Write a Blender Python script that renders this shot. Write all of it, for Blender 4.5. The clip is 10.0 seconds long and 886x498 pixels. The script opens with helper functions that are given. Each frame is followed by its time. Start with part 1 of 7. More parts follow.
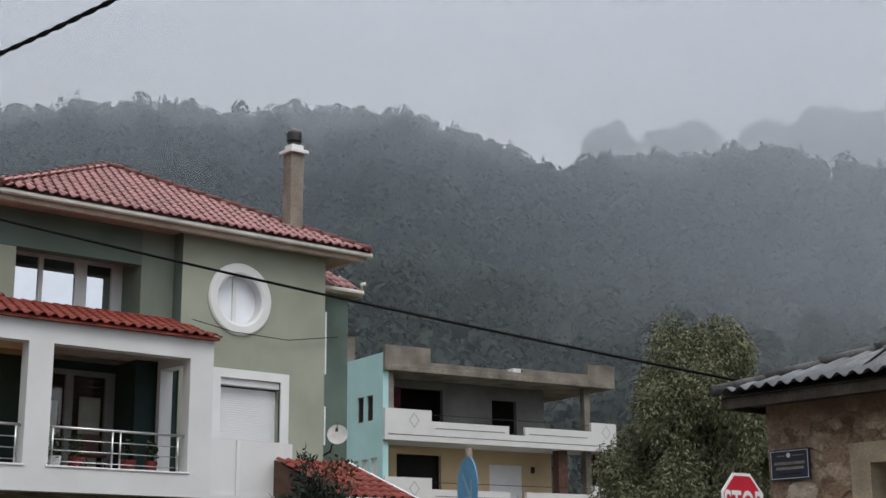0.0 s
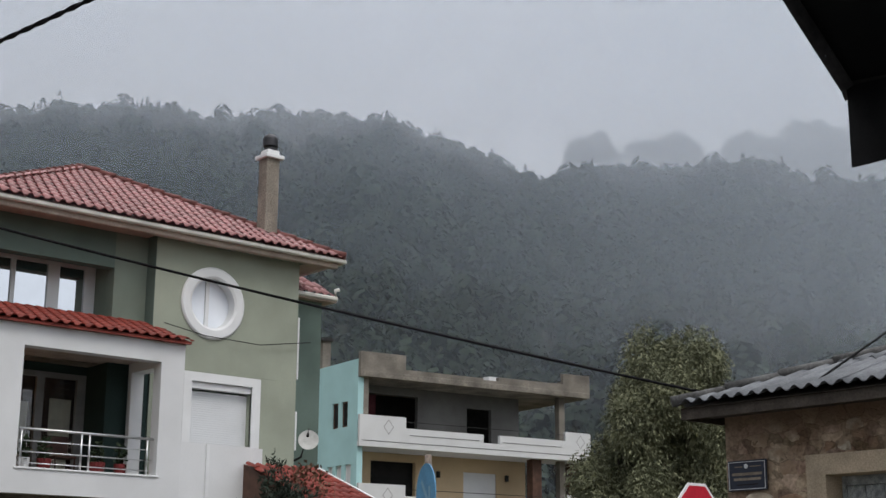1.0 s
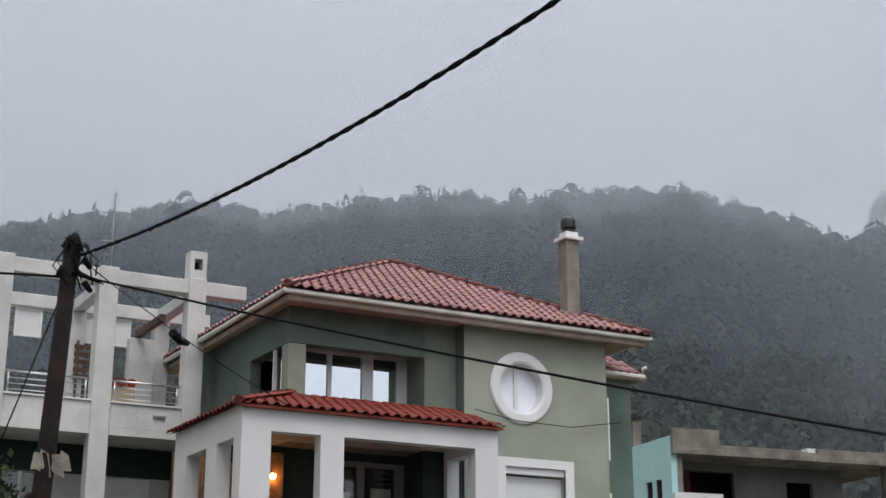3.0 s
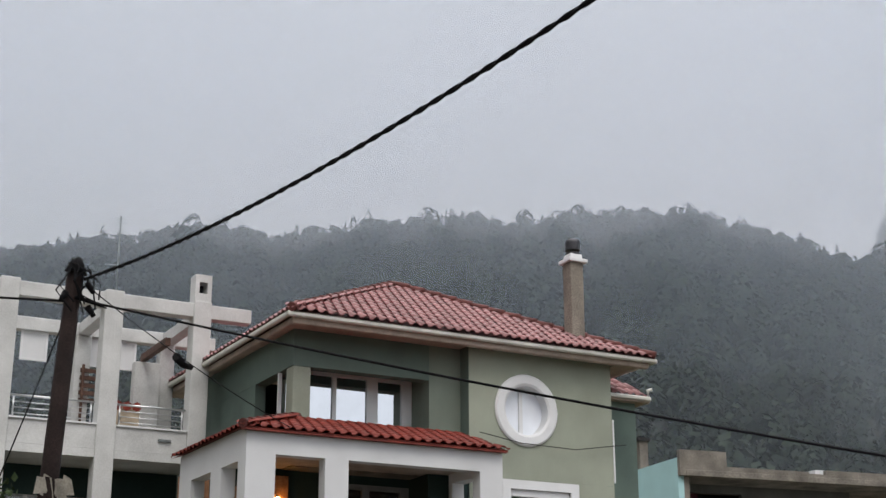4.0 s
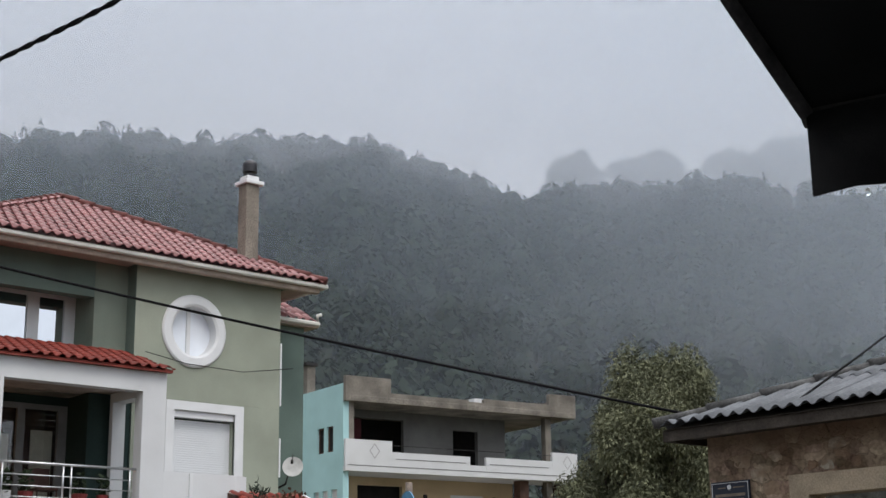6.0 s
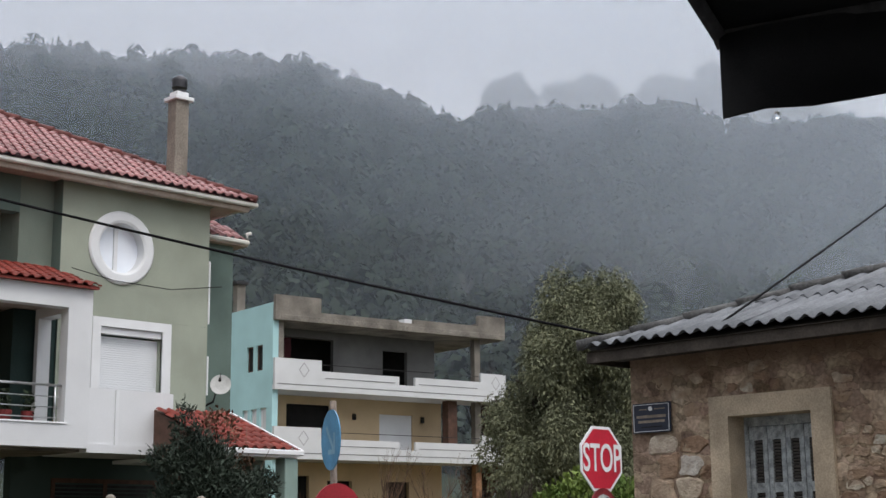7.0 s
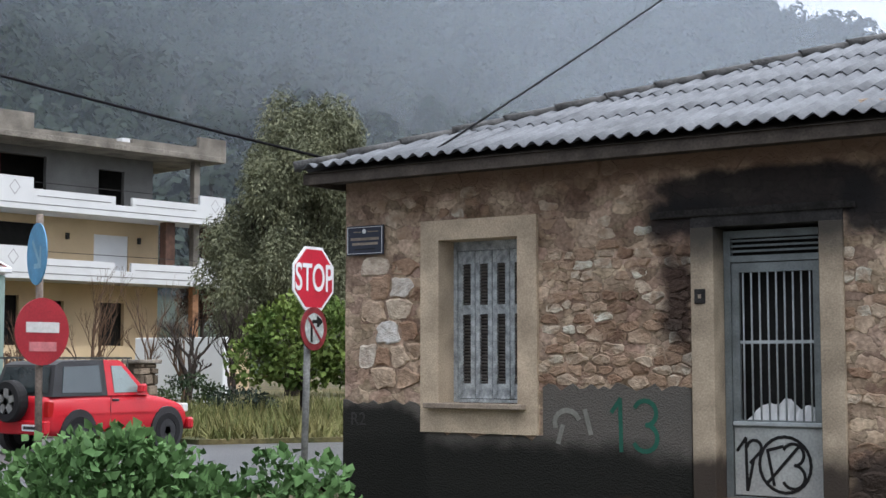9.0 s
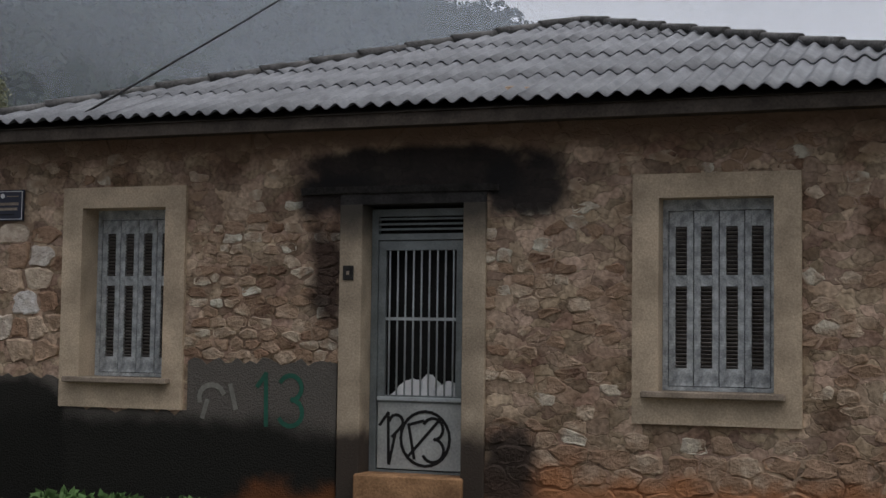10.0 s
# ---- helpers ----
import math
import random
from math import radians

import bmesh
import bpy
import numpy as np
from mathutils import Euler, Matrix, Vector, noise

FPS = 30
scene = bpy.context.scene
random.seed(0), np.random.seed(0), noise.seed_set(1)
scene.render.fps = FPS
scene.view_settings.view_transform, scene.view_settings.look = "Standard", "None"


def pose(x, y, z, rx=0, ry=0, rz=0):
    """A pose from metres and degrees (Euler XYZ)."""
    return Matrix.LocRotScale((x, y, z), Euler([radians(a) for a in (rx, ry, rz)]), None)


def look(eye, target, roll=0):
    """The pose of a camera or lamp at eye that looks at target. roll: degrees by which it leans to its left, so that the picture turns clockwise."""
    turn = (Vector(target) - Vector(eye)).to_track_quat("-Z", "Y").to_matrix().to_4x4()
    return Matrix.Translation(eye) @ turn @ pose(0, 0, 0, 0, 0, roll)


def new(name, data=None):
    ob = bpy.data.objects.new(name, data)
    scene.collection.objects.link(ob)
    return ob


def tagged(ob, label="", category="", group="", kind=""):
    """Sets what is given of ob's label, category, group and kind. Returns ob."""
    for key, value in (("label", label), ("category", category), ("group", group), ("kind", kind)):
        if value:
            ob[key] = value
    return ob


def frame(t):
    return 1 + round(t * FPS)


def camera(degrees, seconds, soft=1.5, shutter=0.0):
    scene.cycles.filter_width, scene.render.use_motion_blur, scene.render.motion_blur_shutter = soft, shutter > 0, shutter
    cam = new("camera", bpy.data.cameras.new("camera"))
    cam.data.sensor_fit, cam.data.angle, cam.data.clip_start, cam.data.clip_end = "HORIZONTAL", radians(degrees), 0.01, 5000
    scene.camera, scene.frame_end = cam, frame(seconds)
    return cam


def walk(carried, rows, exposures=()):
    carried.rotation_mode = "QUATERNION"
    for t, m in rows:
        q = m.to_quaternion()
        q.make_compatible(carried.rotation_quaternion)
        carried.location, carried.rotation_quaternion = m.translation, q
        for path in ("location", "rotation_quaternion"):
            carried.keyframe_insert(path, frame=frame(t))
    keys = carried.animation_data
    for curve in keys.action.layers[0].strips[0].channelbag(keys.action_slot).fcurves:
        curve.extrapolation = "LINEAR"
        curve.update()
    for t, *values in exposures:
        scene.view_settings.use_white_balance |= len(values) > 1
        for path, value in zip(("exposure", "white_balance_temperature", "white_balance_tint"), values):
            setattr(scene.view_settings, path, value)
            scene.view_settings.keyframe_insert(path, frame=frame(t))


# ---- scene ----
cam = camera(34.49, 10.0)
PATH = [
    (0, (-0.201, -0.158, 1.584), (-7.619, 6.129, 3.921), -0.37),
    (0.5, (-0.087, -0.110, 1.579), (-7.492, 6.178, 3.950), 0.08),
    (1, (0.004, -0.086, 1.561), (-7.319, 6.292, 3.949), 0.36),
    (1.5, (0.018, -0.069, 1.564), (-7.170, 6.430, 4.032), 0.31),
    (2, (-0.014, -0.124, 1.601), (-7.630, 5.779, 4.276), -0.17),
    (2.5, (-0.041, -0.128, 1.628), (-8.147, 5.006, 4.444), -0.15),
    (2.7, (-0.040, -0.137, 1.630), (-8.297, 4.733, 4.476), -0.09),
    (3.8, (0.041, -0.107, 1.650), (-8.451, 4.239, 4.650), 0.15),
    (4, (0.053, -0.086, 1.637), (-8.331, 4.431, 4.688), -0.10),
    (4.5, (0.010, -0.046, 1.654), (-8.037, 5.042, 4.714), -0.45),
    (5, (0.024, -0.012, 1.633), (-7.733, 5.577, 4.565), -0.66),
    (5.5, (-0.004, -0.014, 1.626), (-7.430, 6.086, 4.394), -0.82),
    (6.8, (0.010, 0.088, 1.613), (-7.035, 6.863, 3.725), -0.59),
    (7, (0.016, 0.085, 1.617), (-6.983, 6.944, 3.607), -0.54),
    (7.5, (0.020, 0.092, 1.599), (-6.815, 7.201, 3.258), -0.32),
    (8, (0.007, 0.135, 1.589), (-6.542, 7.581, 2.872), -0.06),
    (8.5, (0.034, 0.114, 1.575), (-6.220, 7.855, 2.558), -0.00),
    (9, (0.058, 0.135, 1.557), (-5.582, 8.356, 2.339), -0.01),
    (9.5, (0.053, 0.173, 1.567), (-4.461, 9.072, 2.222), 0.42),
    (10, (0.024, 0.178, 1.567), (-3.455, 9.534, 2.181), 0.75),
]
EXPOSURES = [(0.0, -0.08, 6750, 10), (2.7, -0.06, 6650, 10), (4.0, 0.02, 6850, 11), (5.7, 0.06, 6650, 10), (7.0, 0.16, 6650, 11), (8.0, 0.40, 6500, 11), (9.0, 0.66, 6300, 11), (9.5, 0.50, 6400, 11), (9.8, 0.05, 6650, 12), (10.0, -0.30, 6750, 13)]
walk(cam, [(t, look(eye, target, roll)) for t, eye, target, roll in PATH], EXPOSURES)

# ---- daylight: an overcast, rainy sky ----
world = bpy.data.worlds.new("overcast_sky")
scene.world = world
world.use_nodes = True
wn, wl = world.node_tree.nodes, world.node_tree.links
wn.clear()
sky = wn.new("ShaderNodeTexSky")
sky.sky_type, sky.sun_disc = "NISHITA", False
sky.sun_elevation, sky.sun_rotation = radians(55), radians(100)
sky.dust_density = 4.0
w_co = wn.new("ShaderNodeTexCoord")
w_sep = wn.new("ShaderNodeSeparateXYZ")
wl.new(w_co.outputs["Generated"], w_sep.inputs[0])
w_ramp = wn.new("ShaderNodeValToRGB")
w_ramp.color_ramp.elements[0].position, w_ramp.color_ramp.elements[0].color = 0.0, (3.8, 4.05, 4.55, 1)
w_ramp.color_ramp.elements[1].position, w_ramp.color_ramp.elements[1].color = 1.0, (16.0, 16.4, 17.2, 1)
for pos, col in ((0.30, (4.45, 4.7, 5.2, 1)), (0.48, (5.6, 5.85, 6.4, 1))):
    el = w_ramp.color_ramp.elements.new(pos)
    el.color = col
wl.new(w_sep.outputs[2], w_ramp.inputs[0])
w_noise = wn.new("ShaderNodeTexNoise")
w_noise.inputs["Scale"].default_value, w_noise.inputs["Detail"].default_value = 3.0, 4.0
wl.new(w_co.outputs["Generated"], w_noise.inputs["Vector"])
w_var = wn.new("ShaderNodeMapRange")
w_var.inputs["To Min"].default_value, w_var.inputs["To Max"].default_value = 0.86, 1.14
wl.new(w_noise.outputs["Fac"], w_var.inputs["Value"])
# the cloud is thinner and brighter towards the low end of the hill
w_dot = wn.new("ShaderNodeVectorMath")
w_dot.operation = "DOT_PRODUCT"
w_dot.inputs[1].default_value = (0.6, 0.8, 0.0)
wl.new(w_co.outputs["Generated"], w_dot.inputs[0])
w_side = wn.new("ShaderNodeMapRange")
for key, val in (("From Min", -0.45), ("From Max", 0.75), ("To Min", 0.83), ("To Max", 1.9)):
    w_side.inputs[key].default_value = val
wl.new(w_dot.outputs["Value"], w_side.inputs["Value"])
w_fac = wn.new("ShaderNodeMath")
w_fac.operation = "MULTIPLY"
wl.new(w_var.outputs[0], w_fac.inputs[0])
wl.new(w_side.outputs[0], w_fac.inputs[1])
w_mul = wn.new("ShaderNodeVectorMath")
w_mul.operation = "SCALE"
wl.new(w_ramp.outputs[0], w_mul.inputs[0])
wl.new(w_fac.outputs[0], w_mul.inputs["Scale"])
w_mix = wn.new("ShaderNodeMixRGB")
w_mix.inputs[0].default_value = 0.93
wl.new(sky.outputs[0], w_mix.inputs[1])
wl.new(w_mul.outputs[0], w_mix.inputs[2])
w_bg = wn.new("ShaderNodeBackground")
w_bg.inputs["Strength"].default_value = 0.12
wl.new(w_mix.outputs[0], w_bg.inputs[0])
w_out = wn.new("ShaderNodeOutputWorld")
wl.new(w_bg.outputs[0], w_out.inputs[0])

sun = new("sun", bpy.data.lights.new("sun", "SUN"))
sun.data.energy, sun.data.angle, sun.data.color = 1.0, radians(25), (1.0, 0.97, 0.93)
sun.matrix_world = look((60, -25, 90), (0, 0, 0))


# ---- materials ----
def mat(name, color, rough=0.8, metal=0.0, spread=0.25, scale=3.0, fine=40.0, bump=0.2, second=None, spec=None,
        random_tint=0.0, island=False):
    """A surface with its base colour varied at two scales and a fine relief."""
    m = bpy.data.materials.new(name)
    m.use_nodes = True
    n, l = m.node_tree.nodes, m.node_tree.links
    b = n["Principled BSDF"]
    b.inputs["Roughness"].default_value, b.inputs["Metallic"].default_value = rough, metal
    b.inputs["Specular IOR Level"].default_value = spec if spec is not None else 0.2 if rough >= 0.6 else 0.5
    co = n.new("ShaderNodeTexCoord")
    big = n.new("ShaderNodeTexNoise")
    big.inputs["Scale"].default_value, big.inputs["Detail"].default_value = scale, 6.0
    l.new(co.outputs["Object"], big.inputs["Vector"])
    small = n.new("ShaderNodeTexNoise")
    small.inputs["Scale"].default_value, small.inputs["Detail"].default_value = fine, 4.0
    l.new(co.outputs["Object"], small.inputs["Vector"])
    ramp = n.new("ShaderNodeMixRGB")
    dark = [c * (1 - spread) for c in color]
    other = second or [min(1.0, c * (1 + spread * 0.6)) for c in color]
    ramp.inputs[1].default_value, ramp.inputs[2].default_value = (*dark, 1), (*other, 1)
    con = n.new("ShaderNodeMapRange")
    con.inputs["From Min"].default_value, con.inputs["From Max"].default_value = 0.32, 0.68
    l.new(big.outputs["Fac"], con.inputs["Value"])
    l.new(con.outputs[0], ramp.inputs[0])
    mul = n.new("ShaderNodeMixRGB")
    mul.blend_type = "OVERLAY"
    mul.inputs[0].default_value = min(1.0, spread * 1.6)
    l.new(ramp.outputs[0], mul.inputs[1])
    l.new(small.outputs["Fac"], mul.inputs[2])
    last = mul.outputs[0]
    if random_tint or island:
        hsv = n.new("ShaderNodeHueSaturation")
        src = n.new("ShaderNodeNewGeometry").outputs["Random Per Island"] if island else n.new("ShaderNodeObjectInfo").outputs["Random"]
        val = n.new("ShaderNodeMapRange")
        val.inputs["To Min"].default_value, val.inputs["To Max"].default_value = 1 - random_tint, 1 + random_tint
        l.new(src, val.inputs["Value"])
        l.new(val.outputs[0], hsv.inputs["Value"])
        l.new(last, hsv.inputs["Color"])
        last = hsv.outputs[0]
    l.new(last, b.inputs["Base Color"])
    if bump:
        bm_ = n.new("ShaderNodeBump")
        bm_.inputs["Strength"].default_value, bm_.inputs["Distance"].default_value = bump, 0.02
        l.new(small.outputs["Fac"], bm_.inputs["Height"])
        l.new(bm_.outputs[0], b.inputs["Normal"])
    return m


# ---- helpers for meshes ----
def part(name, bm, material, parent=None, label=""):
    """Links a bmesh as one mesh object under a thing or a part."""
    me = bpy.data.meshes.new(name)
    bm.to_mesh(me)
    bm.free()
    ob = new(name, me)
    for m in material if isinstance(material, (list, tuple)) else [material]:
        me.materials.append(m)
    if parent is not None:
        ob.parent = parent
    if label:
        ob["label"] = label
    return ob


def add_box(bm, x0, x1, y0, y1, z0, z1, bevel=0.0):
    """A box between two corners, its edges eased where bevel is given."""
    r = bmesh.ops.create_cube(bm, size=1.0, matrix=Matrix.Translation(((x0 + x1) / 2, (y0 + y1) / 2, (z0 + z1) / 2)) @ Matrix.Diagonal((abs(x1 - x0), abs(y1 - y0), abs(z1 - z0), 1)))
    if bevel:
        es = list({e for v in r["verts"] for e in v.link_edges})
        bmesh.ops.bevel(bm, geom=es, offset=bevel, segments=1, affect="EDGES")
    return r["verts"]


def box(*dims, bevel=0.0):
    bm = bmesh.new()
    add_box(bm, *dims, bevel=bevel)
    return bm


def boxes(rows, bevel=0.0):
    bm = bmesh.new()
    for r in rows:
        add_box(bm, *r, bevel=bevel)
    return bm


def add_tube(bm, pts, radius, sides=8, taper=None, caps=True):
    """A round bar along points; taper gives the radius at its end."""
    pts = [Vector(p) for p in pts]
    rings = []
    for i, p in enumerate(pts):
        d = (pts[min(i + 1, len(pts) - 1)] - pts[max(i - 1, 0)]).normalized()
        a = d.cross(Vector((0, 0, 1)) if abs(d.z) < 0.9 else Vector((1, 0, 0))).normalized()
        b = d.cross(a)
        r = radius if taper is None else radius + (taper - radius) * i / max(1, len(pts) - 1)
        rings.append([bm.verts.new(p + (a * math.cos(2 * math.pi * k / sides) + b * math.sin(2 * math.pi * k / sides)) * r) for k in range(sides)])
    for r0, r1 in zip(rings, rings[1:]):
        for k in range(sides):
            f = bm.faces.new((r0[k], r0[(k + 1) % sides], r1[(k + 1) % sides], r1[k]))
            f.smooth = sides > 5
    if caps:
        bm.faces.new(rings[0][::-1])
        bm.faces.new(rings[-1])


def tube(pts, radius, sides=8, taper=None):
    bm = bmesh.new()
    add_tube(bm, pts, radius, sides, taper)
    return bm


def add_prism(bm, outline, depth, place):
    """An outline in x and z, drawn out along +y by depth and set at a pose."""
    front = [bm.verts.new(place @ Vector((x, 0, z))) for x, z in outline]
    back = [bm.verts.new(place @ Vector((x, depth, z))) for x, z in outline]
    n = len(outline)
    bm.faces.new(front)
    bm.faces.new(back[::-1])
    for i in range(n):
        bm.faces.new((front[i], back[i], back[(i + 1) % n], front[(i + 1) % n]))


def prism(outline, depth, place=Matrix()):
    bm = bmesh.new()
    add_prism(bm, outline, depth, place)
    bmesh.ops.recalc_face_normals(bm, faces=bm.faces)
    return bm


def thing(name, at, label, category, group="", kind=""):
    """An empty at the thing's base, which parents its parts."""
    e = new(name)
    e.location = at
    e.empty_display_size = 0.2
    return tagged(e, label, category, group, kind)


def keep_place(root):
    """Parts were drawn in world metres: undo the base's own offset."""
    bpy.context.view_layer.update()
    for o in root.children:
        o.matrix_parent_inverse = Matrix.Translation(root.location).inverted()


def wall_with_holes(axis, at, thick, a0, a1, z0, z1, holes):
    """A wall in the plane axis = at (its outer face), built out of blocks round rectangular openings (a0, a1, z0, z1)."""
    aa = sorted({a0, a1, *[h[0] for h in holes], *[h[1] for h in holes]})
    zz = sorted({z0, z1, *[h[2] for h in holes], *[h[3] for h in holes]})
    bm = bmesh.new()
    solid = lambda i, j: 0 <= i < len(aa) - 1 and 0 <= j < len(zz) - 1 and not any(h[0] < (aa[i] + aa[i + 1]) / 2 < h[1] and h[2] < (zz[j] + zz[j + 1]) / 2 < h[3] for h in holes)
    pt = lambda a, z, d: (at + d, a, z) if axis == "x" else (a, at + d, z)
    cache = {}

    def vert(i, j, k):
        if (i, j, k) not in cache:
            cache[(i, j, k)] = bm.verts.new(pt(aa[i], zz[j], thick * k))
        return cache[(i, j, k)]

    for i in range(len(aa) - 1):
        for j in range(len(zz) - 1):
            if not solid(i, j):
                continue
            for k in (0, 1):
                bm.faces.new([vert(i, j, k), vert(i + 1, j, k), vert(i + 1, j + 1, k), vert(i, j + 1, k)])
            for (di, dj), (p, q) in {(-1, 0): ((i, j), (i, j + 1)), (1, 0): ((i + 1, j), (i + 1, j + 1)), (0, -1): ((i, j), (i + 1, j)), (0, 1): ((i, j + 1), (i + 1, j + 1))}.items():
                if not solid(i + di, j + dj):
                    bm.faces.new([vert(*p, 0), vert(*q, 0), vert(*q, 1), vert(*p, 1)])
    bmesh.ops.recalc_face_normals(bm, faces=bm.faces)
    return bm


def raw_mesh(name, verts, faces, materials, smooth=False):
    """One mesh object out of arrays."""
    me = bpy.data.meshes.new(name)
    verts, faces = np.asarray(verts, np.float32), np.asarray(faces, np.int32)
    me.vertices.add(len(verts))
    me.vertices.foreach_set("co", verts.ravel())
    k = faces.shape[1]
    me.loops.add(faces.size)
    me.loops.foreach_set("vertex_index", faces.ravel())
    me.polygons.add(len(faces))
    me.polygons.foreach_set("loop_start", np.arange(0, faces.size, k, dtype=np.int32))
    me.polygons.foreach_set("loop_total", np.full(len(faces), k, np.int32))
    if smooth:
        me.polygons.foreach_set("use_smooth", np.ones(len(faces), bool))
    me.update(calc_edges=True)
    for m in materials:
        me.materials.append(m)
    return new(name, me)

# ---- ground, hill and cloud ----
M_ground = mat("wet_earth_and_grass", (0.10, 0.105, 0.05), 0.9, spread=0.5, scale=0.6, fine=12, bump=0.6, second=(0.16, 0.13, 0.08))
M_asphalt = mat("wet_asphalt", (0.11, 0.11, 0.115), 0.32, spread=0.2, scale=0.5, fine=90, bump=0.25)
M_hillfloor = mat("hill_undergrowth", (0.03, 0.04, 0.025), 0.95, spread=0.4, scale=0.02, fine=0.3, bump=0.0)
M_woods = mat("far_pine_foliage", (0.026, 0.036, 0.025), 0.95, spread=0.45, scale=0.11, fine=0.02, bump=0.0, spec=0.05)

RIDGE_AZ = np.array([-60, -20, 0, 10, 17, 18, 19.7, 23.6, 25, 28, 31.3, 34.3, 36, 40, 43.6, 44.9, 46, 46.9, 48.1, 49.3, 50.7, 52, 55.5, 58.8, 60, 61.4, 63.4, 66.8, 69, 72, 75.8, 80.7, 95, 130])
RIDGE_EL = np.array([2.0, 4.0, 7.5, 9.8, 11.7, 12.4, 13.0, 14.2, 15.2, 15.4, 15.4, 15.8, 16.5, 16.6, 16.5, 16.2, 16.7, 17.2, 17.6, 17.9, 18.3, 18.7, 18.7, 18.3, 18.7, 18.95, 18.5, 18.1, 17.9, 18.05, 17.3, 16.3, 9.5, 2.0])
FAR_AZ = np.array([-60, 0, 20, 26, 31, 37, 44, 46, 50, 130])
FAR_EL = np.array([1.0, 5.0, 11.0, 14.8, 17.1, 17.2, 17.2, 15.8, 14.0, 2.0])
R_FOOT, R_RIDGE, R_FAR = 170.0, 560.0, 660.0


def hill(x, y):
    """Height of the ground: level round the street, then the wooded slope up to the ridge, and a farther ridge behind it."""
    r = np.hypot(x, y)
    az = np.degrees(np.arctan2(-x, y))
    top = R_RIDGE * np.tan(np.radians(np.interp(az, RIDGE_AZ, RIDGE_EL)))
    far = R_FAR * np.tan(np.radians(np.interp(az, FAR_AZ, FAR_EL)))
    up = np.clip((r - R_FOOT) / (R_RIDGE - R_FOOT), 0, 1)
    z = top * up ** 1.12
    z = z + (5.0 * np.sin(az * 0.9 + r * 0.012) + 3.0 * np.sin(az * 2.3 - r * 0.03)) * up * (1 - up ** 6)
    over = np.clip((r - R_RIDGE) / (R_FAR - R_RIDGE), 0, 1)
    z = np.where(r > R_RIDGE, top + (far - top) * over - 12 * np.sin(np.pi * over), z)
    z = np.where(r > R_FAR, far - (r - R_FAR) * 0.35 * (far / 190), z).clip(-0.02, None)
    # the ground sinks a little towards the foot of the corner house
    dip = np.clip((y - 9.2) / 3.0, 0, 1) * np.clip((26 - y) / 2.0, 0, 1) * np.clip((x + 11.2) / 0.9, 0, 1) * np.clip((6 - x) / 2.0, 0, 1)
    return z - 0.20 * dip


g_rad = np.concatenate([[0.5, 4, 8, 9, 10, 11, 12, 13, 14, 15, 17, 20, 23, 28, 40, 60, 90, 130], np.linspace(170, 560, 28), [580, 600, 620, 640, 660, 700, 800, 1000, 1500, 3000]])
g_az = np.radians(np.linspace(-180, 180, 181))
gx, gy = -np.outer(g_rad, np.sin(g_az)), np.outer(g_rad, np.cos(g_az))
gz = hill(gx, gy)
g_verts = np.stack([gx, gy, gz], -1).reshape(-1, 3)
ni_, nj_ = len(g_rad), len(g_az)
idx = np.arange(ni_ * nj_).reshape(ni_, nj_)
g_faces = np.stack([idx[:-1, :-1], idx[:-1, 1:], idx[1:, 1:], idx[1:, :-1]], -1).reshape(-1, 4)
ground = tagged(raw_mesh("ground", g_verts, g_faces, [M_ground, M_hillfloor], True), "wet grassy ground that rises into a wooded hill", "ground", kind="structure")
far_face = (np.hypot(*g_verts[g_faces].mean(1)[:, :2].T) > 165).astype(np.int32)
ground.data.polygons.foreach_set("material_index", far_face)


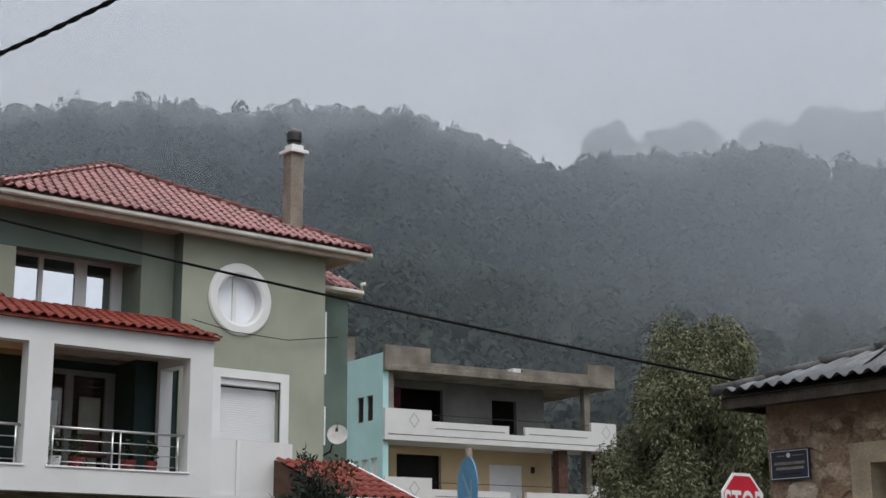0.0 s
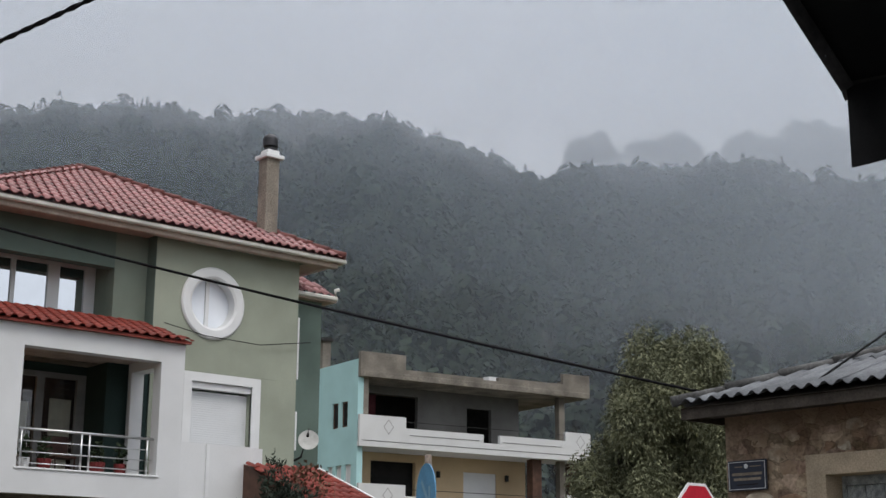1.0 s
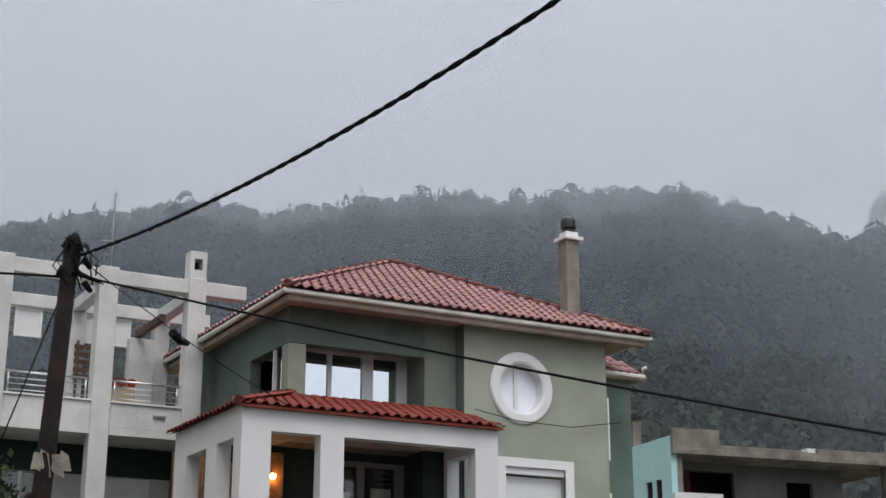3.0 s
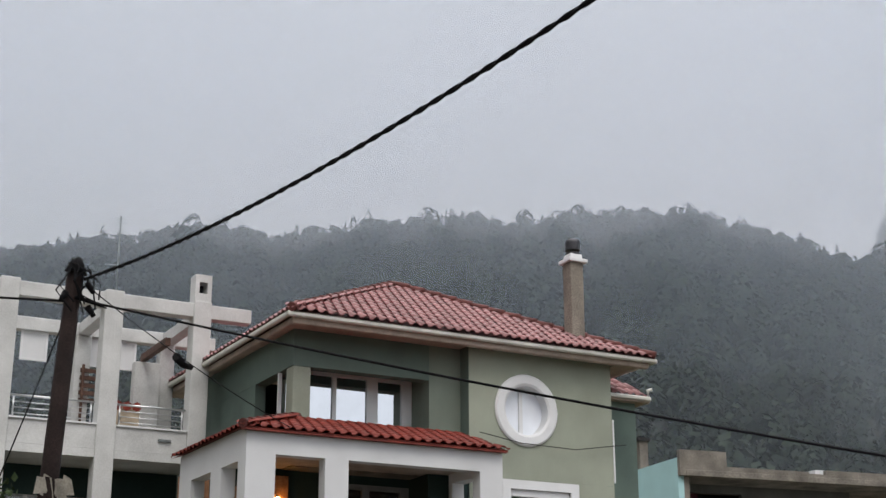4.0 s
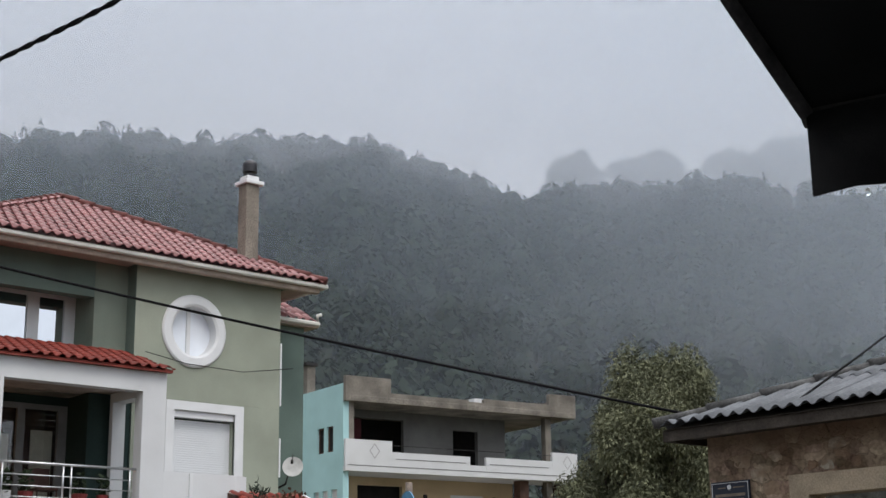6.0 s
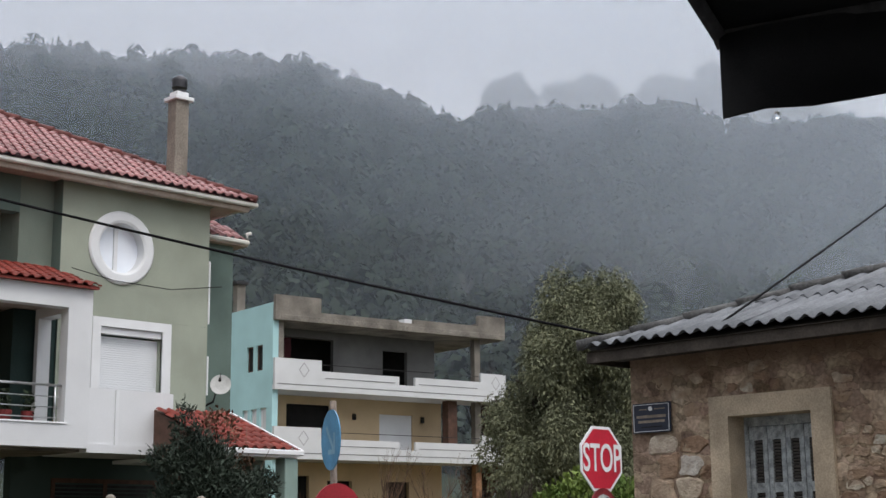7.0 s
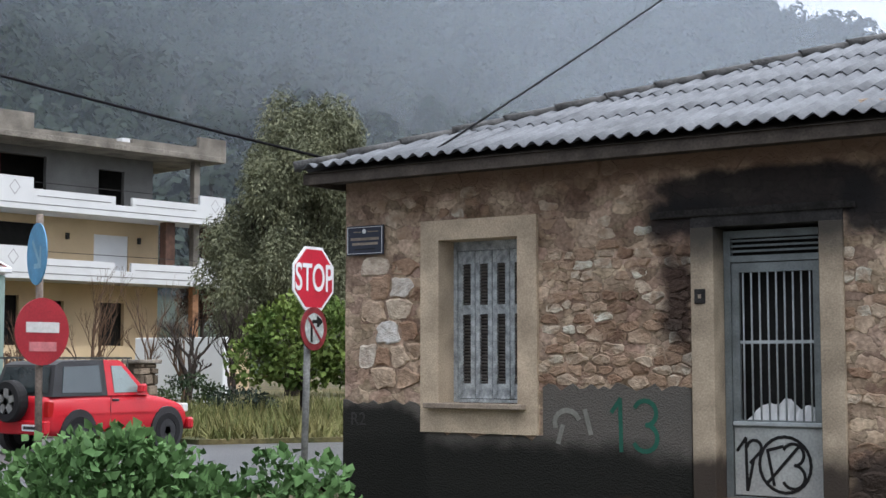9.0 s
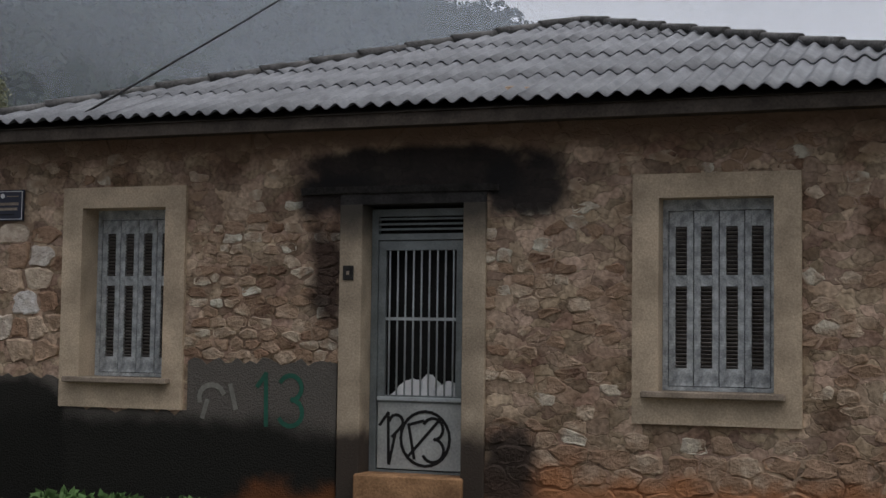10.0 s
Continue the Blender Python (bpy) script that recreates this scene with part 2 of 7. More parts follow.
def woods(name, count, seed, r_lo, r_hi, az_lo, az_hi, size, label, pines=0.6, q=66):
    """Far trees as one mesh: each crown is a heap of small boughs that slope outward, pointed or rounded."""
    rng = np.random.default_rng(seed)
    az = np.radians(rng.uniform(az_lo, az_hi, count))
    r = np.sqrt(rng.uniform(r_lo**2, r_hi**2, count))
    x, y = -r * np.sin(az), r * np.cos(az)
    z = hill(x, y) - 0.5
    h = rng.uniform(*size, count) * np.where(rng.random(count) < 0.10, 1.35, 1.0)
    pine = (rng.random(count) < pines)[:, None]
    fat = rng.uniform(0.8, 1.25, count)[:, None]
    u = rng.random((count, q)) ** 0.85
    wide = np.where(pine, (1 - u) * 0.24 + 0.02, np.sqrt(np.clip(1 - (1.7 * u - 0.75) ** 2, 0.03, 1)) * 0.36) * fat
    a = rng.uniform(0, 2 * np.pi, (count, q))
    rho = wide * h[:, None] * np.sqrt(rng.uniform(0.45, 1.0, (count, q))) * rng.uniform(0.8, 1.2, (count, q))
    c = np.stack([x[:, None] + rho * np.cos(a), y[:, None] + rho * np.sin(a), z[:, None] + h[:, None] * (0.10 + 0.90 * u)], -1)
    s = (h[:, None] * rng.uniform(0.045, 0.085, (count, q)) * np.where(pine, 1.0 - 0.6 * u, 1.2))[..., None]
    lift = np.where(pine, 0.55, 1.9 * u - 0.5)
    n = np.stack([np.cos(a), np.sin(a), lift], -1) + rng.normal(size=(count, q, 3)) * 0.28
    n /= np.linalg.norm(n, axis=-1, keepdims=True)
    d1 = np.cross(n, [0.0, 0.0, 1.0]) + 1e-4
    d1 /= np.linalg.norm(d1, axis=-1, keepdims=True)
    d2 = np.cross(n, d1)
    tilt = rng.uniform(-0.6, 0.6, (count, q, 1))
    d1, d2 = d1 + d2 * tilt, d2 - d1 * tilt
    quad = np.stack([c + s * d1, c + s * d2 * 1.2, c - s * d1 * 0.9, c - s * d2 * 1.1], 2)
    v = quad.reshape(-1, 3)
    return tagged(raw_mesh(name, v, np.arange(len(v)).reshape(-1, 4), [M_woods]), label, "woods", kind="stuff")


woods("hill_woods", 11500, 3, 200, 548, -8, 92, (7.0, 11.5), "dark pine and broadleaf woods on a misty slope")
woods("ridge_woods", 1500, 5, 545, 566, 8, 92, (5.0, 8.5), "trees along the ridge fading into low cloud")
for az_lo, az_hi, count, seed in ((31.2, 37.1, 70, 7), (38.5, 41.0, 34, 8), (42.0, 43.6, 22, 9)):
    woods("cloud_woods", count, seed, 648, 662, az_lo, az_hi, (11, 15), "broad pines half lost in the cloud behind the ridge", 0.0, 150)


def mist_material(name, low, high, z_lo, z_hi, color, axis=2):
    """Thin cloud: lets most light through low down and thickens with height, in uneven wisps."""
    m = bpy.data.materials.new(name)
    m.use_nodes = True
    n, l = m.node_tree.nodes, m.node_tree.links
    n.clear()
    geo = n.new("ShaderNodeNewGeometry")
    sep = n.new("ShaderNodeSeparateXYZ")
    l.new(geo.outputs["Position"], sep.inputs[0])
    nz = n.new("ShaderNodeTexNoise")
    nz.inputs["Scale"].default_value, nz.inputs["Detail"].default_value = 0.012, 5.0
    l.new(geo.outputs["Position"], nz.inputs["Vector"])
    sh = n.new("ShaderNodeMath"); sh.operation = "MULTIPLY_ADD"
    sh.inputs[1].default_value, sh.inputs[2].default_value = 70.0, -35.0
    l.new(nz.outputs["Fac"], sh.inputs[0])
    ad = n.new("ShaderNodeMath"); ad.operation = "ADD"
    l.new(sep.outputs[axis], ad.inputs[0]); l.new(sh.outputs[0], ad.inputs[1])
    mr = n.new("ShaderNodeMapRange")
    mr.interpolation_type = "SMOOTHSTEP"
    for k, val in (("From Min", z_lo), ("From Max", z_hi), ("To Min", low), ("To Max", high)):
        mr.inputs[k].default_value = val
    l.new(ad.outputs[0], mr.inputs["Value"])
    tr = n.new("ShaderNodeBsdfTransparent")
    di = n.new("ShaderNodeBsdfDiffuse"); di.inputs[0].default_value = (*color, 1)
    tl = n.new("ShaderNodeBsdfTranslucent"); tl.inputs[0].default_value = (*color, 1)
    both = n.new("ShaderNodeMixShader")
    l.new(di.outputs[0], both.inputs[1]); l.new(tl.outputs[0], both.inputs[2])
    mx = n.new("ShaderNodeMixShader")
    l.new(mr.outputs[0], mx.inputs[0]); l.new(tr.outputs[0], mx.inputs[1]); l.new(both.outputs[0], mx.inputs[2])
    out = n.new("ShaderNodeOutputMaterial")
    l.new(mx.outputs[0], out.inputs[0])
    return m


def mist(name, r, z0, z1, material, label):
    az = np.radians(np.linspace(-40, 115, 63))
    v = np.concatenate([np.stack([-r * np.sin(az), r * np.cos(az), np.full_like(az, z)], -1) for z in (z0, z1)])
    k = np.arange(62)
    f = np.stack([k, k + 1, k + 64, k + 63], -1)
    return tagged(raw_mesh(name, v, f, [material], True), label, "mist", kind="stuff")


mist("mist", 190, -1, 190, mist_material("thin_mist", 0.075, 0.15, 10, 90, (0.74, 0.85, 1.0)), "thin drifting mist before the wooded slope")
mist("mist", 330, -1, 260, mist_material("slope_mist", 0.06, 0.19, 55, 150, (0.74, 0.85, 1.0)), "thin mist hanging over the slope")
mist("mist", 240, -1, 230, mist_material("drifting_mist", 0.0, 0.22, -205, -90, (0.84, 0.91, 1.0), 0), "drifting mist over the lower end of the hill")
mist("mist", 290, -1, 250, mist_material("rain_veil", 0.0, 0.22, -250, -120, (0.84, 0.91, 1.0), 0), "veil of rain over the lower end of the hill")
mist("mist", 430, 10, 330, mist_material("upper_mist", 0.02, 0.24, 110, 185, (0.86, 0.92, 1.0)), "thin mist along the upper slope")
mist("low_cloud", 512, 40, 400, mist_material("cloud_edge", 0.02, 0.245, 130, 180, (0.93, 0.95, 1.0)), "thin edge of the low cloud")
mist("low_cloud", 585, 40, 460, mist_material("low_cloud", 0.05, 0.64, 105, 215, (0.93, 0.95, 1.0)), "low grey cloud that hides the ridge")

# ---- the stone house at the corner ----
FY = 12.78                      # its street face
SX0, SX1, SY1 = -9.95, 0.75, 22.9
EAVE_Z, EAVE_Y = 3.68, 12.2
M_cream = mat("cream_plaster", (0.47, 0.385, 0.285), 0.85, spread=0.30, scale=2.2, fine=60, bump=0.25)
M_shutter = mat("weathered_grey_paint", (0.35, 0.385, 0.405), 0.7, spread=0.42, scale=11, fine=70, bump=0.4, second=(0.50, 0.54, 0.56))
# Shutter slats: darker than the stiles and rails
M_shutter_dark = mat("dark_slat_grey", (0.14, 0.13, 0.125), 0.85, spread=0.4, scale=8, fine=60, bump=0.3)
# Near-black colour stands in for the shade inside rooms and openings
M_dark = mat("interior_shade_black", (0.02, 0.02, 0.02), 0.95, spread=0.2)
M_sheet = mat("weathered_cement_sheet", (0.098, 0.107, 0.122), 0.55, spread=0.30, scale=2.6, fine=35, bump=0.2, second=(0.135, 0.145, 0.16), spec=0.3, random_tint=0.10)
M_ridge = mat("mossy_ridge_cap", (0.085, 0.085, 0.085), 0.8, spread=0.5, scale=5, fine=40, bump=0.4)
M_oldwood = mat("old_dark_timber", (0.065, 0.055, 0.047), 0.85, spread=0.4, scale=4, fine=50, bump=0.3)
M_steel = mat("grey_painted_steel", (0.15, 0.175, 0.18), 0.5, spread=0.25, scale=6, fine=60, bump=0.1)
M_barsteel = mat("pale_painted_bars", (0.36, 0.40, 0.42), 0.45, spread=0.2, scale=6, fine=60, bump=0.05)
M_soot = mat("sooty_concrete", (0.034, 0.033, 0.033), 0.9, spread=0.5, scale=6, fine=40, bump=0.5)
M_panel = mat("pale_steel_panel", (0.36, 0.385, 0.38), 0.55, spread=0.25, scale=3, fine=40, bump=0.1)
M_sill = mat("weathered_concrete_sill", (0.27, 0.225, 0.18), 0.85, spread=0.35, scale=5, fine=50, bump=0.3)
M_step = mat("rusty_concrete_step", (0.33, 0.19, 0.10), 0.8, spread=0.35, scale=4, fine=40, bump=0.4)
M_blackpaint = mat("black_spray_paint", (0.012, 0.012, 0.013), 0.6, spread=0.2, bump=0)
M_greenpaint = mat("green_spray_paint", (0.02, 0.10, 0.07), 0.6, spread=0.2, bump=0)
M_paleveil = mat("faded_pale_paint", (0.20, 0.20, 0.18), 0.8, spread=0.3, bump=0)
M_white_plastic = mat("white_plastic", (0.75, 0.77, 0.78), 0.4, spread=0.1, bump=0.1)
M_navy = mat("navy_enamel", (0.012, 0.018, 0.04), 0.35, spread=0.2, bump=0)
M_signwhite = mat("white_enamel", (0.72, 0.74, 0.76), 0.4, spread=0.08, bump=0)


def stained(m, rows):
    """Stains and painted shade with shapes of their own over a wall surface. rows: colour, centre x, z, half sizes,
    softness, raggedness.
    """
    n, l = m.node_tree.nodes, m.node_tree.links
    b = n["Principled BSDF"]
    last = b.inputs["Base Color"].links[0].from_socket
    geo = n.new("ShaderNodeNewGeometry")
    sep = n.new("ShaderNodeSeparateXYZ")
    l.new(geo.outputs["Position"], sep.inputs[0])
    nz = n.new("ShaderNodeTexNoise")
    nz.inputs["Scale"].default_value, nz.inputs["Detail"].default_value = 3.5, 6.0
    l.new(geo.outputs["Position"], nz.inputs["Vector"])

    def op(kind, a, c):
        o = n.new("ShaderNodeMath")
        o.operation = kind
        for i, v in enumerate((a, c)):
            if isinstance(v, (int, float)):
                o.inputs[i].default_value = v
            else:
                l.new(v, o.inputs[i])
        return o.outputs[0]

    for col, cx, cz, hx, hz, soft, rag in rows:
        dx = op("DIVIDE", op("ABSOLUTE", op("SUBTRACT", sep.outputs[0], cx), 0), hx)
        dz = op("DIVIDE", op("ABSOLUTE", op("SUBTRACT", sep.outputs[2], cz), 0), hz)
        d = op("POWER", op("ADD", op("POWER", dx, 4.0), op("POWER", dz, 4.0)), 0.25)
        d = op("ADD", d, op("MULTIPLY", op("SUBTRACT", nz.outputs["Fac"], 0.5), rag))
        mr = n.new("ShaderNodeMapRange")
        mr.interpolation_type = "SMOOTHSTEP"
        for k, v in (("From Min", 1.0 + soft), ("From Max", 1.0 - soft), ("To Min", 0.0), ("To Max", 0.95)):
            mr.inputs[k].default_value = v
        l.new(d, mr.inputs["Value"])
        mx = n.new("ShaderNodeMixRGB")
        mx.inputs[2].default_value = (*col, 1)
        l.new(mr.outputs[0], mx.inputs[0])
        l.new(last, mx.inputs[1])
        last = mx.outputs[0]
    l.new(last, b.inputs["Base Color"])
    return m


def masked_wall(name, rows, fine=45.0):
    return stained(mat(name, (0.20, 0.145, 0.10), 0.92, spread=0.45, scale=2.2, fine=fine, bump=0.8, second=(0.33, 0.25, 0.18), spec=0.1), rows)


def broken(m, low, high):
    """Mottles a wall surface patch by patch, as rubble shows through its worn mortar."""
    n, l = m.node_tree.nodes, m.node_tree.links
    b = n["Principled BSDF"]
    geo = n.new("ShaderNodeNewGeometry")
    nz = n.new("ShaderNodeTexNoise")
    nz.inputs["Scale"].default_value, nz.inputs["Detail"].default_value = 5.0, 5.0
    l.new(geo.outputs["Position"], nz.inputs["Vector"])
    sc = n.new("ShaderNodeVectorMath"); sc.operation = "SCALE"; sc.inputs["Scale"].default_value = 0.22
    l.new(nz.outputs["Color"], sc.inputs[0])
    ad = n.new("ShaderNodeVectorMath"); ad.operation = "MULTIPLY_ADD"
    ad.inputs[1].default_value = (0.62, 0.62, 1.0)
    l.new(geo.outputs["Position"], ad.inputs[0]); l.new(sc.outputs[0], ad.inputs[2])
    vo = n.new("ShaderNodeTexVoronoi")
    vo.inputs["Scale"].default_value = 8.5
    l.new(ad.outputs[0], vo.inputs["Vector"])
    edge = n.new("ShaderNodeTexVoronoi")
    edge.feature = "DISTANCE_TO_EDGE"
    edge.inputs["Scale"].default_value = 8.5
    l.new(ad.outputs[0], edge.inputs["Vector"])
    bw = n.new("ShaderNodeSeparateColor")
    l.new(vo.outputs["Color"], bw.inputs[0])
    val = n.new("ShaderNodeMapRange")
    val.inputs["To Min"].default_value, val.inputs["To Max"].default_value = low, high
    l.new(bw.outputs[0], val.inputs["Value"])
    hue = n.new("ShaderNodeMapRange")
    hue.inputs["To Min"].default_value, hue.inputs["To Max"].default_value = 0.482, 0.512
    l.new(bw.outputs[1], hue.inputs["Value"])
    crack = n.new("ShaderNodeMapRange")
    for k, v in (("From Min", 0.0), ("From Max", 0.06), ("To Min", 0.76), ("To Max", 1.0)):
        crack.inputs[k].default_value = v
    l.new(edge.outputs["Distance"], crack.inputs["Value"])
    mu = n.new("ShaderNodeMath"); mu.operation = "MULTIPLY"
    l.new(val.outputs[0], mu.inputs[0]); l.new(crack.outputs[0], mu.inputs[1])
    hsv = n.new("ShaderNodeHueSaturation")
    l.new(b.inputs["Base Color"].links[0].from_socket, hsv.inputs["Color"])
    l.new(mu.outputs[0], hsv.inputs["Value"]); l.new(hue.outputs[0], hsv.inputs["Hue"])
    l.new(hsv.outputs[0], b.inputs["Base Color"])
    bump = n.new("ShaderNodeBump")
    bump.inputs["Strength"].default_value, bump.inputs["Distance"].default_value = 0.6, 0.04
    l.new(crack.outputs[0], bump.inputs["Height"])
    l.new(b.inputs["Normal"].links[0].from_socket, bump.inputs["Normal"])
    l.new(bump.outputs[0], b.inputs["Normal"])
    return m


SOOT = (0.024, 0.023, 0.024)
# First row: browner top of the wall, with the eave's shade put into it
STAINS_AND_SHADE = [((0.19, 0.125, 0.088), -5.0, 3.66, 6.0, 0.30, 0.5, 0.9), ((0.36, 0.165, 0.08), -2.4, -0.12, 3.2, 0.44, 0.4, 1.4),
          (SOOT, -4.95, 3.12, 1.12, 0.25, 0.16, 0.6), (SOOT, -3.86, 2.96, 0.40, 0.30, 0.3, 0.9), (SOOT, -5.80, 2.93, 0.40, 0.20, 0.4, 1.0),
          ((0.045, 0.03, 0.025), -5.86, 2.15, 0.17, 0.62, 0.5, 1.8), ((0.04, 0.032, 0.028), -4.02, 0.35, 0.26, 0.42, 0.4, 1.2)]
M_rubble = stained(broken(mat("rubble_mortar", (0.37, 0.25, 0.168), 0.92, spread=0.45, scale=2.6, fine=24, bump=0.7, second=(0.50, 0.39, 0.29), spec=0.1), 0.62, 1.22), STAINS_AND_SHADE)
M_dado = masked_wall("cement_dado", [((0.105, 0.10, 0.092), -7, 0.5, 6, 3, 0.2, 0.1), ((0.016, 0.0165, 0.015), -9.6, 0.0, 0.80, 1.09, 0.08, 0.25),
                                     ((0.014, 0.0145, 0.013), -8.0, -0.4, 3.0, 1.12, 0.12, 0.22), ((0.15, 0.06, 0.025), -6.1, -0.30, 0.7, 0.40, 0.4, 1.5)], 60.0)
M_jamb = stained(mat("stained_plaster_jamb", (0.36, 0.30, 0.225), 0.88, spread=0.3, scale=3, fine=50, bump=0.3), [((0.05, 0.047, 0.042), -5, 2.86, 3, 0.30, 0.6, 0.8), ((0.035, 0.028, 0.024), -5, 0.20, 3, 0.46, 0.3, 0.8)])


def stone_material(joined=False, gain=1.5, smeared=0.75):
    m = mat("field_stone", (0.25, 0.20, 0.155), 0.9, spread=0.5, scale=9, fine=38, bump=1.0, spec=0.12)
    n, l = m.node_tree.nodes, m.node_tree.links
    b = n["Principled BSDF"]
    old = b.inputs["Base Color"].links[0].from_socket
    ramp = n.new("ShaderNodeValToRGB")
    cols = [(0.0, (0.07, 0.034, 0.022)), (0.16, (0.20, 0.12, 0.078)), (0.45, (0.29, 0.21, 0.15)), (0.8, (0.39, 0.325, 0.25)), (1.0, (0.54, 0.48, 0.40))]
    ramp.color_ramp.elements[0].color, ramp.color_ramp.elements[1].color = (*cols[0][1], 1), (*cols[-1][1], 1)
    for p, c in cols[1:-1]:
        ramp.color_ramp.elements.new(p).color = (*c, 1)
    for el_ in ramp.color_ramp.elements:
        el_.color = [min(0.7, v * gain) for v in el_.color[:3]] + [1]
    l.new(n.new("ShaderNodeNewGeometry").outputs["Random Per Island"] if joined else n.new("ShaderNodeObjectInfo").outputs["Random"], ramp.inputs[0])
    mx = n.new("ShaderNodeMixRGB")
    mx.inputs[0].default_value = 0.72
    l.new(old, mx.inputs[1])
    l.new(ramp.outputs[0], mx.inputs[2])
    ov = n.new("ShaderNodeMixRGB")
    ov.blend_type, ov.inputs[0].default_value = "OVERLAY", 0.75
    nz = n.new("ShaderNodeTexNoise")
    nz.inputs["Scale"].default_value, nz.inputs["Detail"].default_value = 14.0, 7.0
    geo = n.new("ShaderNodeNewGeometry")
    l.new(geo.outputs["Position"], nz.inputs["Vector"])
    l.new(mx.outputs[0], ov.inputs[1])
    l.new(nz.outputs["Fac"], ov.inputs[2])
    # mortar smeared over the stones in patches
    smear = n.new("ShaderNodeTexNoise")
    smear.inputs["Scale"].default_value, smear.inputs["Detail"].default_value = 5.5, 8.0
    l.new(geo.outputs["Position"], smear.inputs["Vector"])
    much = n.new("ShaderNodeMapRange")
    for k, v in (("From Min", 0.44), ("From Max", 0.60), ("To Min", 0.0), ("To Max", smeared)):
        much.inputs[k].default_value = v
    l.new(smear.outputs["Fac"], much.inputs["Value"])
    over = n.new("ShaderNodeMixRGB")
    over.inputs[2].default_value = (0.31, 0.215, 0.147, 1)
    l.new(much.outputs[0], over.inputs[0])
    l.new(ov.outputs[0], over.inputs[1])
    l.new(over.outputs[0], b.inputs["Base Color"])
    return stained(m, STAINS_AND_SHADE)


M_stone = stone_material()
M_quoin = stone_material(gain=1.7, smeared=0.3)
stone_house = thing("stone_house", ((SX0 + SX1) / 2, FY, 0), "old single-storey rubble stone house with a corrugated roof", "house")
WIN1, WIN2 = (-8.65, -7.66, 1.10, 2.85), (-2.60, -1.59, 1.10, 2.83)
DOOR = (-5.48, -4.45, 0.26, 2.80)
grow = lambda h, d: (h[0] - d, h[1] + d, h[2] - d, h[3] + d)
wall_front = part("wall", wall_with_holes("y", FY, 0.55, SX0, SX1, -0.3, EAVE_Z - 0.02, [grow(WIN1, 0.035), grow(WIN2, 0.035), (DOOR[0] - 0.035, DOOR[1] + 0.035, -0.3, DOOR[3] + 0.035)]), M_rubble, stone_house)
part("wall", box(SX0, SX0 + 0.55, FY + 0.55, SY1, -0.3, EAVE_Z - 0.02), M_rubble, stone_house)
part("wall", box(SX1 - 0.55, SX1, FY + 0.55, SY1, -0.3, EAVE_Z - 0.02), M_rubble, stone_house)
part("wall", box(SX0 + 0.55, SX1 - 0.55, SY1 - 0.55, SY1, 0, EAVE_Z - 0.02), M_rubble, stone_house)
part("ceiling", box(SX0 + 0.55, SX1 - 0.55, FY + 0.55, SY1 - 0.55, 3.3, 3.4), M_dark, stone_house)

# cement dado with an uneven top edge, left of the door
bm = bmesh.new()
tops, x = [], SX0 - 0.012
while x < -5.75:
    z = 1.10 if x < -8.9 else (0.78 if x < -7.42 else 1.30)
    tops.append((x, z + random.uniform(-0.045, 0.045)))
    x += 0.07
tops.append((-5.73, 1.3))
for (xa, za), (xb, zb) in zip(tops, tops[1:]):
    if abs(za - zb) > 0.15:
        zb = za
    add_prism(bm, [(xa, -0.3), (xb, -0.3), (xb, zb), (xa, za)], 0.03, pose(0, FY - 0.018, 0))
bmesh.ops.remove_doubles(bm, verts=bm.verts, dist=0.001)
bmesh.ops.recalc_face_normals(bm, faces=bm.faces)
part("cement_dado", bm, M_dado, stone_house, "grey cement dado blackened by damp")


def surround(win, name, low):
    """A plaster frame proud of the wall, with its lining through the thickness of the wall."""
    x0, x1, z0, z1 = win
    bm = wall_with_holes("y", FY - 0.042, 0.05, x0 - 0.235, x1 + 0.235, low, z1 + 0.215, [win])
    o = part(name, bm, M_cream, stone_house, "cream plaster window surround")
    part("reveal", wall_with_holes("y", FY + 0.0085, 0.49, x0 - 0.032, x1 + 0.032, z0 - 0.032, z1 + 0.032, [win]), M_cream, o)
    return o


def shutter_leaf(w, z0, z1):
    """A tall narrow shutter leaf: stiles, three rails, and slats in an upper and a lower field."""
    bm = bmesh.new()
    s = w * 0.27
    add_box(bm, 0.004, s, 0, 0.035, z0, z1, bevel=0.004)
    add_box(bm, w - s, w - 0.004, 0, 0.035, z0, z1, bevel=0.004)
    zm = z0 + (z1 - z0) * 0.60
    fields = ((z0 + 0.16, zm - 0.05), (zm + 0.05, z1 - 0.14))
    for a, b in ((z0, fields[0][0]), (fields[0][1], fields[1][0]), (fields[1][1], z1)):
        add_box(bm, s - 0.002, w - s + 0.002, 0.003, 0.032, a, b, bevel=0.003)
    for a, b in fields:
        k = int((b - a) / 0.034)
        for i in range(k):
            z = a + (i + 0.5) * (b - a) / k
            vs = add_box(bm, s - 0.004, w - s + 0.004, 0.010, 0.040, z - 0.004, z + 0.004)
            for f in {f for v in vs for f in v.link_faces}:
                f.material_index = 1
            bmesh.ops.rotate(bm, verts=vs, cent=(0, 0.02, z), matrix=Matrix.Rotation(radians(-38), 3, "X"))
    return bm


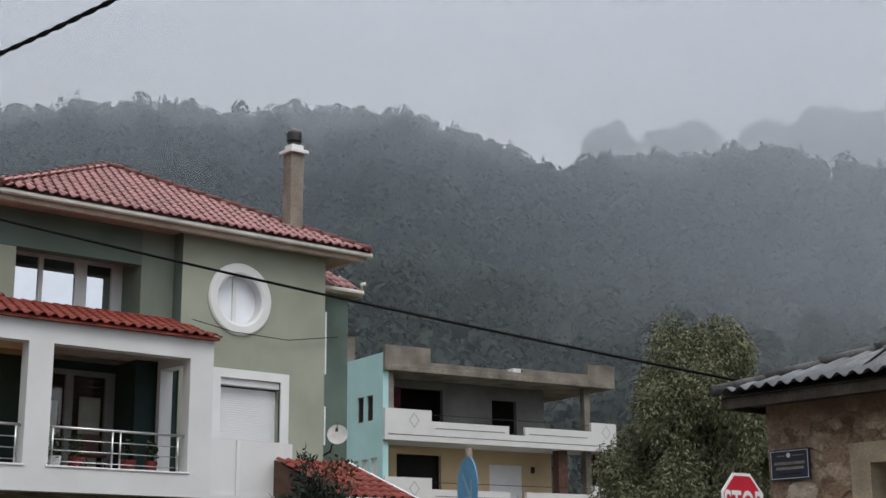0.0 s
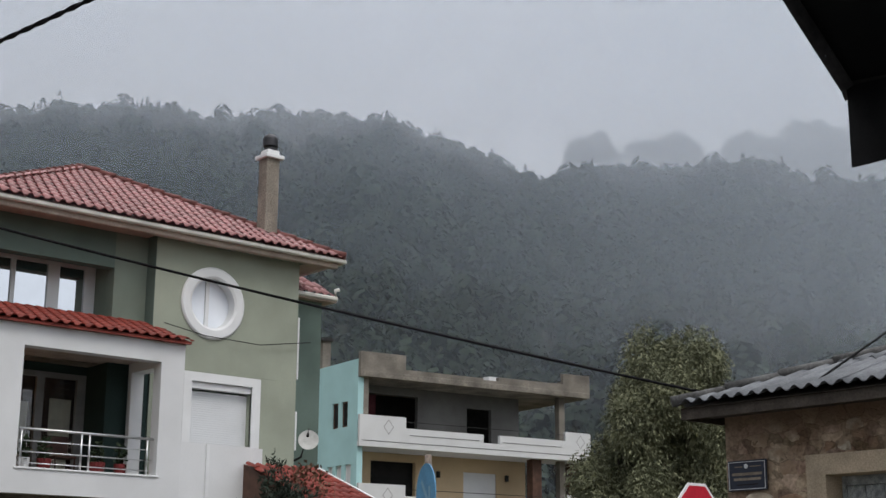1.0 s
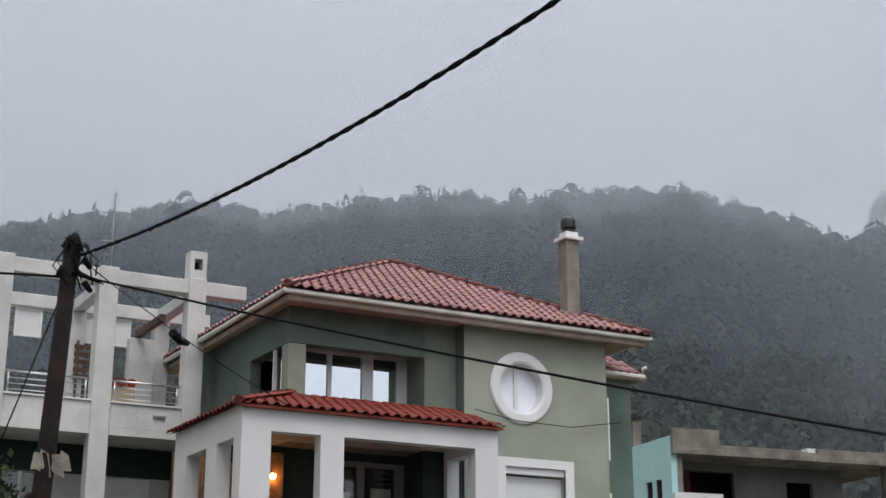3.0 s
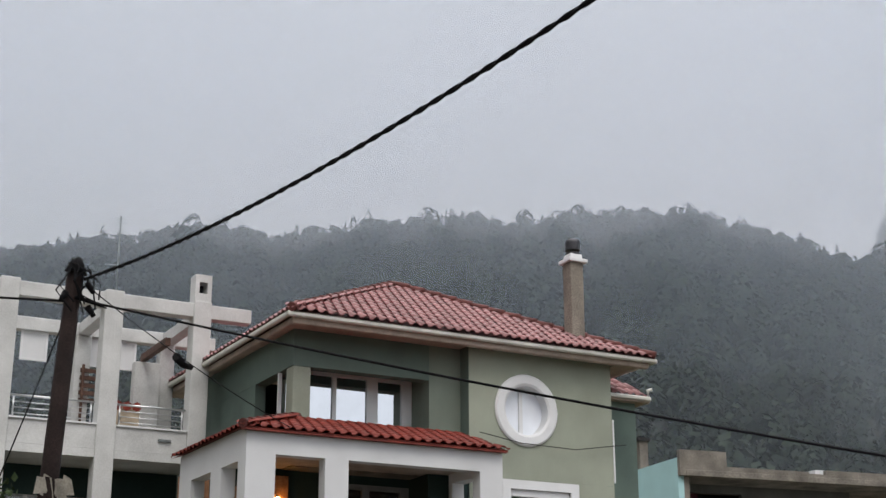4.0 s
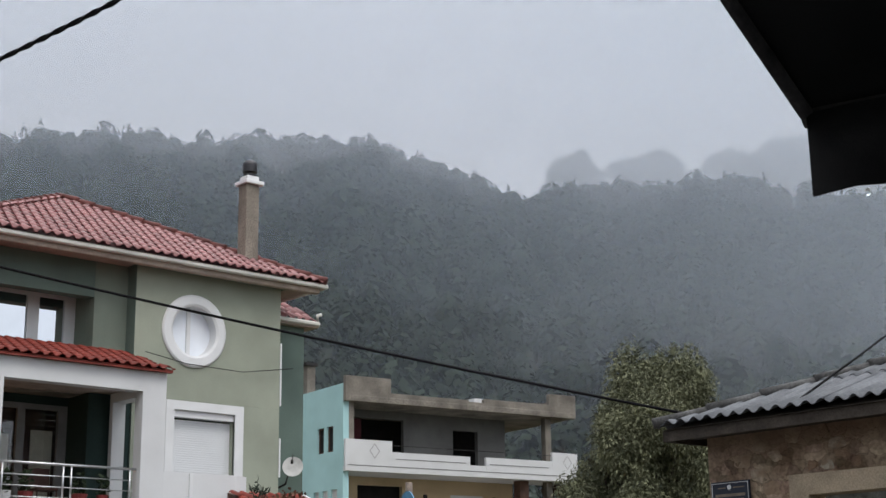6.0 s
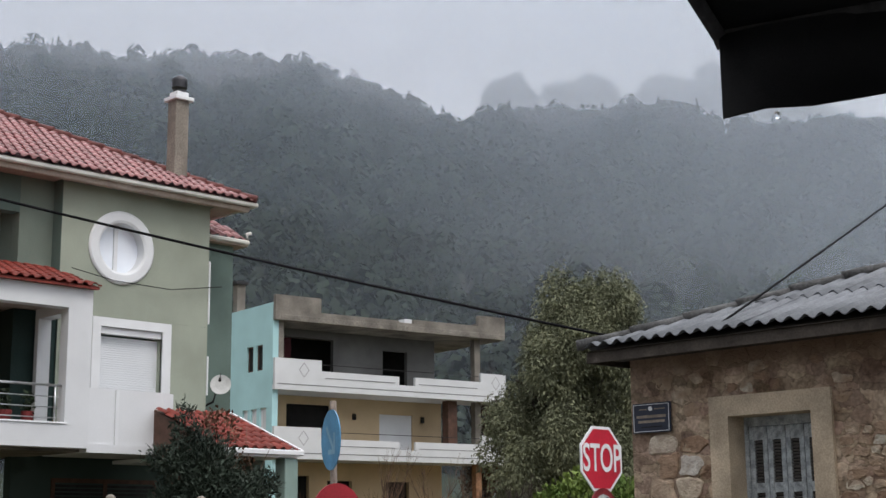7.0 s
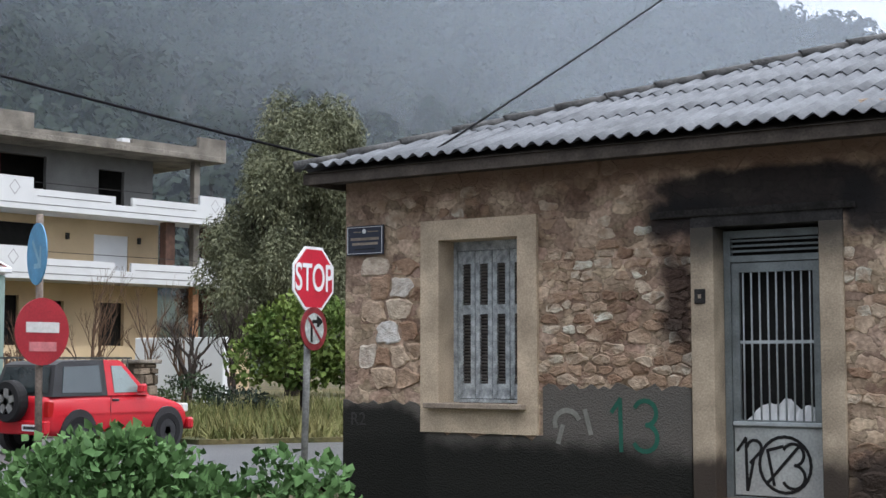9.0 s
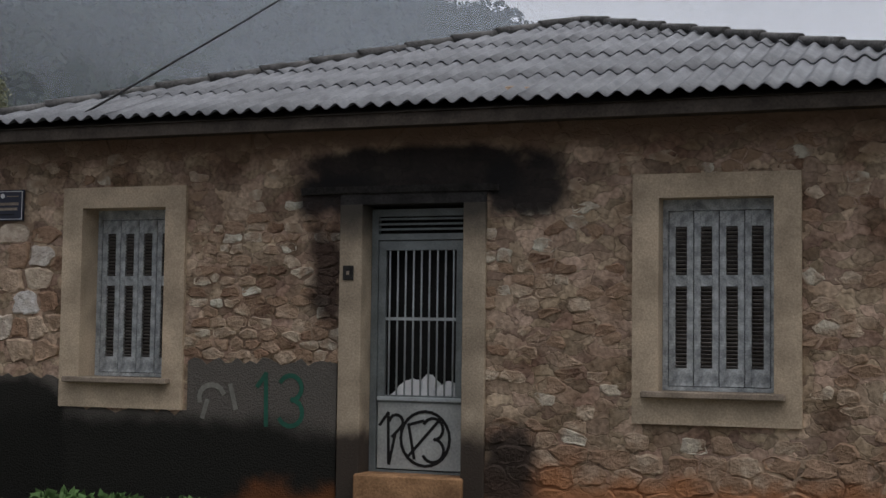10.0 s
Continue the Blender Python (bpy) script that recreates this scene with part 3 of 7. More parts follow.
def shuttered_window(win, low, depth):
    x0, x1, z0, z1 = win
    frame_ob = surround(win, "window", low)
    part("sill", box(x0 - 0.14, x1 + 0.10, FY - 0.14, FY + 0.2, z0 - 0.045, z0 + 0.012, bevel=0.008), M_sill, frame_ob, "projecting concrete window sill")
    y = FY + depth
    part("window_frame", wall_with_holes("y", y - 0.01, 0.06, x0 + 0.002, x1 - 0.002, z0 + 0.014, z1 - 0.002, [(x0 + 0.05, x1 - 0.05, z0 + 0.05, z1 - 0.10)]), M_shutter, frame_ob)
    w = (x1 - x0 - 0.104) / 4
    for i in range(4):
        leaf = part("shutter", shutter_leaf(w, z0 + 0.055, z1 - 0.105), [M_shutter, M_shutter_dark], frame_ob, "weathered grey louvred shutter leaf")
        leaf.location = (x0 + 0.052 + i * w, y + random.uniform(-0.006, 0.004), 0)
        leaf.rotation_euler.z = random.uniform(-0.01, 0.01)
    # black sheet for the shade behind the leaves
    part("shade_backing", box(x0 + 0.01, x1 - 0.01, y + 0.09, y + 0.11, z0, z1), M_dark, frame_ob)
    return frame_ob


shuttered_window(WIN1, 0.80, 0.26)
shuttered_window(WIN2, 0.82, 0.16)

# street door with its plaster jambs, steel leaf, bars and fanlight
dx0, dx1, dz0, dz1 = DOOR
door_1 = part("door", box(dx0 - 0.235, dx0, FY - 0.04, FY + 0.5, -0.3, dz1 + 0.03, bevel=0.008), M_jamb, stone_house, "grey steel street door with a barred upper light")
part("door_jamb", box(dx1, dx1 + 0.225, FY - 0.04, FY + 0.5, -0.3, dz1 + 0.03, bevel=0.008), M_jamb, door_1)
part("lintel", box(dx0 - 0.235, dx1 + 0.225, FY - 0.03, FY + 0.5, dz1 + 0.03, dz1 + 0.15), M_soot, door_1)
yd = FY + 0.22
part("door_frame", wall_with_holes("y", yd - 0.02, 0.07, dx0 + 0.004, dx1 - 0.004, dz0, dz1, [(dx0 + 0.07, dx1 - 0.07, dz0 + 0.02, 2.50), (dx0 + 0.07, dx1 - 0.07, 2.56, dz1 - 0.07)]), M_steel, door_1)
part("leaf_panel", box(dx0 + 0.08, dx1 - 0.08, yd, yd + 0.04, dz0 + 0.03, 0.93, bevel=0.006), M_panel, door_1, "plain grey steel kick panel with scrawls")
part("leaf_frame", wall_with_holes("y", yd - 0.005, 0.045, dx0 + 0.076, dx1 - 0.076, 0.93, 2.49, [(dx0 + 0.15, dx1 - 0.15, 1.0, 2.40)]), M_steel, door_1)
part("rail", box(dx0 + 0.08, dx1 - 0.08, yd - 0.03, yd + 0.01, 0.945, 0.985, bevel=0.006), M_barsteel, door_1)
for i in range(9):
    xb = dx0 + 0.185 + i * (dx1 - dx0 - 0.37) / 8
    part("bar", tube([(xb, yd + 0.015, 0.97), (xb, yd + 0.015, 2.43)], 0.009, 6), M_barsteel, door_1)
for zb in (1.72,):
    part("bar", box(dx0 + 0.14, dx1 - 0.14, yd + 0.005, yd + 0.02, zb, zb + 0.03), M_barsteel, door_1)
for i in range(3):
    part("fanlight_bar", box(dx0 + 0.06, dx1 - 0.06, yd + 0.0, yd + 0.02, 2.595 + i * 0.05, 2.615 + i * 0.05), M_steel, door_1)
# black sheet for the darkness behind the bars
part("shade_backing", box(dx0 - 0.02, dx1 + 0.02, FY + 0.44, FY + 0.46, 0.2, dz1), M_dark, door_1)
part("doorstep", box(dx0 - 0.03, dx1 + 0.03, FY - 0.10, FY + 0.5, -0.3, dz0, bevel=0.015), M_step, door_1, "rust-stained concrete doorstep")
part("letter_plate", box(dx0 - 0.19, dx0 - 0.08, FY - 0.055, FY - 0.041, 2.10, 2.24, bevel=0.003), M_soot, door_1, "small dark number plate")
part("letter_plate_bar", box(dx0 - 0.15, dx0 - 0.12, FY - 0.06, FY - 0.056, 2.15, 2.19), M_sill, door_1)

# white sacks behind the bars
bm = bmesh.new()
rs = random.Random(4)
for cx, hw, top in ((-5.10, 0.20, 1.17), (-4.93, 0.17, 1.21), (-4.72, 0.14, 1.15)):
    k = 9
    ridge = [bm.verts.new((cx - hw + 2 * hw * i / k, FY + 0.33 + rs.uniform(-0.03, 0.03), 0.99 + (top - 0.99) * (1 - abs(2 * i / k - 1.15) ** 1.6 * 0.75) + rs.uniform(-0.015, 0.015))) for i in range(k + 1)]
    front = [bm.verts.new((v.co.x + rs.uniform(-0.02, 0.02), FY + 0.285, 0.985)) for v in ridge]
    back = [bm.verts.new((v.co.x, FY + 0.42, 0.985)) for v in ridge]
    for i in range(k):
        bm.faces.new((front[i], front[i + 1], ridge[i + 1], ridge[i]))
        bm.faces.new((ridge[i], ridge[i + 1], back[i + 1], back[i]))
sacks = tagged(part("plastic_sack", bm, M_white_plastic), "crumpled white plastic sack behind a barred door", "sack")
tagged(part("ledge", box(dx0 + 0.05, dx1 - 0.05, FY + 0.268, FY + 0.43, 0.86, 0.99), M_dark, stone_house))

# blackened remains of the porch slab over the door
bm = bmesh.new()
outline = [(-6.12, 0.0), (-4.12, 0.0), (-4.10, -0.07), (-4.16, -0.11), (-6.02, -0.11), (-6.14, -0.06)]
lower = [bm.verts.new((x, FY + 0.02 + y * 0.7, 2.93 + random.uniform(-0.01, 0.01))) for x, y in outline]
upper = [bm.verts.new((x, FY + 0.02 + y, 2.99 + random.uniform(-0.015, 0.015))) for x, y in outline]
bm.faces.new(lower), bm.faces.new(upper[::-1])
for i in range(6):
    bm.faces.new((lower[i], upper[i], upper[(i + 1) % 6], lower[(i + 1) % 6]))
bmesh.ops.recalc_face_normals(bm, faces=bm.faces)
part("door_canopy", bm, M_soot, stone_house, "narrow soot-black concrete door canopy")


# scrawls: flat painted strokes
def strokes(name, lines, width, place, material, parent, label):
    bm = bmesh.new()
    for ln in lines:
        pts = [Vector(p) for p in ln]
        for a, b in zip(pts, pts[1:]):
            d = (b - a).normalized()
            s = Vector((-d.y, d.x)) * width / 2
            a2, b2 = a - d * width * 0.35, b + d * width * 0.35
            q = [a2 + s, b2 + s, b2 - s, a2 - s]
            bm.faces.new([bm.verts.new((p.x, random.uniform(-0.0006, 0.0006), p.y)) for p in q])
    o = part(name, bm, material, parent, label)
    o.matrix_basis = place
    return o


def arc(cx, cz, rx, rz, a0, a1, k=14):
    return [(cx + rx * math.cos(radians(a0 + (a1 - a0) * i / k)), cz + rz * math.sin(radians(a0 + (a1 - a0) * i / k))) for i in range(k + 1)]


one = [[(0.0, 0.38), (0.09, 0.50), (0.10, 0.0)]]
three = [arc(0, 0.37, 0.12, 0.12, 150, -80) + arc(0, 0.13, 0.13, 0.13, 80, -150)]
shift = lambda ls, dx, dz, k=1.0: [[(x * k + dx, z * k + dz) for x, z in l] for l in ls]
strokes("scrawl", shift(one, 0.0, 0.03, 0.95) + [arc(0.17, 0.42, 0.07, 0.07, 170, -30, 8) + [(0.13, 0.28)]] + [arc(0.47, 0.27, 0.25, 0.26, 0, 360, 24)] + shift(three, 0.55, 0.05, 0.85) + [[(0.30, 0.10), (0.62, 0.46)], [(0.10, 0.02), (0.16, 0.30)], [(0.36, 0.08), (0.30, 0.40), (0.45, 0.44)]], 0.03,
        pose(dx0 + 0.11, yd - 0.005, 0.32), M_blackpaint, door_1, "black spray-paint scrawl reading 13")
strokes("scrawl", shift(one, 0.62, 0.0, 1.0) + shift(three, 0.98, 0.0, 1.0), 0.045, pose(-7.20, FY - 0.024, 0.68), M_greenpaint, stone_house, "dark green spray-paint number 13")
strokes("scrawl", [arc(0.15, 0.22, 0.14, 0.12, 200, 20, 8), [(0.05, 0.02), (0.10, 0.18)], [(0.42, 0.12), (0.36, 0.34)]], 0.05, pose(-7.24, FY - 0.023, 0.72), M_paleveil, stone_house, "faded pale paint smears")

# faint painted letters at the corner
def painted(body, size, m4, material, parent):
    cu = bpy.data.curves.new("painted_mark", "FONT")
    cu.body, cu.size, cu.extrude = body, size, 0.001
    tmp = bpy.data.objects.new("painted_mark", cu)
    scene.collection.objects.link(tmp)
    me = bpy.data.meshes.new_from_object(tmp.evaluated_get(bpy.context.evaluated_depsgraph_get()))
    bpy.data.objects.remove(tmp)
    me.materials.append(material)
    o = new("painted_mark", me)
    o.parent, o.matrix_basis = parent, m4 @ pose(0, 0, 0, 90)
    return o


painted("R2", 0.20, pose(-9.86, FY - 0.020, 0.85), mat("faint_grey_paint", (0.05, 0.05, 0.048), 0.9, spread=0.3, bump=0), stone_house)
# street-name plate
plaque = part("street_plaque", box(-9.90, -9.385, FY - 0.05, FY - 0.026, 2.735, 3.065, bevel=0.004), M_navy, stone_house, "navy enamel street-name plate")
part("plaque_border", wall_with_holes("y", FY - 0.054, 0.006, -9.885, -9.40, 2.75, 3.05, [(-9.879, -9.406, 2.756, 3.044)]), M_signwhite, plaque)
for x0, x1, z, h, m in ((-9.80, -9.70, 2.995, 0.012, M_sill), (-9.60, -9.45, 2.995, 0.012, M_sill), (-9.84, -9.445, 2.915, 0.030, M_sill), (-9.82, -9.46, 2.86, 0.028, M_sill), (-9.78, -9.50, 2.80, 0.012, M_soot)):
    part("plaque_bar", box(x0, x1, FY - 0.0535, FY - 0.0505, z - h / 2, z + h / 2), m, plaque)
bm = bmesh.new()
bmesh.ops.create_cone(bm, cap_ends=True, segments=20, radius1=0.026, radius2=0.026, depth=0.004, matrix=pose(-9.65, FY - 0.053, 3.0, 90))
part("plaque_emblem", bm, M_signwhite, plaque)

# roof: fascia and soffit, corrugated sheets, ridge caps
PEAK = Vector(((SX0 + SX1) / 2, 17.55, 5.58))
EX0, EX1, EY1 = SX0 - 0.28, SX1 + 0.28, 22.9
bm = bmesh.new()
c4 = [bm.verts.new(p) for p in ((EX0 + 0.06, EAVE_Y + 0.06, EAVE_Z - 0.05), (EX1 - 0.06, EAVE_Y + 0.06, EAVE_Z - 0.05), (EX1 - 0.06, EY1, EAVE_Z - 0.05), (EX0 + 0.06, EY1, EAVE_Z - 0.05))]
top = bm.verts.new(PEAK - Vector((0, 0, 0.06)))
bm.faces.new(c4[::-1])
for i in range(4):
    bm.faces.new((c4[i], c4[(i + 1) % 4], top))
roof = part("roof", bm, M_oldwood, stone_house, "hipped roof of weathered corrugated sheets")
part("fascia", box(EX0 + 0.10, EX1 - 0.10, EAVE_Y + 0.09, EAVE_Y + 0.13, EAVE_Z - 0.17, EAVE_Z - 0.055), M_oldwood, roof)
part("soffit", box(EX0 + 0.13, EX1 - 0.13, EAVE_Y + 0.13, FY + 0.002, EAVE_Z - 0.12, EAVE_Z - 0.085), M_oldwood, roof)
part("fascia", box(EX0 + 0.06, EX0 + 0.10, EAVE_Y + 0.09, EY1, EAVE_Z - 0.17, EAVE_Z - 0.055), M_oldwood, roof)
PITCH_W, RISE = 0.18, (PEAK.z - EAVE_Z) / (PEAK.y - EAVE_Y)
sheet_w, sheet_l = 6 * PITCH_W, 1.18
row = 0
s = 0.0
while s < PEAK.y - EAVE_Y - 0.1:
    x = EX0 - (row % 2) * sheet_w * 0.5
    while x < EX1:
        cols, verts, faces = 49, [], []
        lift = random.uniform(0, 0.008)
        slip = random.uniform(-0.03, 0.03)
        for i in range(cols):
            xx = min(max(x + sheet_w * 1.02 * i / (cols - 1), EX0), EX1)
            lim = max(min(xx - EX0, EX1 - xx), 0.0) * (PEAK.y - EAVE_Y) / (PEAK.x - EX0)
            wave = 0.026 * math.cos(2 * math.pi * (xx - EX0) / PITCH_W)
            s0, s1 = min(s + slip, lim), min(s + sheet_l + 0.12, lim)
            for j in range(3):
                ss = s0 + (s1 - s0) * j / 2
                up = 0.020 * (1 - j / 2) + lift
                verts.append((xx, EAVE_Y + ss, EAVE_Z + ss * RISE + wave + up))
                verts.append((xx, EAVE_Y + ss, EAVE_Z + ss * RISE + wave + up - 0.009))
        for i in range(cols - 1):
            for j in range(2):
                a, b = (i * 3 + j) * 2, ((i + 1) * 3 + j) * 2
                faces += [(a, b, b + 2, a + 2), (a + 1, a + 3, b + 3, b + 1)]
            a, b = i * 6, (i + 1) * 6
            faces.append((a, a + 1, b + 1, b))
        zs = [abs(verts[i * 6][1] - verts[i * 6 + 4][1]) for i in range(cols)]
        if max(zs) > 0.03:
            o = raw_mesh("roof_sheet", verts, faces, [M_sheet], True)
            o.parent = roof
        x += sheet_w
    s += sheet_l
    row += 1
for corner in ((EX0, EAVE_Y), (EX1, EAVE_Y)):
    a, b = Vector((*corner, EAVE_Z + 0.03)), PEAK + Vector((0, 0, 0.04))
    k = 13
    for i in range(k):
        p, q = a.lerp(b, i / k), a.lerp(b, (i + 1.12) / k)
        part("ridge_cap", tube([p + Vector((0, 0, 0.0)), q + Vector((0, 0, -0.02))], 0.062, 10, 0.05), M_ridge, roof)
# side slopes and back slope of the roof, away from the street
for tri in (((EX0, EY1), (EX0, EAVE_Y)), ((EX1, EAVE_Y), (EX1, EY1)), ((EX1, EY1), (EX0, EY1))):
    bm = bmesh.new()
    a, b = (Vector((*c, EAVE_Z)) for c in tri)
    k = int((b - a).length / PITCH_W) * 4
    lo, hi = [], []
    for i in range(k + 1):
        t = i / k
        wave = Vector((0, 0, 0.026 * math.cos(2 * math.pi * i / 4)))
        lo.append(bm.verts.new(a.lerp(b, t) + wave))
        f_ = 1 - abs(2 * t - 1)
        hi.append(bm.verts.new(a.lerp(b, t) + (PEAK - (a + b) / 2) * f_ + wave + Vector((0, 0, 0.005))))
    for i in range(k):
        f = bm.faces.new((lo[i], lo[i + 1], hi[i + 1], hi[i]))
        f.smooth = True
    part("roof_sheet", bm, M_sheet, roof)
keep_place(stone_house)

# ---- the green house with its white porch ----
M_green = mat("sage_render", (0.30, 0.325, 0.265), 0.85, spread=0.14, scale=0.8, fine=50, bump=0.15)
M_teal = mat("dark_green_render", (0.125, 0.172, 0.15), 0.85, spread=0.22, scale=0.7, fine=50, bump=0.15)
# Loggia strip and reveal: a green between the sage and the dark render
M_midgreen = mat("mid_green_render", (0.185, 0.222, 0.185), 0.85, spread=0.2, scale=0.7, fine=50, bump=0.15)
# Green darkened in its colour for the shade under porch and balcony
M_darkteal = mat("shaded_green_render", (0.055, 0.08, 0.07), 0.85, spread=0.25, scale=0.7, fine=50, bump=0.15)
M_paleteal = mat("pale_teal_render", (0.22, 0.30, 0.27), 0.85, spread=0.15, scale=0.9, fine=50, bump=0.1)
M_white = mat("white_wall_paint", (0.61, 0.62, 0.63), 0.75, spread=0.06, scale=0.9, fine=40, bump=0.08)
M_whitetrim = mat("white_trim", (0.68, 0.69, 0.70), 0.5, spread=0.05, scale=2, fine=40, bump=0.03)
M_gutter = mat("cream_gutter", (0.60, 0.59, 0.54), 0.5, spread=0.15, scale=1.5, fine=30, bump=0.03)
M_soffit = mat("pale_timber_soffit", (0.40, 0.33, 0.28), 0.7, spread=0.2, scale=3, fine=30, bump=0.1)
M_tile = mat("clay_roof_tile", (0.27, 0.085, 0.085), 0.36, spread=0.3, scale=2.0, fine=30, bump=0.25, second=(0.36, 0.17, 0.17), random_tint=0.22)
M_tile_red = mat("wet_red_roof_tile", (0.20, 0.027, 0.017), 0.55, spread=0.3, scale=2.0, fine=30, bump=0.25, second=(0.25, 0.042, 0.027), spec=0.3, random_tint=0.2)
M_tile_rest = mat("clay_roof_tile_rest", (0.27, 0.085, 0.085), 0.36, spread=0.3, scale=2.0, fine=30, bump=0.25, second=(0.36, 0.17, 0.17), random_tint=0.22, island=True)
M_ridgetile = mat("dark_ridge_tile", (0.12, 0.04, 0.035), 0.6, spread=0.45, scale=3, fine=30, bump=0.3)
M_concrete = mat("stained_concrete", (0.215, 0.19, 0.16), 0.85, spread=0.5, scale=1.1, fine=30, bump=0.3)
M_shut = mat("white_roller_shutter", (0.66, 0.68, 0.70), 0.5, spread=0.06, scale=1.5, fine=30, bump=0.0)
M_chrome = mat("brushed_steel_rail", (0.55, 0.56, 0.57), 0.3, metal=0.9, spread=0.1, bump=0.0)
M_curtain = mat("pale_curtain", (0.62, 0.58, 0.48), 0.8, spread=0.15, scale=4, fine=30, bump=0.1)
M_brown = mat("brown_wood", (0.10, 0.055, 0.04), 0.6, spread=0.35, scale=4, fine=50, bump=0.2)
# Dark green with the shade of porch, rooms and recess put into the colour
M_roomwall = mat("shaded_green_wall", (0.022, 0.04, 0.037), 0.85, spread=0.2, scale=1, fine=30, bump=0.05)
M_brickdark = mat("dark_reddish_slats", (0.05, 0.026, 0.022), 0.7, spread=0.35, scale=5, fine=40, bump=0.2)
# White door paint, its colour dimmed for the shade in the porch
M_doorwhite_dim = mat("dimmed_white_door_paint", (0.20, 0.205, 0.205), 0.6, spread=0.15, scale=3, fine=40, bump=0.1)
M_potred = mat("dull_red_pot", (0.16, 0.03, 0.03), 0.6, spread=0.3, scale=5, fine=40, bump=0.1)
M_brickwarm = mat("warm_brick_panel", (0.30, 0.16, 0.09), 0.8, spread=0.35, scale=5, fine=40, bump=0.3)
M_screen = mat("white_plastic_screen", (0.64, 0.65, 0.66), 0.6, spread=0.04, scale=1.0, fine=20, bump=0.02)


def glass(name, tint=(0.9, 0.94, 0.95)):
    m = bpy.data.materials.new(name)
    m.use_nodes = True
    b = m.node_tree.nodes["Principled BSDF"]
    b.inputs["Base Color"].default_value = (*tint, 1)
    b.inputs["Roughness"].default_value = 0.02
    b.inputs["Transmission Weight"].default_value = 1.0
    b.inputs["IOR"].default_value = 1.5
    return m


M_glass = glass("window_glass")


M_pane = mat("reflecting_glass", (0.70, 0.74, 0.78), 0.03, metal=1.0, spread=0.03, bump=0.0)


def pane(name, dims, parent):
    o = part(name, box(*dims), M_glass, parent)
    o.visible_shadow = False
    return o


def tile_mesh(name, w, length, material):
    """One curved roof tile: a raised barrel and a shallow pan, with a thick lower edge."""
    v, f, n = [], [], 8
    for j, (d, lift) in enumerate(((0.0, 0.022), (length * 1.12, 0.0))):
        for i in range(n + 1):
            t = i / n
            h = 0.052 * max(0.0, math.sin(math.pi * min(1.0, t / 0.62))) ** 0.8 - 0.012 * (t > 0.62) * math.sin(math.pi * (t - 0.62) / 0.38)
            v.append((w * (t - 0.5), d, h + lift))
    for i in range(n + 1):
        x, y, z = v[i]
        v.append((x, y + 0.004, z - 0.024))
    for i in range(n):
        f += [(i, i + 1, n + 1 + i + 1, n + 1 + i), (i + 1, i, 2 * n + 2 + i, 2 * n + 2 + i + 1)]
    me = bpy.data.meshes.new(name)
    me.from_pydata(v, [], f)
    me.polygons.foreach_set("use_smooth", [i % 2 == 0 for i in range(len(f))])
    me.materials.append(material)
    return me


def tile_slope(parent, start, along, up, length, depth, side0, side1, me, w, step, limit, rest_material):
    """Tiles a slope course by course; side0 and side1 say how far the slope draws in at its two ends per metre up."""
    along, up = Vector(along).normalized(), Vector(up).normalized()
    nrm = along.cross(up)
    if nrm.z < 0:
        nrm = -nrm
    rng = random.Random(5)
    m3 = Matrix((along, up, nrm)).transposed()
    spots = []
    for r in range(int(depth / step)):
        d = r * step
        c = side0 * d + w * 0.5
        while c < length - side1 * d - w * 0.3:
            spots.append((c, d))
            c += w
    rv, rf = [], []
    for i, (c, d) in enumerate(spots):
        p = Vector(start) + along * c + up * (d + rng.uniform(-0.012, 0.012)) + nrm * rng.uniform(0, 0.008)
        m = Matrix.Translation(p) @ m3.to_4x4() @ pose(0, 0, 0, 0, rng.uniform(-2, 2), rng.uniform(-1.5, 1.5))
        if i < limit:
            o = new("roof_tile", me)
            o.parent = parent
            o.matrix_basis = m
        else:
            b = len(rv)
            rv += [m @ v.co for v in me.vertices]
            rf += [[b + k for k in q.vertices] for q in me.polygons]
    if rv:
        me2 = bpy.data.meshes.new("roof_tiles_rest")
        me2.from_pydata(rv, [], rf)
        me2.materials.append(rest_material)
        o = new("roof_tiles_rest", me2)
        o.parent = parent
        o["kind"] = "stuff"


def hip_caps(parent, a, b, count, radius, material):
    a, b = Vector(a), Vector(b)
    for i in range(count):
        p, q = a.lerp(b, i / count), a.lerp(b, (i + 1.15) / count)
        part("ridge_tile", tube([p + Vector((0, 0, 0.02)), q], radius * 1.1, 8, radius * 0.85), material, parent)


gh = thing("green_house", (-32.5, 16.3, 0), "two-storey sage green house with a hipped red tile roof", "house")
BX, LX = -28.9, -29.3
# upper bay with a round window: the hole is cut as a many-sided opening
RW_Y, RW_Z, RW_R = 17.78, 8.42, 0.62
bm = bmesh.new()
ring = [(RW_Y + RW_R * math.cos(2 * math.pi * i / 40), RW_Z + RW_R * math.sin(2 * math.pi * i / 40)) for i in range(40)]
by0, by1, bz0, bz1 = 16.2, 20.28, 6.76, 9.86
outer = []
for y, z in ring:
    k = min(((by1 if y > RW_Y else by0) - RW_Y) / (y - RW_Y) if abs(y - RW_Y) > 1e-6 else 1e9, ((bz1 if z > RW_Z else bz0) - RW_Z) / (z - RW_Z) if abs(z - RW_Z) > 1e-6 else 1e9)
    outer.append((RW_Y + (y - RW_Y) * k, RW_Z + (z - RW_Z) * k))
iv = [[bm.verts.new((BX - d, y, z)) for y, z in ring] for d in (0, 0.3)]
ov = [bm.verts.new((BX, y, z)) for y, z in outer]
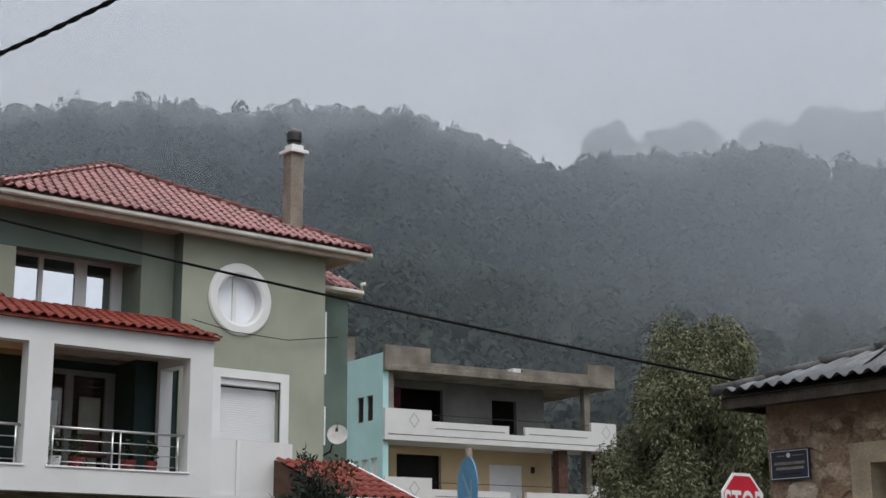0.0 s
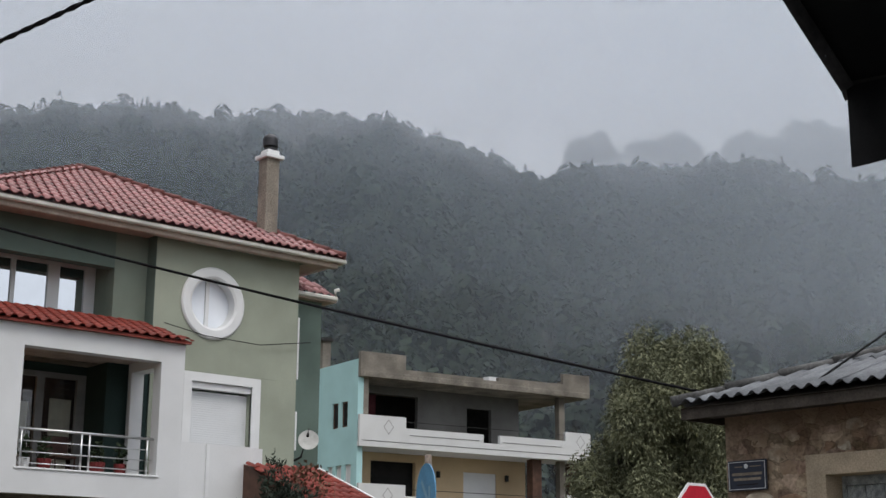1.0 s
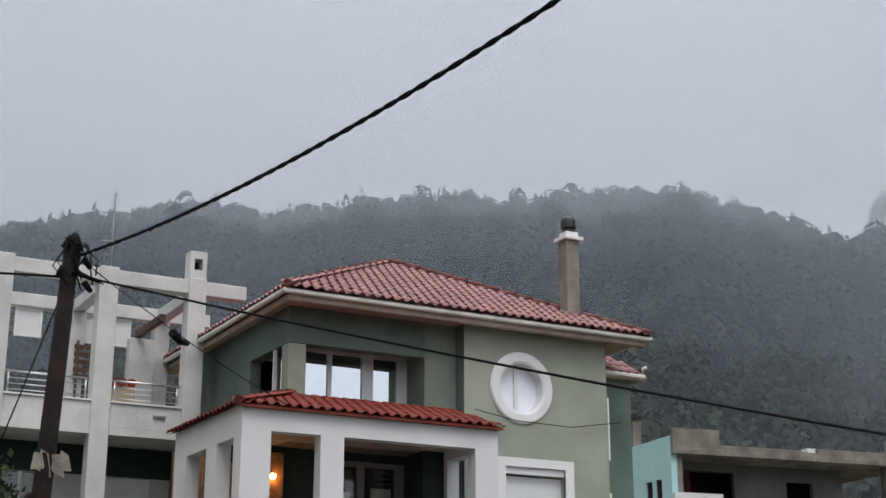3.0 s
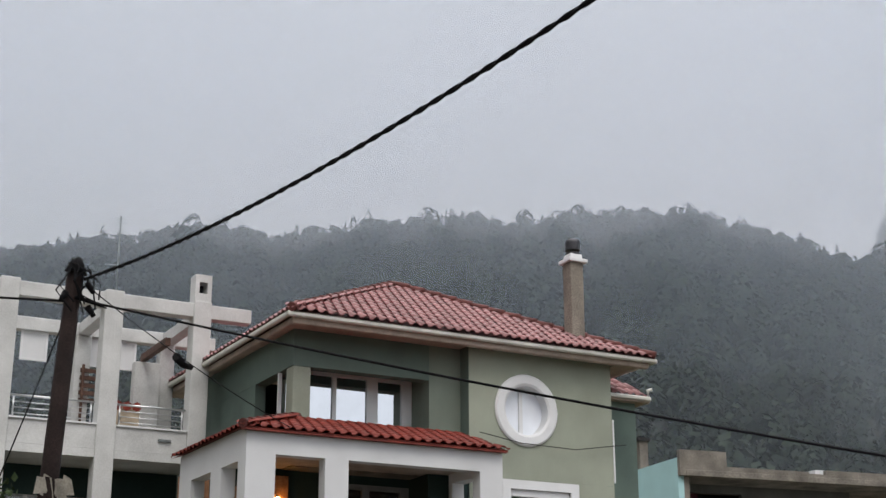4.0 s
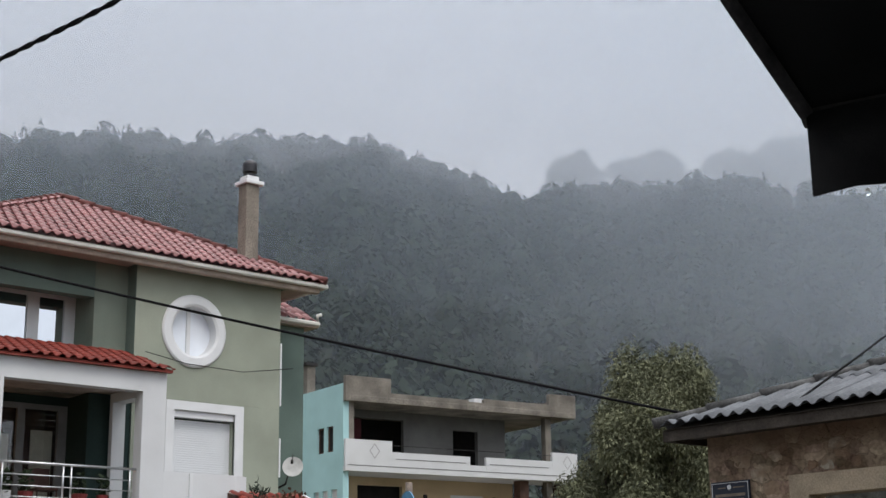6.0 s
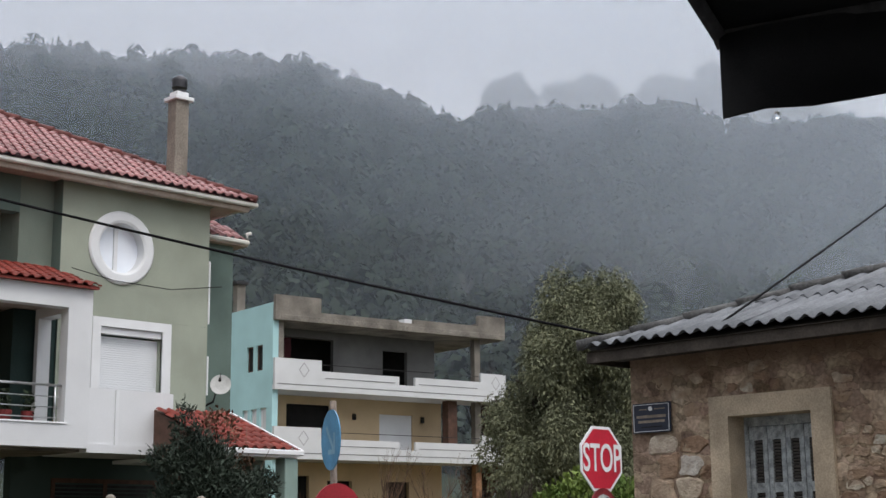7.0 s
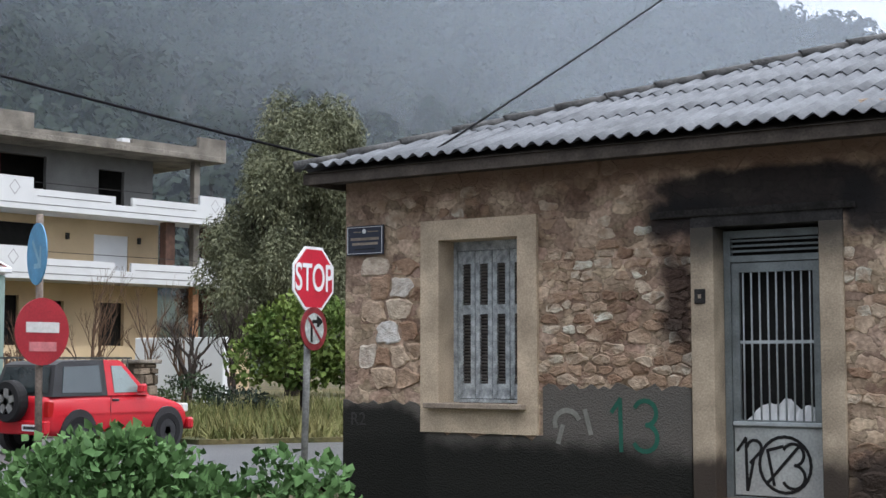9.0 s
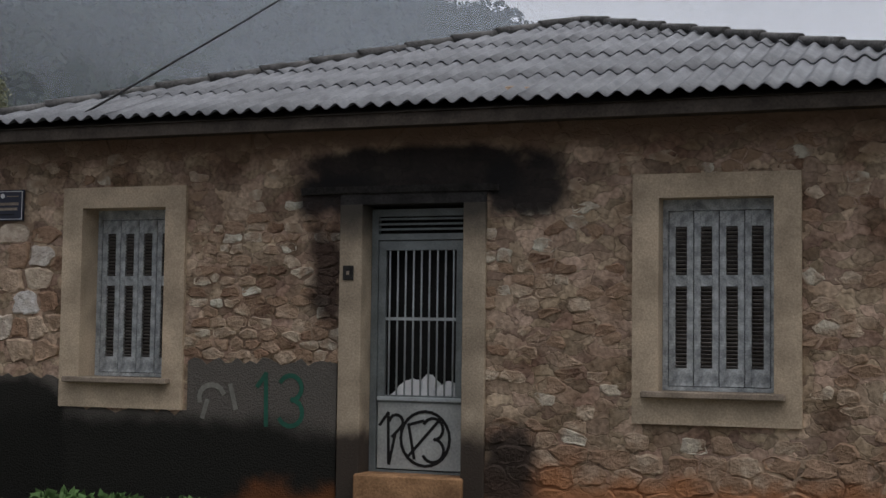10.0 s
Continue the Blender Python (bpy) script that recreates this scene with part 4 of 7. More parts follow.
for i in range(40):
    j = (i + 1) % 40
    bm.faces.new((iv[0][i], iv[0][j], ov[j], ov[i]))
    bm.faces.new((iv[0][i], iv[1][i], iv[1][j], iv[0][j]))
for cy, cz in ((by0, bz0), (by0, bz1), (by1, bz0), (by1, bz1)):
    near = sorted(range(40), key=lambda i: (outer[i][0] - cy) ** 2 + (outer[i][1] - cz) ** 2)[:2]
    if max(abs(outer[k][0] - cy) + abs(outer[k][1] - cz) for k in near) > 1e-4:
        bm.faces.new((bm.verts.new((BX, cy, cz)), ov[near[0]], ov[near[1]]))
bmesh.ops.recalc_face_normals(bm, faces=bm.faces)
part("wall", bm, M_green, gh, "sage green rendered wall")
SH = (17.30, 18.98, 4.0, 6.52)
part("wall", wall_with_holes("x", BX, -0.3, by0, by1, 3.65, bz0 - 0.003, [SH]), M_green, gh)
part("wall", box(BX - 4.0, BX - 0.31, by1 - 0.3, by1, 0, bz1), M_green, gh)
# return of the bay: its shade is put in as the darker green
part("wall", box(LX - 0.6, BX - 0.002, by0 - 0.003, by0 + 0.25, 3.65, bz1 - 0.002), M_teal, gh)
part("wall", box(-29.9, -29.6, 15.6, by1 - 0.31, 0, 3.6), M_darkteal, gh, "green ground-floor wall with its recess shade in the colour")
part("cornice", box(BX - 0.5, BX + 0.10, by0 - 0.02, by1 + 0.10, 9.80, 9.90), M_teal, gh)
# round window
rw = part("round_window", bmesh.new(), M_whitetrim, gh, "white round window with a raised ring")
bm = bmesh.new()
prof = [(0.60, -0.26), (0.60, 0.03), (0.66, 0.065), (0.84, 0.065), (0.88, 0.03), (0.88, -0.01)]
rings = [[bm.verts.new((BX + d, RW_Y + r * math.cos(2 * math.pi * i / 48), RW_Z + r * math.sin(2 * math.pi * i / 48))) for i in range(48)] for r, d in prof]
for r0, r1 in zip(rings, rings[1:]):
    for i in range(48):
        bm.faces.new((r0[i], r0[(i + 1) % 48], r1[(i + 1) % 48], r1[i])).smooth = False
bmesh.ops.recalc_face_normals(bm, faces=bm.faces)
bm.to_mesh(rw.data)
bm.free()
bm = bmesh.new()
bmesh.ops.create_cone(bm, cap_ends=True, segments=40, radius1=0.605, radius2=0.605, depth=0.02, matrix=pose(BX - 0.26, RW_Y, RW_Z, 0, 90, 0))
part("pane", bm, mat("frosted_white_pane", (0.80, 0.84, 0.90), 0.25, spread=0.05, scale=2, bump=0.0), rw, "milky white window pane")
part("mullion", box(BX - 0.255, BX - 0.20, RW_Y - 0.08, RW_Y + 0.02, RW_Z - 0.59, RW_Z + 0.59), M_whitetrim, rw)
# shuttered balcony door in the bay
sd = part("balcony_door", wall_with_holes("x", BX + 0.04, -0.10, SH[0] - 0.22, SH[1] + 0.24, 4.0, SH[3] + 0.21, [SH]), M_whitetrim, gh, "white surround of a roller-shuttered balcony door")
part("shutter_box", box(BX - 0.22, BX - 0.03, SH[0] - 0.01, SH[1] + 0.01, SH[3] - 0.16, SH[3] + 0.01), M_whitetrim, sd)
bm = bmesh.new()
for i in range(44):
    z = SH[2] + 0.01 + i * 0.0525
    add_box(bm, BX - 0.215, BX - 0.20, SH[0] - 0.02, SH[1] + 0.02, z, z + 0.049)
part("roller_shutter", bm, M_shut, sd, "closed white roller shutter")["kind"] = "stuff"
# white edging on the bay's corner
for z0, z1 in ((6.85, 8.42), (5.10, 6.05)):
    part("shutter_edge", box(BX - 0.25, BX + 0.02, by1 + 0.004, by1 + 0.05, z0, z1, bevel=0.01), M_whitetrim, gh)
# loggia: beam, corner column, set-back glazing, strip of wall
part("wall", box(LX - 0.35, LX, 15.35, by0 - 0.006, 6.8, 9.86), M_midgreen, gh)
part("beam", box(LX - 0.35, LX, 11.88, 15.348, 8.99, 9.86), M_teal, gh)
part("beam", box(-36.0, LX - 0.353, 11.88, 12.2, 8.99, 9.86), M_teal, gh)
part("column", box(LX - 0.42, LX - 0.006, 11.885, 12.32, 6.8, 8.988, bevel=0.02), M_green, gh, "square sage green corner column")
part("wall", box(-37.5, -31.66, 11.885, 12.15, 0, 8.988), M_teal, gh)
part("floor_slab", box(-31.6, LX - 0.01, 11.9, by0 - 0.01, 6.7, 6.795), M_concrete, gh)
part("loggia_ceiling", box(-31.6, LX - 0.36, 12.2, 15.1, 9.55, 9.6), M_brown, gh)
LOGGIA = ((11.98, 13.26), (13.36, 14.15), (14.44, 15.08))
lw = part("loggia_window", wall_with_holes("x", -30.2, -0.07, 11.90, 15.345, 6.8, 9.545, [(a, b, 6.95, 9.05) for a, b in LOGGIA]), M_whitetrim, gh, "white framed glazing of the loggia")
for y0, y1 in LOGGIA:
    part("pane", box(-30.26, -30.25, y0, y1, 6.95, 9.05), M_pane, lw, "window pane that mirrors the sky")
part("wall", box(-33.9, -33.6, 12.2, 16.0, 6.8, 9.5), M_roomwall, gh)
part("wall", box(-30.3, -29.66, 15.352, 16.15, 6.8, 9.54), M_midgreen, gh)
part("wall", box(-37.5, -31.0, 19.9, 20.27, 0, 9.8), M_teal, gh)
# roof
GE, GP = 9.97, Vector((-33.2, 16.32, 12.43))
cor = [Vector(p) for p in ((-28.3, 11.37, GE), (-28.3, 21.27, GE), (-38.1, 21.27, GE), (-38.1, 11.37, GE))]
bm = bmesh.new()
vs = [bm.verts.new(c - Vector((0, 0, 0.02))) for c in cor]
pk = bm.verts.new(GP - Vector((0, 0, 0.03)))
for i in range(4):
    bm.faces.new((vs[i], vs[(i + 1) % 4], pk))
gh_roof = part("roof", bm, M_tile_rest, gh, "hipped roof of faded red clay tiles")
bm = bmesh.new()
add_box(bm, -38.0, -28.42, 11.5, 21.15, 9.84, 9.88)
part("soffit", bm, M_soffit, gh_roof)
for d in ((-28.42, -28.30, 11.30, 21.34, GE - 0.12, GE + 0.0), (-38.1, -28.302, 11.30, 11.42, GE - 0.12, GE - 0.002), (-38.1, -28.302, 21.22, 21.34, GE - 0.12, GE - 0.002)):
    part("gutter", box(*d, bevel=0.03), M_gutter, gh_roof, "cream eaves gutter")
for d in ((-28.62, -28.44, 11.48, 21.16, GE - 0.24, GE - 0.10), (-38.0, -28.622, 11.48, 11.62, GE - 0.24, GE - 0.10)):
    part("fascia", box(*d, bevel=0.02), M_soffit, gh_roof)
T_MAIN = tile_mesh("roof_tile", 0.25, 0.40, M_tile)
T_RED = tile_mesh("porch_tile", 0.25, 0.38, M_tile_red)
hip_caps(gh_roof, cor[0] + Vector((0.02, 0, 0.05)), GP + Vector((0, 0, 0.08)), 16, 0.10, M_ridgetile)
hip_caps(gh_roof, cor[1] + Vector((0, 0, 0.05)), GP + Vector((0, 0, 0.08)), 16, 0.10, M_ridgetile)
# chimney
ch = part("chimney", box(-29.81, -29.43, 19.54, 19.93, 10.2, 12.62, bevel=0.015), M_concrete, gh, "stained concrete chimney with a metal cowl")
part("chimney_cap", boxes([(-29.90, -29.35, 19.47, 20.03, 12.60, 12.70), (-29.80, -29.45, 19.57, 19.93, 12.70, 12.84)], bevel=0.012), M_whitetrim, ch)
bm = bmesh.new()
for r, z0, z1 in ((0.17, 12.82, 12.90), (0.20, 12.96, 13.16)):
    bmesh.ops.create_cone(bm, cap_ends=True, segments=20, radius1=r, radius2=r, depth=z1 - z0, matrix=Matrix.Translation((-29.62, 19.75, (z0 + z1) / 2)))
bmesh.ops.create_uvsphere(bm, u_segments=18, v_segments=8, radius=0.20, matrix=Matrix.Translation((-29.62, 19.75, 13.16)) @ Matrix.Diagonal((1, 1, 0.7, 1)))
part("cowl", bm, mat("blackened_steel", (0.05, 0.05, 0.055), 0.4, metal=0.7, spread=0.3, bump=0.1), ch, "round black metal cowl")
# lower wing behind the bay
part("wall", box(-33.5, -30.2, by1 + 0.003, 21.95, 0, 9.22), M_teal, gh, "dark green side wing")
wr = part("wing_roof", boxes([(-33.6, -29.95, 20.9, 22.25, 9.22, 9.27)]), M_soffit, gh)
part("gutter", box(-30.0, -29.88, 20.9, 22.27, 9.26, 9.38, bevel=0.03), M_gutter, wr)
part("downpipe_elbow", tube([(-29.94, 22.2, 9.38), (-29.94, 22.2, 9.55), (-29.9, 22.3, 9.58)], 0.05, 8), M_gutter, wr)
tile_slope(wr, (-29.93, 20.4, 9.38), (0, 1, 0), (-1, 0, 0.62), 1.9, 1.3, 0, 0.35, T_MAIN, 0.25, 0.40, 40, M_tile_rest)
# porch: white frame of posts and lintels on a slab
PX, PY = -27.0, 9.98
porch = part("porch", wall_with_holes("x", PX, -0.32, PY, 15.97, 3.56, 6.97, [(10.62, 11.72, 4.08, 6.52), (12.25, 15.40, 4.08, 6.52)]), M_white, gh, "white open porch with square posts")
part("porch_side", wall_with_holes("y", PY + 0.003, 0.32, -31.2, PX - 0.322, 3.56, 6.965, [(-28.45, -27.45, 4.08, 6.40), (-30.40, -29.10, 4.08, 6.40)]), M_white, porch)
part("porch_side", wall_with_holes("y", 15.65, 0.315, BX + 0.002, PX - 0.322, 3.56, 6.965, [(-28.75, -27.7, 4.08, 6.5)]), M_white, porch)
part("porch_floor", box(-31.2, PX - 0.322, PY + 0.325, 15.648, 3.58, 4.0), M_concrete, porch)
part("porch_ceiling", box(-31.2, PX - 0.322, PY + 0.325, 15.648, 6.72, 6.9), M_soffit, porch)
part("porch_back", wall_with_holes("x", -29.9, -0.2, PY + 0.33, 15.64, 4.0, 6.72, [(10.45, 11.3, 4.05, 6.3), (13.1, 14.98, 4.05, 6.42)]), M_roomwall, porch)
pd = part("porch_door", wall_with_holes("x", -29.88, -0.10, 13.06, 15.12, 4.02, 6.50, [(13.20, 13.92, 4.1, 6.38), (14.10, 14.90, 4.1, 6.38)]), M_doorwhite_dim, porch, "white framed glazed porch door in a dimmed colour")
for y0, y1 in ((13.20, 13.92), (14.10, 14.90)):
    pane("pane", (-29.98, -29.97, y0, y1, 4.1, 6.38), pd)
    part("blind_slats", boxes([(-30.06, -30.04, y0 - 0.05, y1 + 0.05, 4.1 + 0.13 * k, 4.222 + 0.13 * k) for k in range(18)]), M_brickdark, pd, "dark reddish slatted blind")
part("curtain", box(-30.035, -30.015, 14.32, 14.84, 4.1, 5.93), M_curtain, pd, "cream blind behind the glass")
part("curtain", box(-30.035, -30.015, 13.55, 13.80, 4.1, 5.80), M_curtain, pd)
part("wall", box(-29.15, -28.94, 15.13, 16.18, 4.0, 6.71), M_roomwall, porch, "dark green wall of the porch, its shade in the colour")
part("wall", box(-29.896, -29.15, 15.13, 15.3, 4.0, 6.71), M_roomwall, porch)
part("room", boxes([(-32.6, -32.4, 10.4, 15.6, 4.0, 6.8)]), M_brickwarm, porch)
part("brick_panel", box(-29.895, -29.80, 11.42, 12.05, 4.0, 6.55), M_brickwarm, porch, "warm brick panel")
# low table and chairs on the porch, half hidden by the railing
for y, w, z, m in ((12.75, 0.42, 4.42, M_brown), (13.9, 0.5, 4.48, M_brickdark)):
    tb = thing("porch_chair", (-28.4, y, 4.0), "dark wooden chair standing on the porch", "chair", "porch chairs")
    part("seat", box(-28.62, -28.18, y - w / 2, y + w / 2, z - 0.05, z, bevel=0.01), m, tb)
    part("backrest", box(-28.66, -28.622, y - w / 2, y + w / 2, z + 0.08, z + 0.45, bevel=0.01), m, tb)
    for a in (-28.6, -28.22):
        for b in (y - w / 2 + 0.03, y + w / 2 - 0.03):
            part("leg", tube([(a, b, 4.0), (a, b, z - 0.05)], 0.018, 6), m, tb)
    part("back_post", boxes([(-28.66, -28.63, y - w / 2, y - w / 2 + 0.03, z - 0.03, z + 0.1), (-28.66, -28.63, y + w / 2 - 0.03, y + w / 2, z - 0.03, z + 0.1)]), m, tb)
    keep_place(tb)
bm = bmesh.new()
bmesh.ops.create_uvsphere(bm, u_segments=14, v_segments=8, radius=0.07, matrix=Matrix.Translation((-29.70, 11.77, 6.0)))
m_lamp = bpy.data.materials.new("lit_lamp_glass")
m_lamp.use_nodes = True
m_lamp.node_tree.nodes["Principled BSDF"].inputs["Emission Color"].default_value = (1.0, 0.45, 0.10, 1)
m_lamp.node_tree.nodes["Principled BSDF"].inputs["Emission Strength"].default_value = 40.0
lamp_ob = part("wall_lamp", bm, m_lamp, porch, "small glowing orange wall lamp")
part("lamp_bracket", box(-29.80, -29.68, 11.75, 11.79, 6.06, 6.10), M_soot, lamp_ob)


def railing(parent, x, y0, y1, z0, z1, bars, posts):
    r = part("railing", tube([(x, y0, z1), (x, y1, z1)], 0.028, 8), M_chrome, parent, "brushed steel railing")
    for k in range(bars):
        z = z0 + 0.1 + (z1 - z0 - 0.12) * k / bars
        part("rail_bar", tube([(x, y0 + 0.06, z), (x, y1 - 0.06, z)], 0.012, 6), M_chrome, r)
    for y in posts:
        part("rail_post", tube([(x, y, z0 - 0.02), (x, y, z1)], 0.022, 8), M_chrome, r)
    return r


railing(porch, PX - 0.16, 12.26, 15.39, 4.08, 4.86, 3, (12.4, 13.72, 13.9, 15.25))
railing(porch, PX - 0.16, 10.63, 11.71, 4.08, 4.86, 3, (10.72, 11.62))
part("sill", box(PX - 0.34, PX + 0.03, 12.2, 15.45, 4.045, 4.083, bevel=0.006), M_whitetrim, porch)
part("sill", box(PX - 0.34, PX + 0.03, 10.57, 11.76, 4.045, 4.083, bevel=0.006), M_whitetrim, porch)
# clutter on the porch: pots
for y, z, r in ((13.2, 4.0, 0.16), (14.4, 4.0, 0.18), (14.95, 4.0, 0.14), (12.75, 4.0, 0.13), (10.95, 4.0, 0.17)):
    bm = bmesh.new()
    bmesh.ops.create_cone(bm, cap_ends=True, segments=14, radius1=r * 0.7, radius2=r, depth=0.34, matrix=Matrix.Translation((-27.75, y, z + 0.17)))
    pot = thing("plant_pot", (-27.75, y, z), "small plant in a round pot on the porch", "plant pot", "porch pots")
    part("pot", bm, M_potred if y > 13.1 else M_white, pot)
    rr = random.Random(int(y * 10))
    bm = bmesh.new()
    for k in range(70):
        a, h = rr.uniform(0, 6.28), rr.uniform(0.3, 0.78)
        c = Vector((-27.75 + 0.16 * math.cos(a) * rr.random(), y + 0.16 * math.sin(a) * rr.random(), z + h))
        d = Vector((rr.uniform(-1, 1), rr.uniform(-1, 1), rr.uniform(-0.4, 0.8))).normalized() * 0.07
        e = d.cross(Vector((rr.uniform(-1, 1), rr.uniform(-1, 1), 0.3))).normalized() * 0.035
        bm.faces.new([bm.verts.new(c + p) for p in (-d, e, d, -e)])
    part("leaves", bm, mat("pot_leaf", (0.022, 0.036, 0.018), 0.6, spread=0.3), pot)
    keep_place(pot)
# porch roof
part("wall_plate", box(PX - 0.32, PX - 0.004, PY, 15.97, 6.972, 7.035), M_white, porch)
part("wall_plate", box(-31.2, PX - 0.324, PY + 0.004, PY + 0.3, 6.967, 7.035), M_white, porch)
part("eaves_board", box(PX + 0.02, PX + 0.15, PY - 0.13, 16.03, 6.955, 7.012), M_tile_red, porch)
bm = bmesh.new()
q = [Vector(p) for p in ((PX + 0.16, PY - 0.16, 7.0), (PX + 0.16, 16.06, 7.0), (-29.2, 16.06, 7.76), (-29.2, PY + 2.0, 7.76), (-31.4, PY - 0.16, 7.0), (-31.4, PY + 2.0, 7.76))]
vv = [bm.verts.new(p) for p in q]
bm.faces.new(vv[0:4]), bm.faces.new((vv[0], vv[3], vv[5], vv[4]))
bmesh.ops.solidify(bm, geom=bm.faces[:], thickness=0.05)
pr = part("porch_roof", bm, M_tile_red, porch, "low roof of wet dark red tiles")
tile_slope(pr, (PX + 0.18, PY - 0.16, 7.02), (0, 1, 0), q[3] - Vector((PX + 0.16, PY + 2.0, 7.0)), 16.24 - PY, 2.4, 0.92, 0, T_RED, 0.25, 0.38, 160, M_tile_red)
tile_slope(pr, (PX + 0.16, PY - 0.18, 7.02), (-1, 0, 0), (0, 2.16, 0.74), 4.5, 2.2, 0.92, 0, T_RED, 0.25, 0.38, 120, M_tile_red)
hip_caps(pr, q[0] + Vector((0, 0, 0.05)), q[3] + Vector((0, 0, 0.05)), 8, 0.09, M_ridgetile)
# balcony beside the porch with a white screen
bal = part("balcony", box(BX + 0.003, PX - 0.05, 15.975, 18.5, 3.48, 3.66), M_white, gh, "white balcony closed by a pale screen")
bm = bmesh.new()
outline = [(PX - 0.10, 15.985), (PX - 0.10, 17.9), (PX - 0.25, 18.25), (PX - 0.6, 18.44), (BX + 0.01, 18.44)]
for (xa, ya), (xb, yb) in zip(outline, outline[1:]):
    bm.faces.new([bm.verts.new(p) for p in ((xa, ya, 3.55), (xb, yb, 3.55), (xb, yb, 4.86), (xa, ya, 4.86))])
bmesh.ops.remove_doubles(bm, verts=bm.verts, dist=0.001)
bmesh.ops.solidify(bm, geom=bm.faces[:], thickness=0.04)
part("screen", bm, M_screen, bal)
part("screen_post", box(PX - 0.13, PX - 0.055, 16.66, 16.74, 3.66, 4.84), M_whitetrim, bal)
# ground-floor window and underside
gw = part("ground_window", wall_with_holes("x", -29.58, -0.06, 16.6, 19.4, 1.2, 3.05, [(16.7, 17.95, 1.3, 2.95), (18.05, 19.3, 1.3, 2.95)]), M_brown, gh, "dark brown framed ground-floor window")
for y0, y1 in ((16.7, 17.95), (18.05, 19.3)):
    part("louvre", boxes([(-29.61, -29.595, y0, y1, 1.32 + i * 0.09, 1.38 + i * 0.09) for i in range(18)]), M_soot, gw)
part("underside", box(-31.2, PX - 0.33, PY + 0.33, 15.97, 3.50, 3.575), M_concrete, gh)
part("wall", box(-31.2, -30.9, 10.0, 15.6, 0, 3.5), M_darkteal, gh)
# entry canopy on a column, with its own tiled roof
en = part("entry_canopy", boxes([(-28.9, -24.45, 17.75, 19.62, 3.36, 3.44)]), M_whitetrim, gh, "entrance canopy with red tiles and white barge boards")
part("column", box(-24.85, -24.50, 19.30, 19.66, 0.0, 3.355, bevel=0.015), M_paleteal, en)
part("wall", box(-28.85, -25.6, 19.28, 19.60, 0.0, 3.355), M_teal, en)
part("canopy_gutter", box(-24.52, -24.38, 17.7, 19.74, 3.40, 3.52, bevel=0.02), M_whitetrim, en)
bm = bmesh.new()
add_prism(bm, [(0, 0), (0, 0.10), (-2.7, 1.12), (-2.7, 1.02)], 0.06, pose(-24.42, 19.70, 3.42))
bmesh.ops.recalc_face_normals(bm, faces=bm.faces)
part("barge_board", bm, M_whitetrim, en)
tile_slope(en, (-24.42, 17.6, 3.52), (0, 1, 0), (-2.7, 0, 1.02), 2.12, 2.8, 0, 0, T_RED, 0.25, 0.38, 120, M_tile_red)
part("roof_deck", prism([(0, 0), (0, 0.08), (-2.7, 1.10), (-2.7, 0)], 2.0, pose(-24.46, 17.66, 3.40)), M_brown, en)
part("door_frame", box(-25.9, -25.75, 18.55, 18.75, 0.0, 3.2, bevel=0.01), M_whitetrim, en)
part("door_leaf", box(-26.0, -25.93, 17.3, 18.55, 0.0, 3.0), M_brown, en, "dark brown entrance door")
part("entry_phone", box(-25.58, -25.50, 19.32, 19.36, 1.55, 1.85), M_whitetrim, en)
part("wall_light", box(-25.59, -25.45, 19.30, 19.36, 2.3, 2.75, bevel=0.02), M_soot, en)
# satellite dish
bm = bmesh.new()
bmesh.ops.create_uvsphere(bm, u_segments=28, v_segments=20, radius=0.85)
bmesh.ops.delete(bm, geom=[v for v in bm.verts if v.co.z > -0.758], context="VERTS")
bmesh.ops.translate(bm, verts=bm.verts, vec=(0, 0, 0.85))
bmesh.ops.solidify(bm, geom=bm.faces[:], thickness=0.012)
dish = part("satellite_dish", bm, mat("pale_dish_paint", (0.55, 0.55, 0.54), 0.5, spread=0.15, scale=4), gh, "pale grey satellite dish on a bracket")
dish.matrix_basis = look((-29.62, 21.23, 5.47), (-20, 13.5, 8.5)) @ pose(0, 0, 0, 180) @ pose(0, 0, 0.0)
part("dish_arm", tube([(0, -0.3, 0.06), (0, 0, 0.42)], 0.012, 6), M_soot, dish)
part("dish_head", tube([(0, -0.03, 0.40), (0, 0.05, 0.44)], 0.035, 8), M_soot, dish)
part("dish_bracket", tube([(-29.7, 21.2, 5.45), (-29.75, 21.1, 5.05), (-30.2, 21.0, 4.9)], 0.03, 8), M_soot, gh)
# thin cable along the wall
part("wall_cable", tube([(-28.2, 16.1, 7.64), (-28.7, 17.5, 7.58), (-28.78, 19.1, 7.56), (-28.78, 20.6, 7.80)], 0.012, 5), M_soot, gh)
keep_place(gh)

# ---- the white house with a frame over its terrace ----
wh = thing("white_house", (-37, 7, 0), "white painted house with a concrete frame over its terrace", "house")
WX = -34.0
M_whitehouse = mat("rain_stained_white_paint", (0.53, 0.535, 0.525), 0.8, spread=0.16, scale=1.3, fine=30, bump=0.15)
part("wall", box(-42, -37.2, 0.5, 11.75, 0, 7.36), M_whitehouse, wh)
part("terrace_floor", box(-42, WX - 3.203, 0.5, 11.75, 7.362, 7.56), M_concrete, wh)
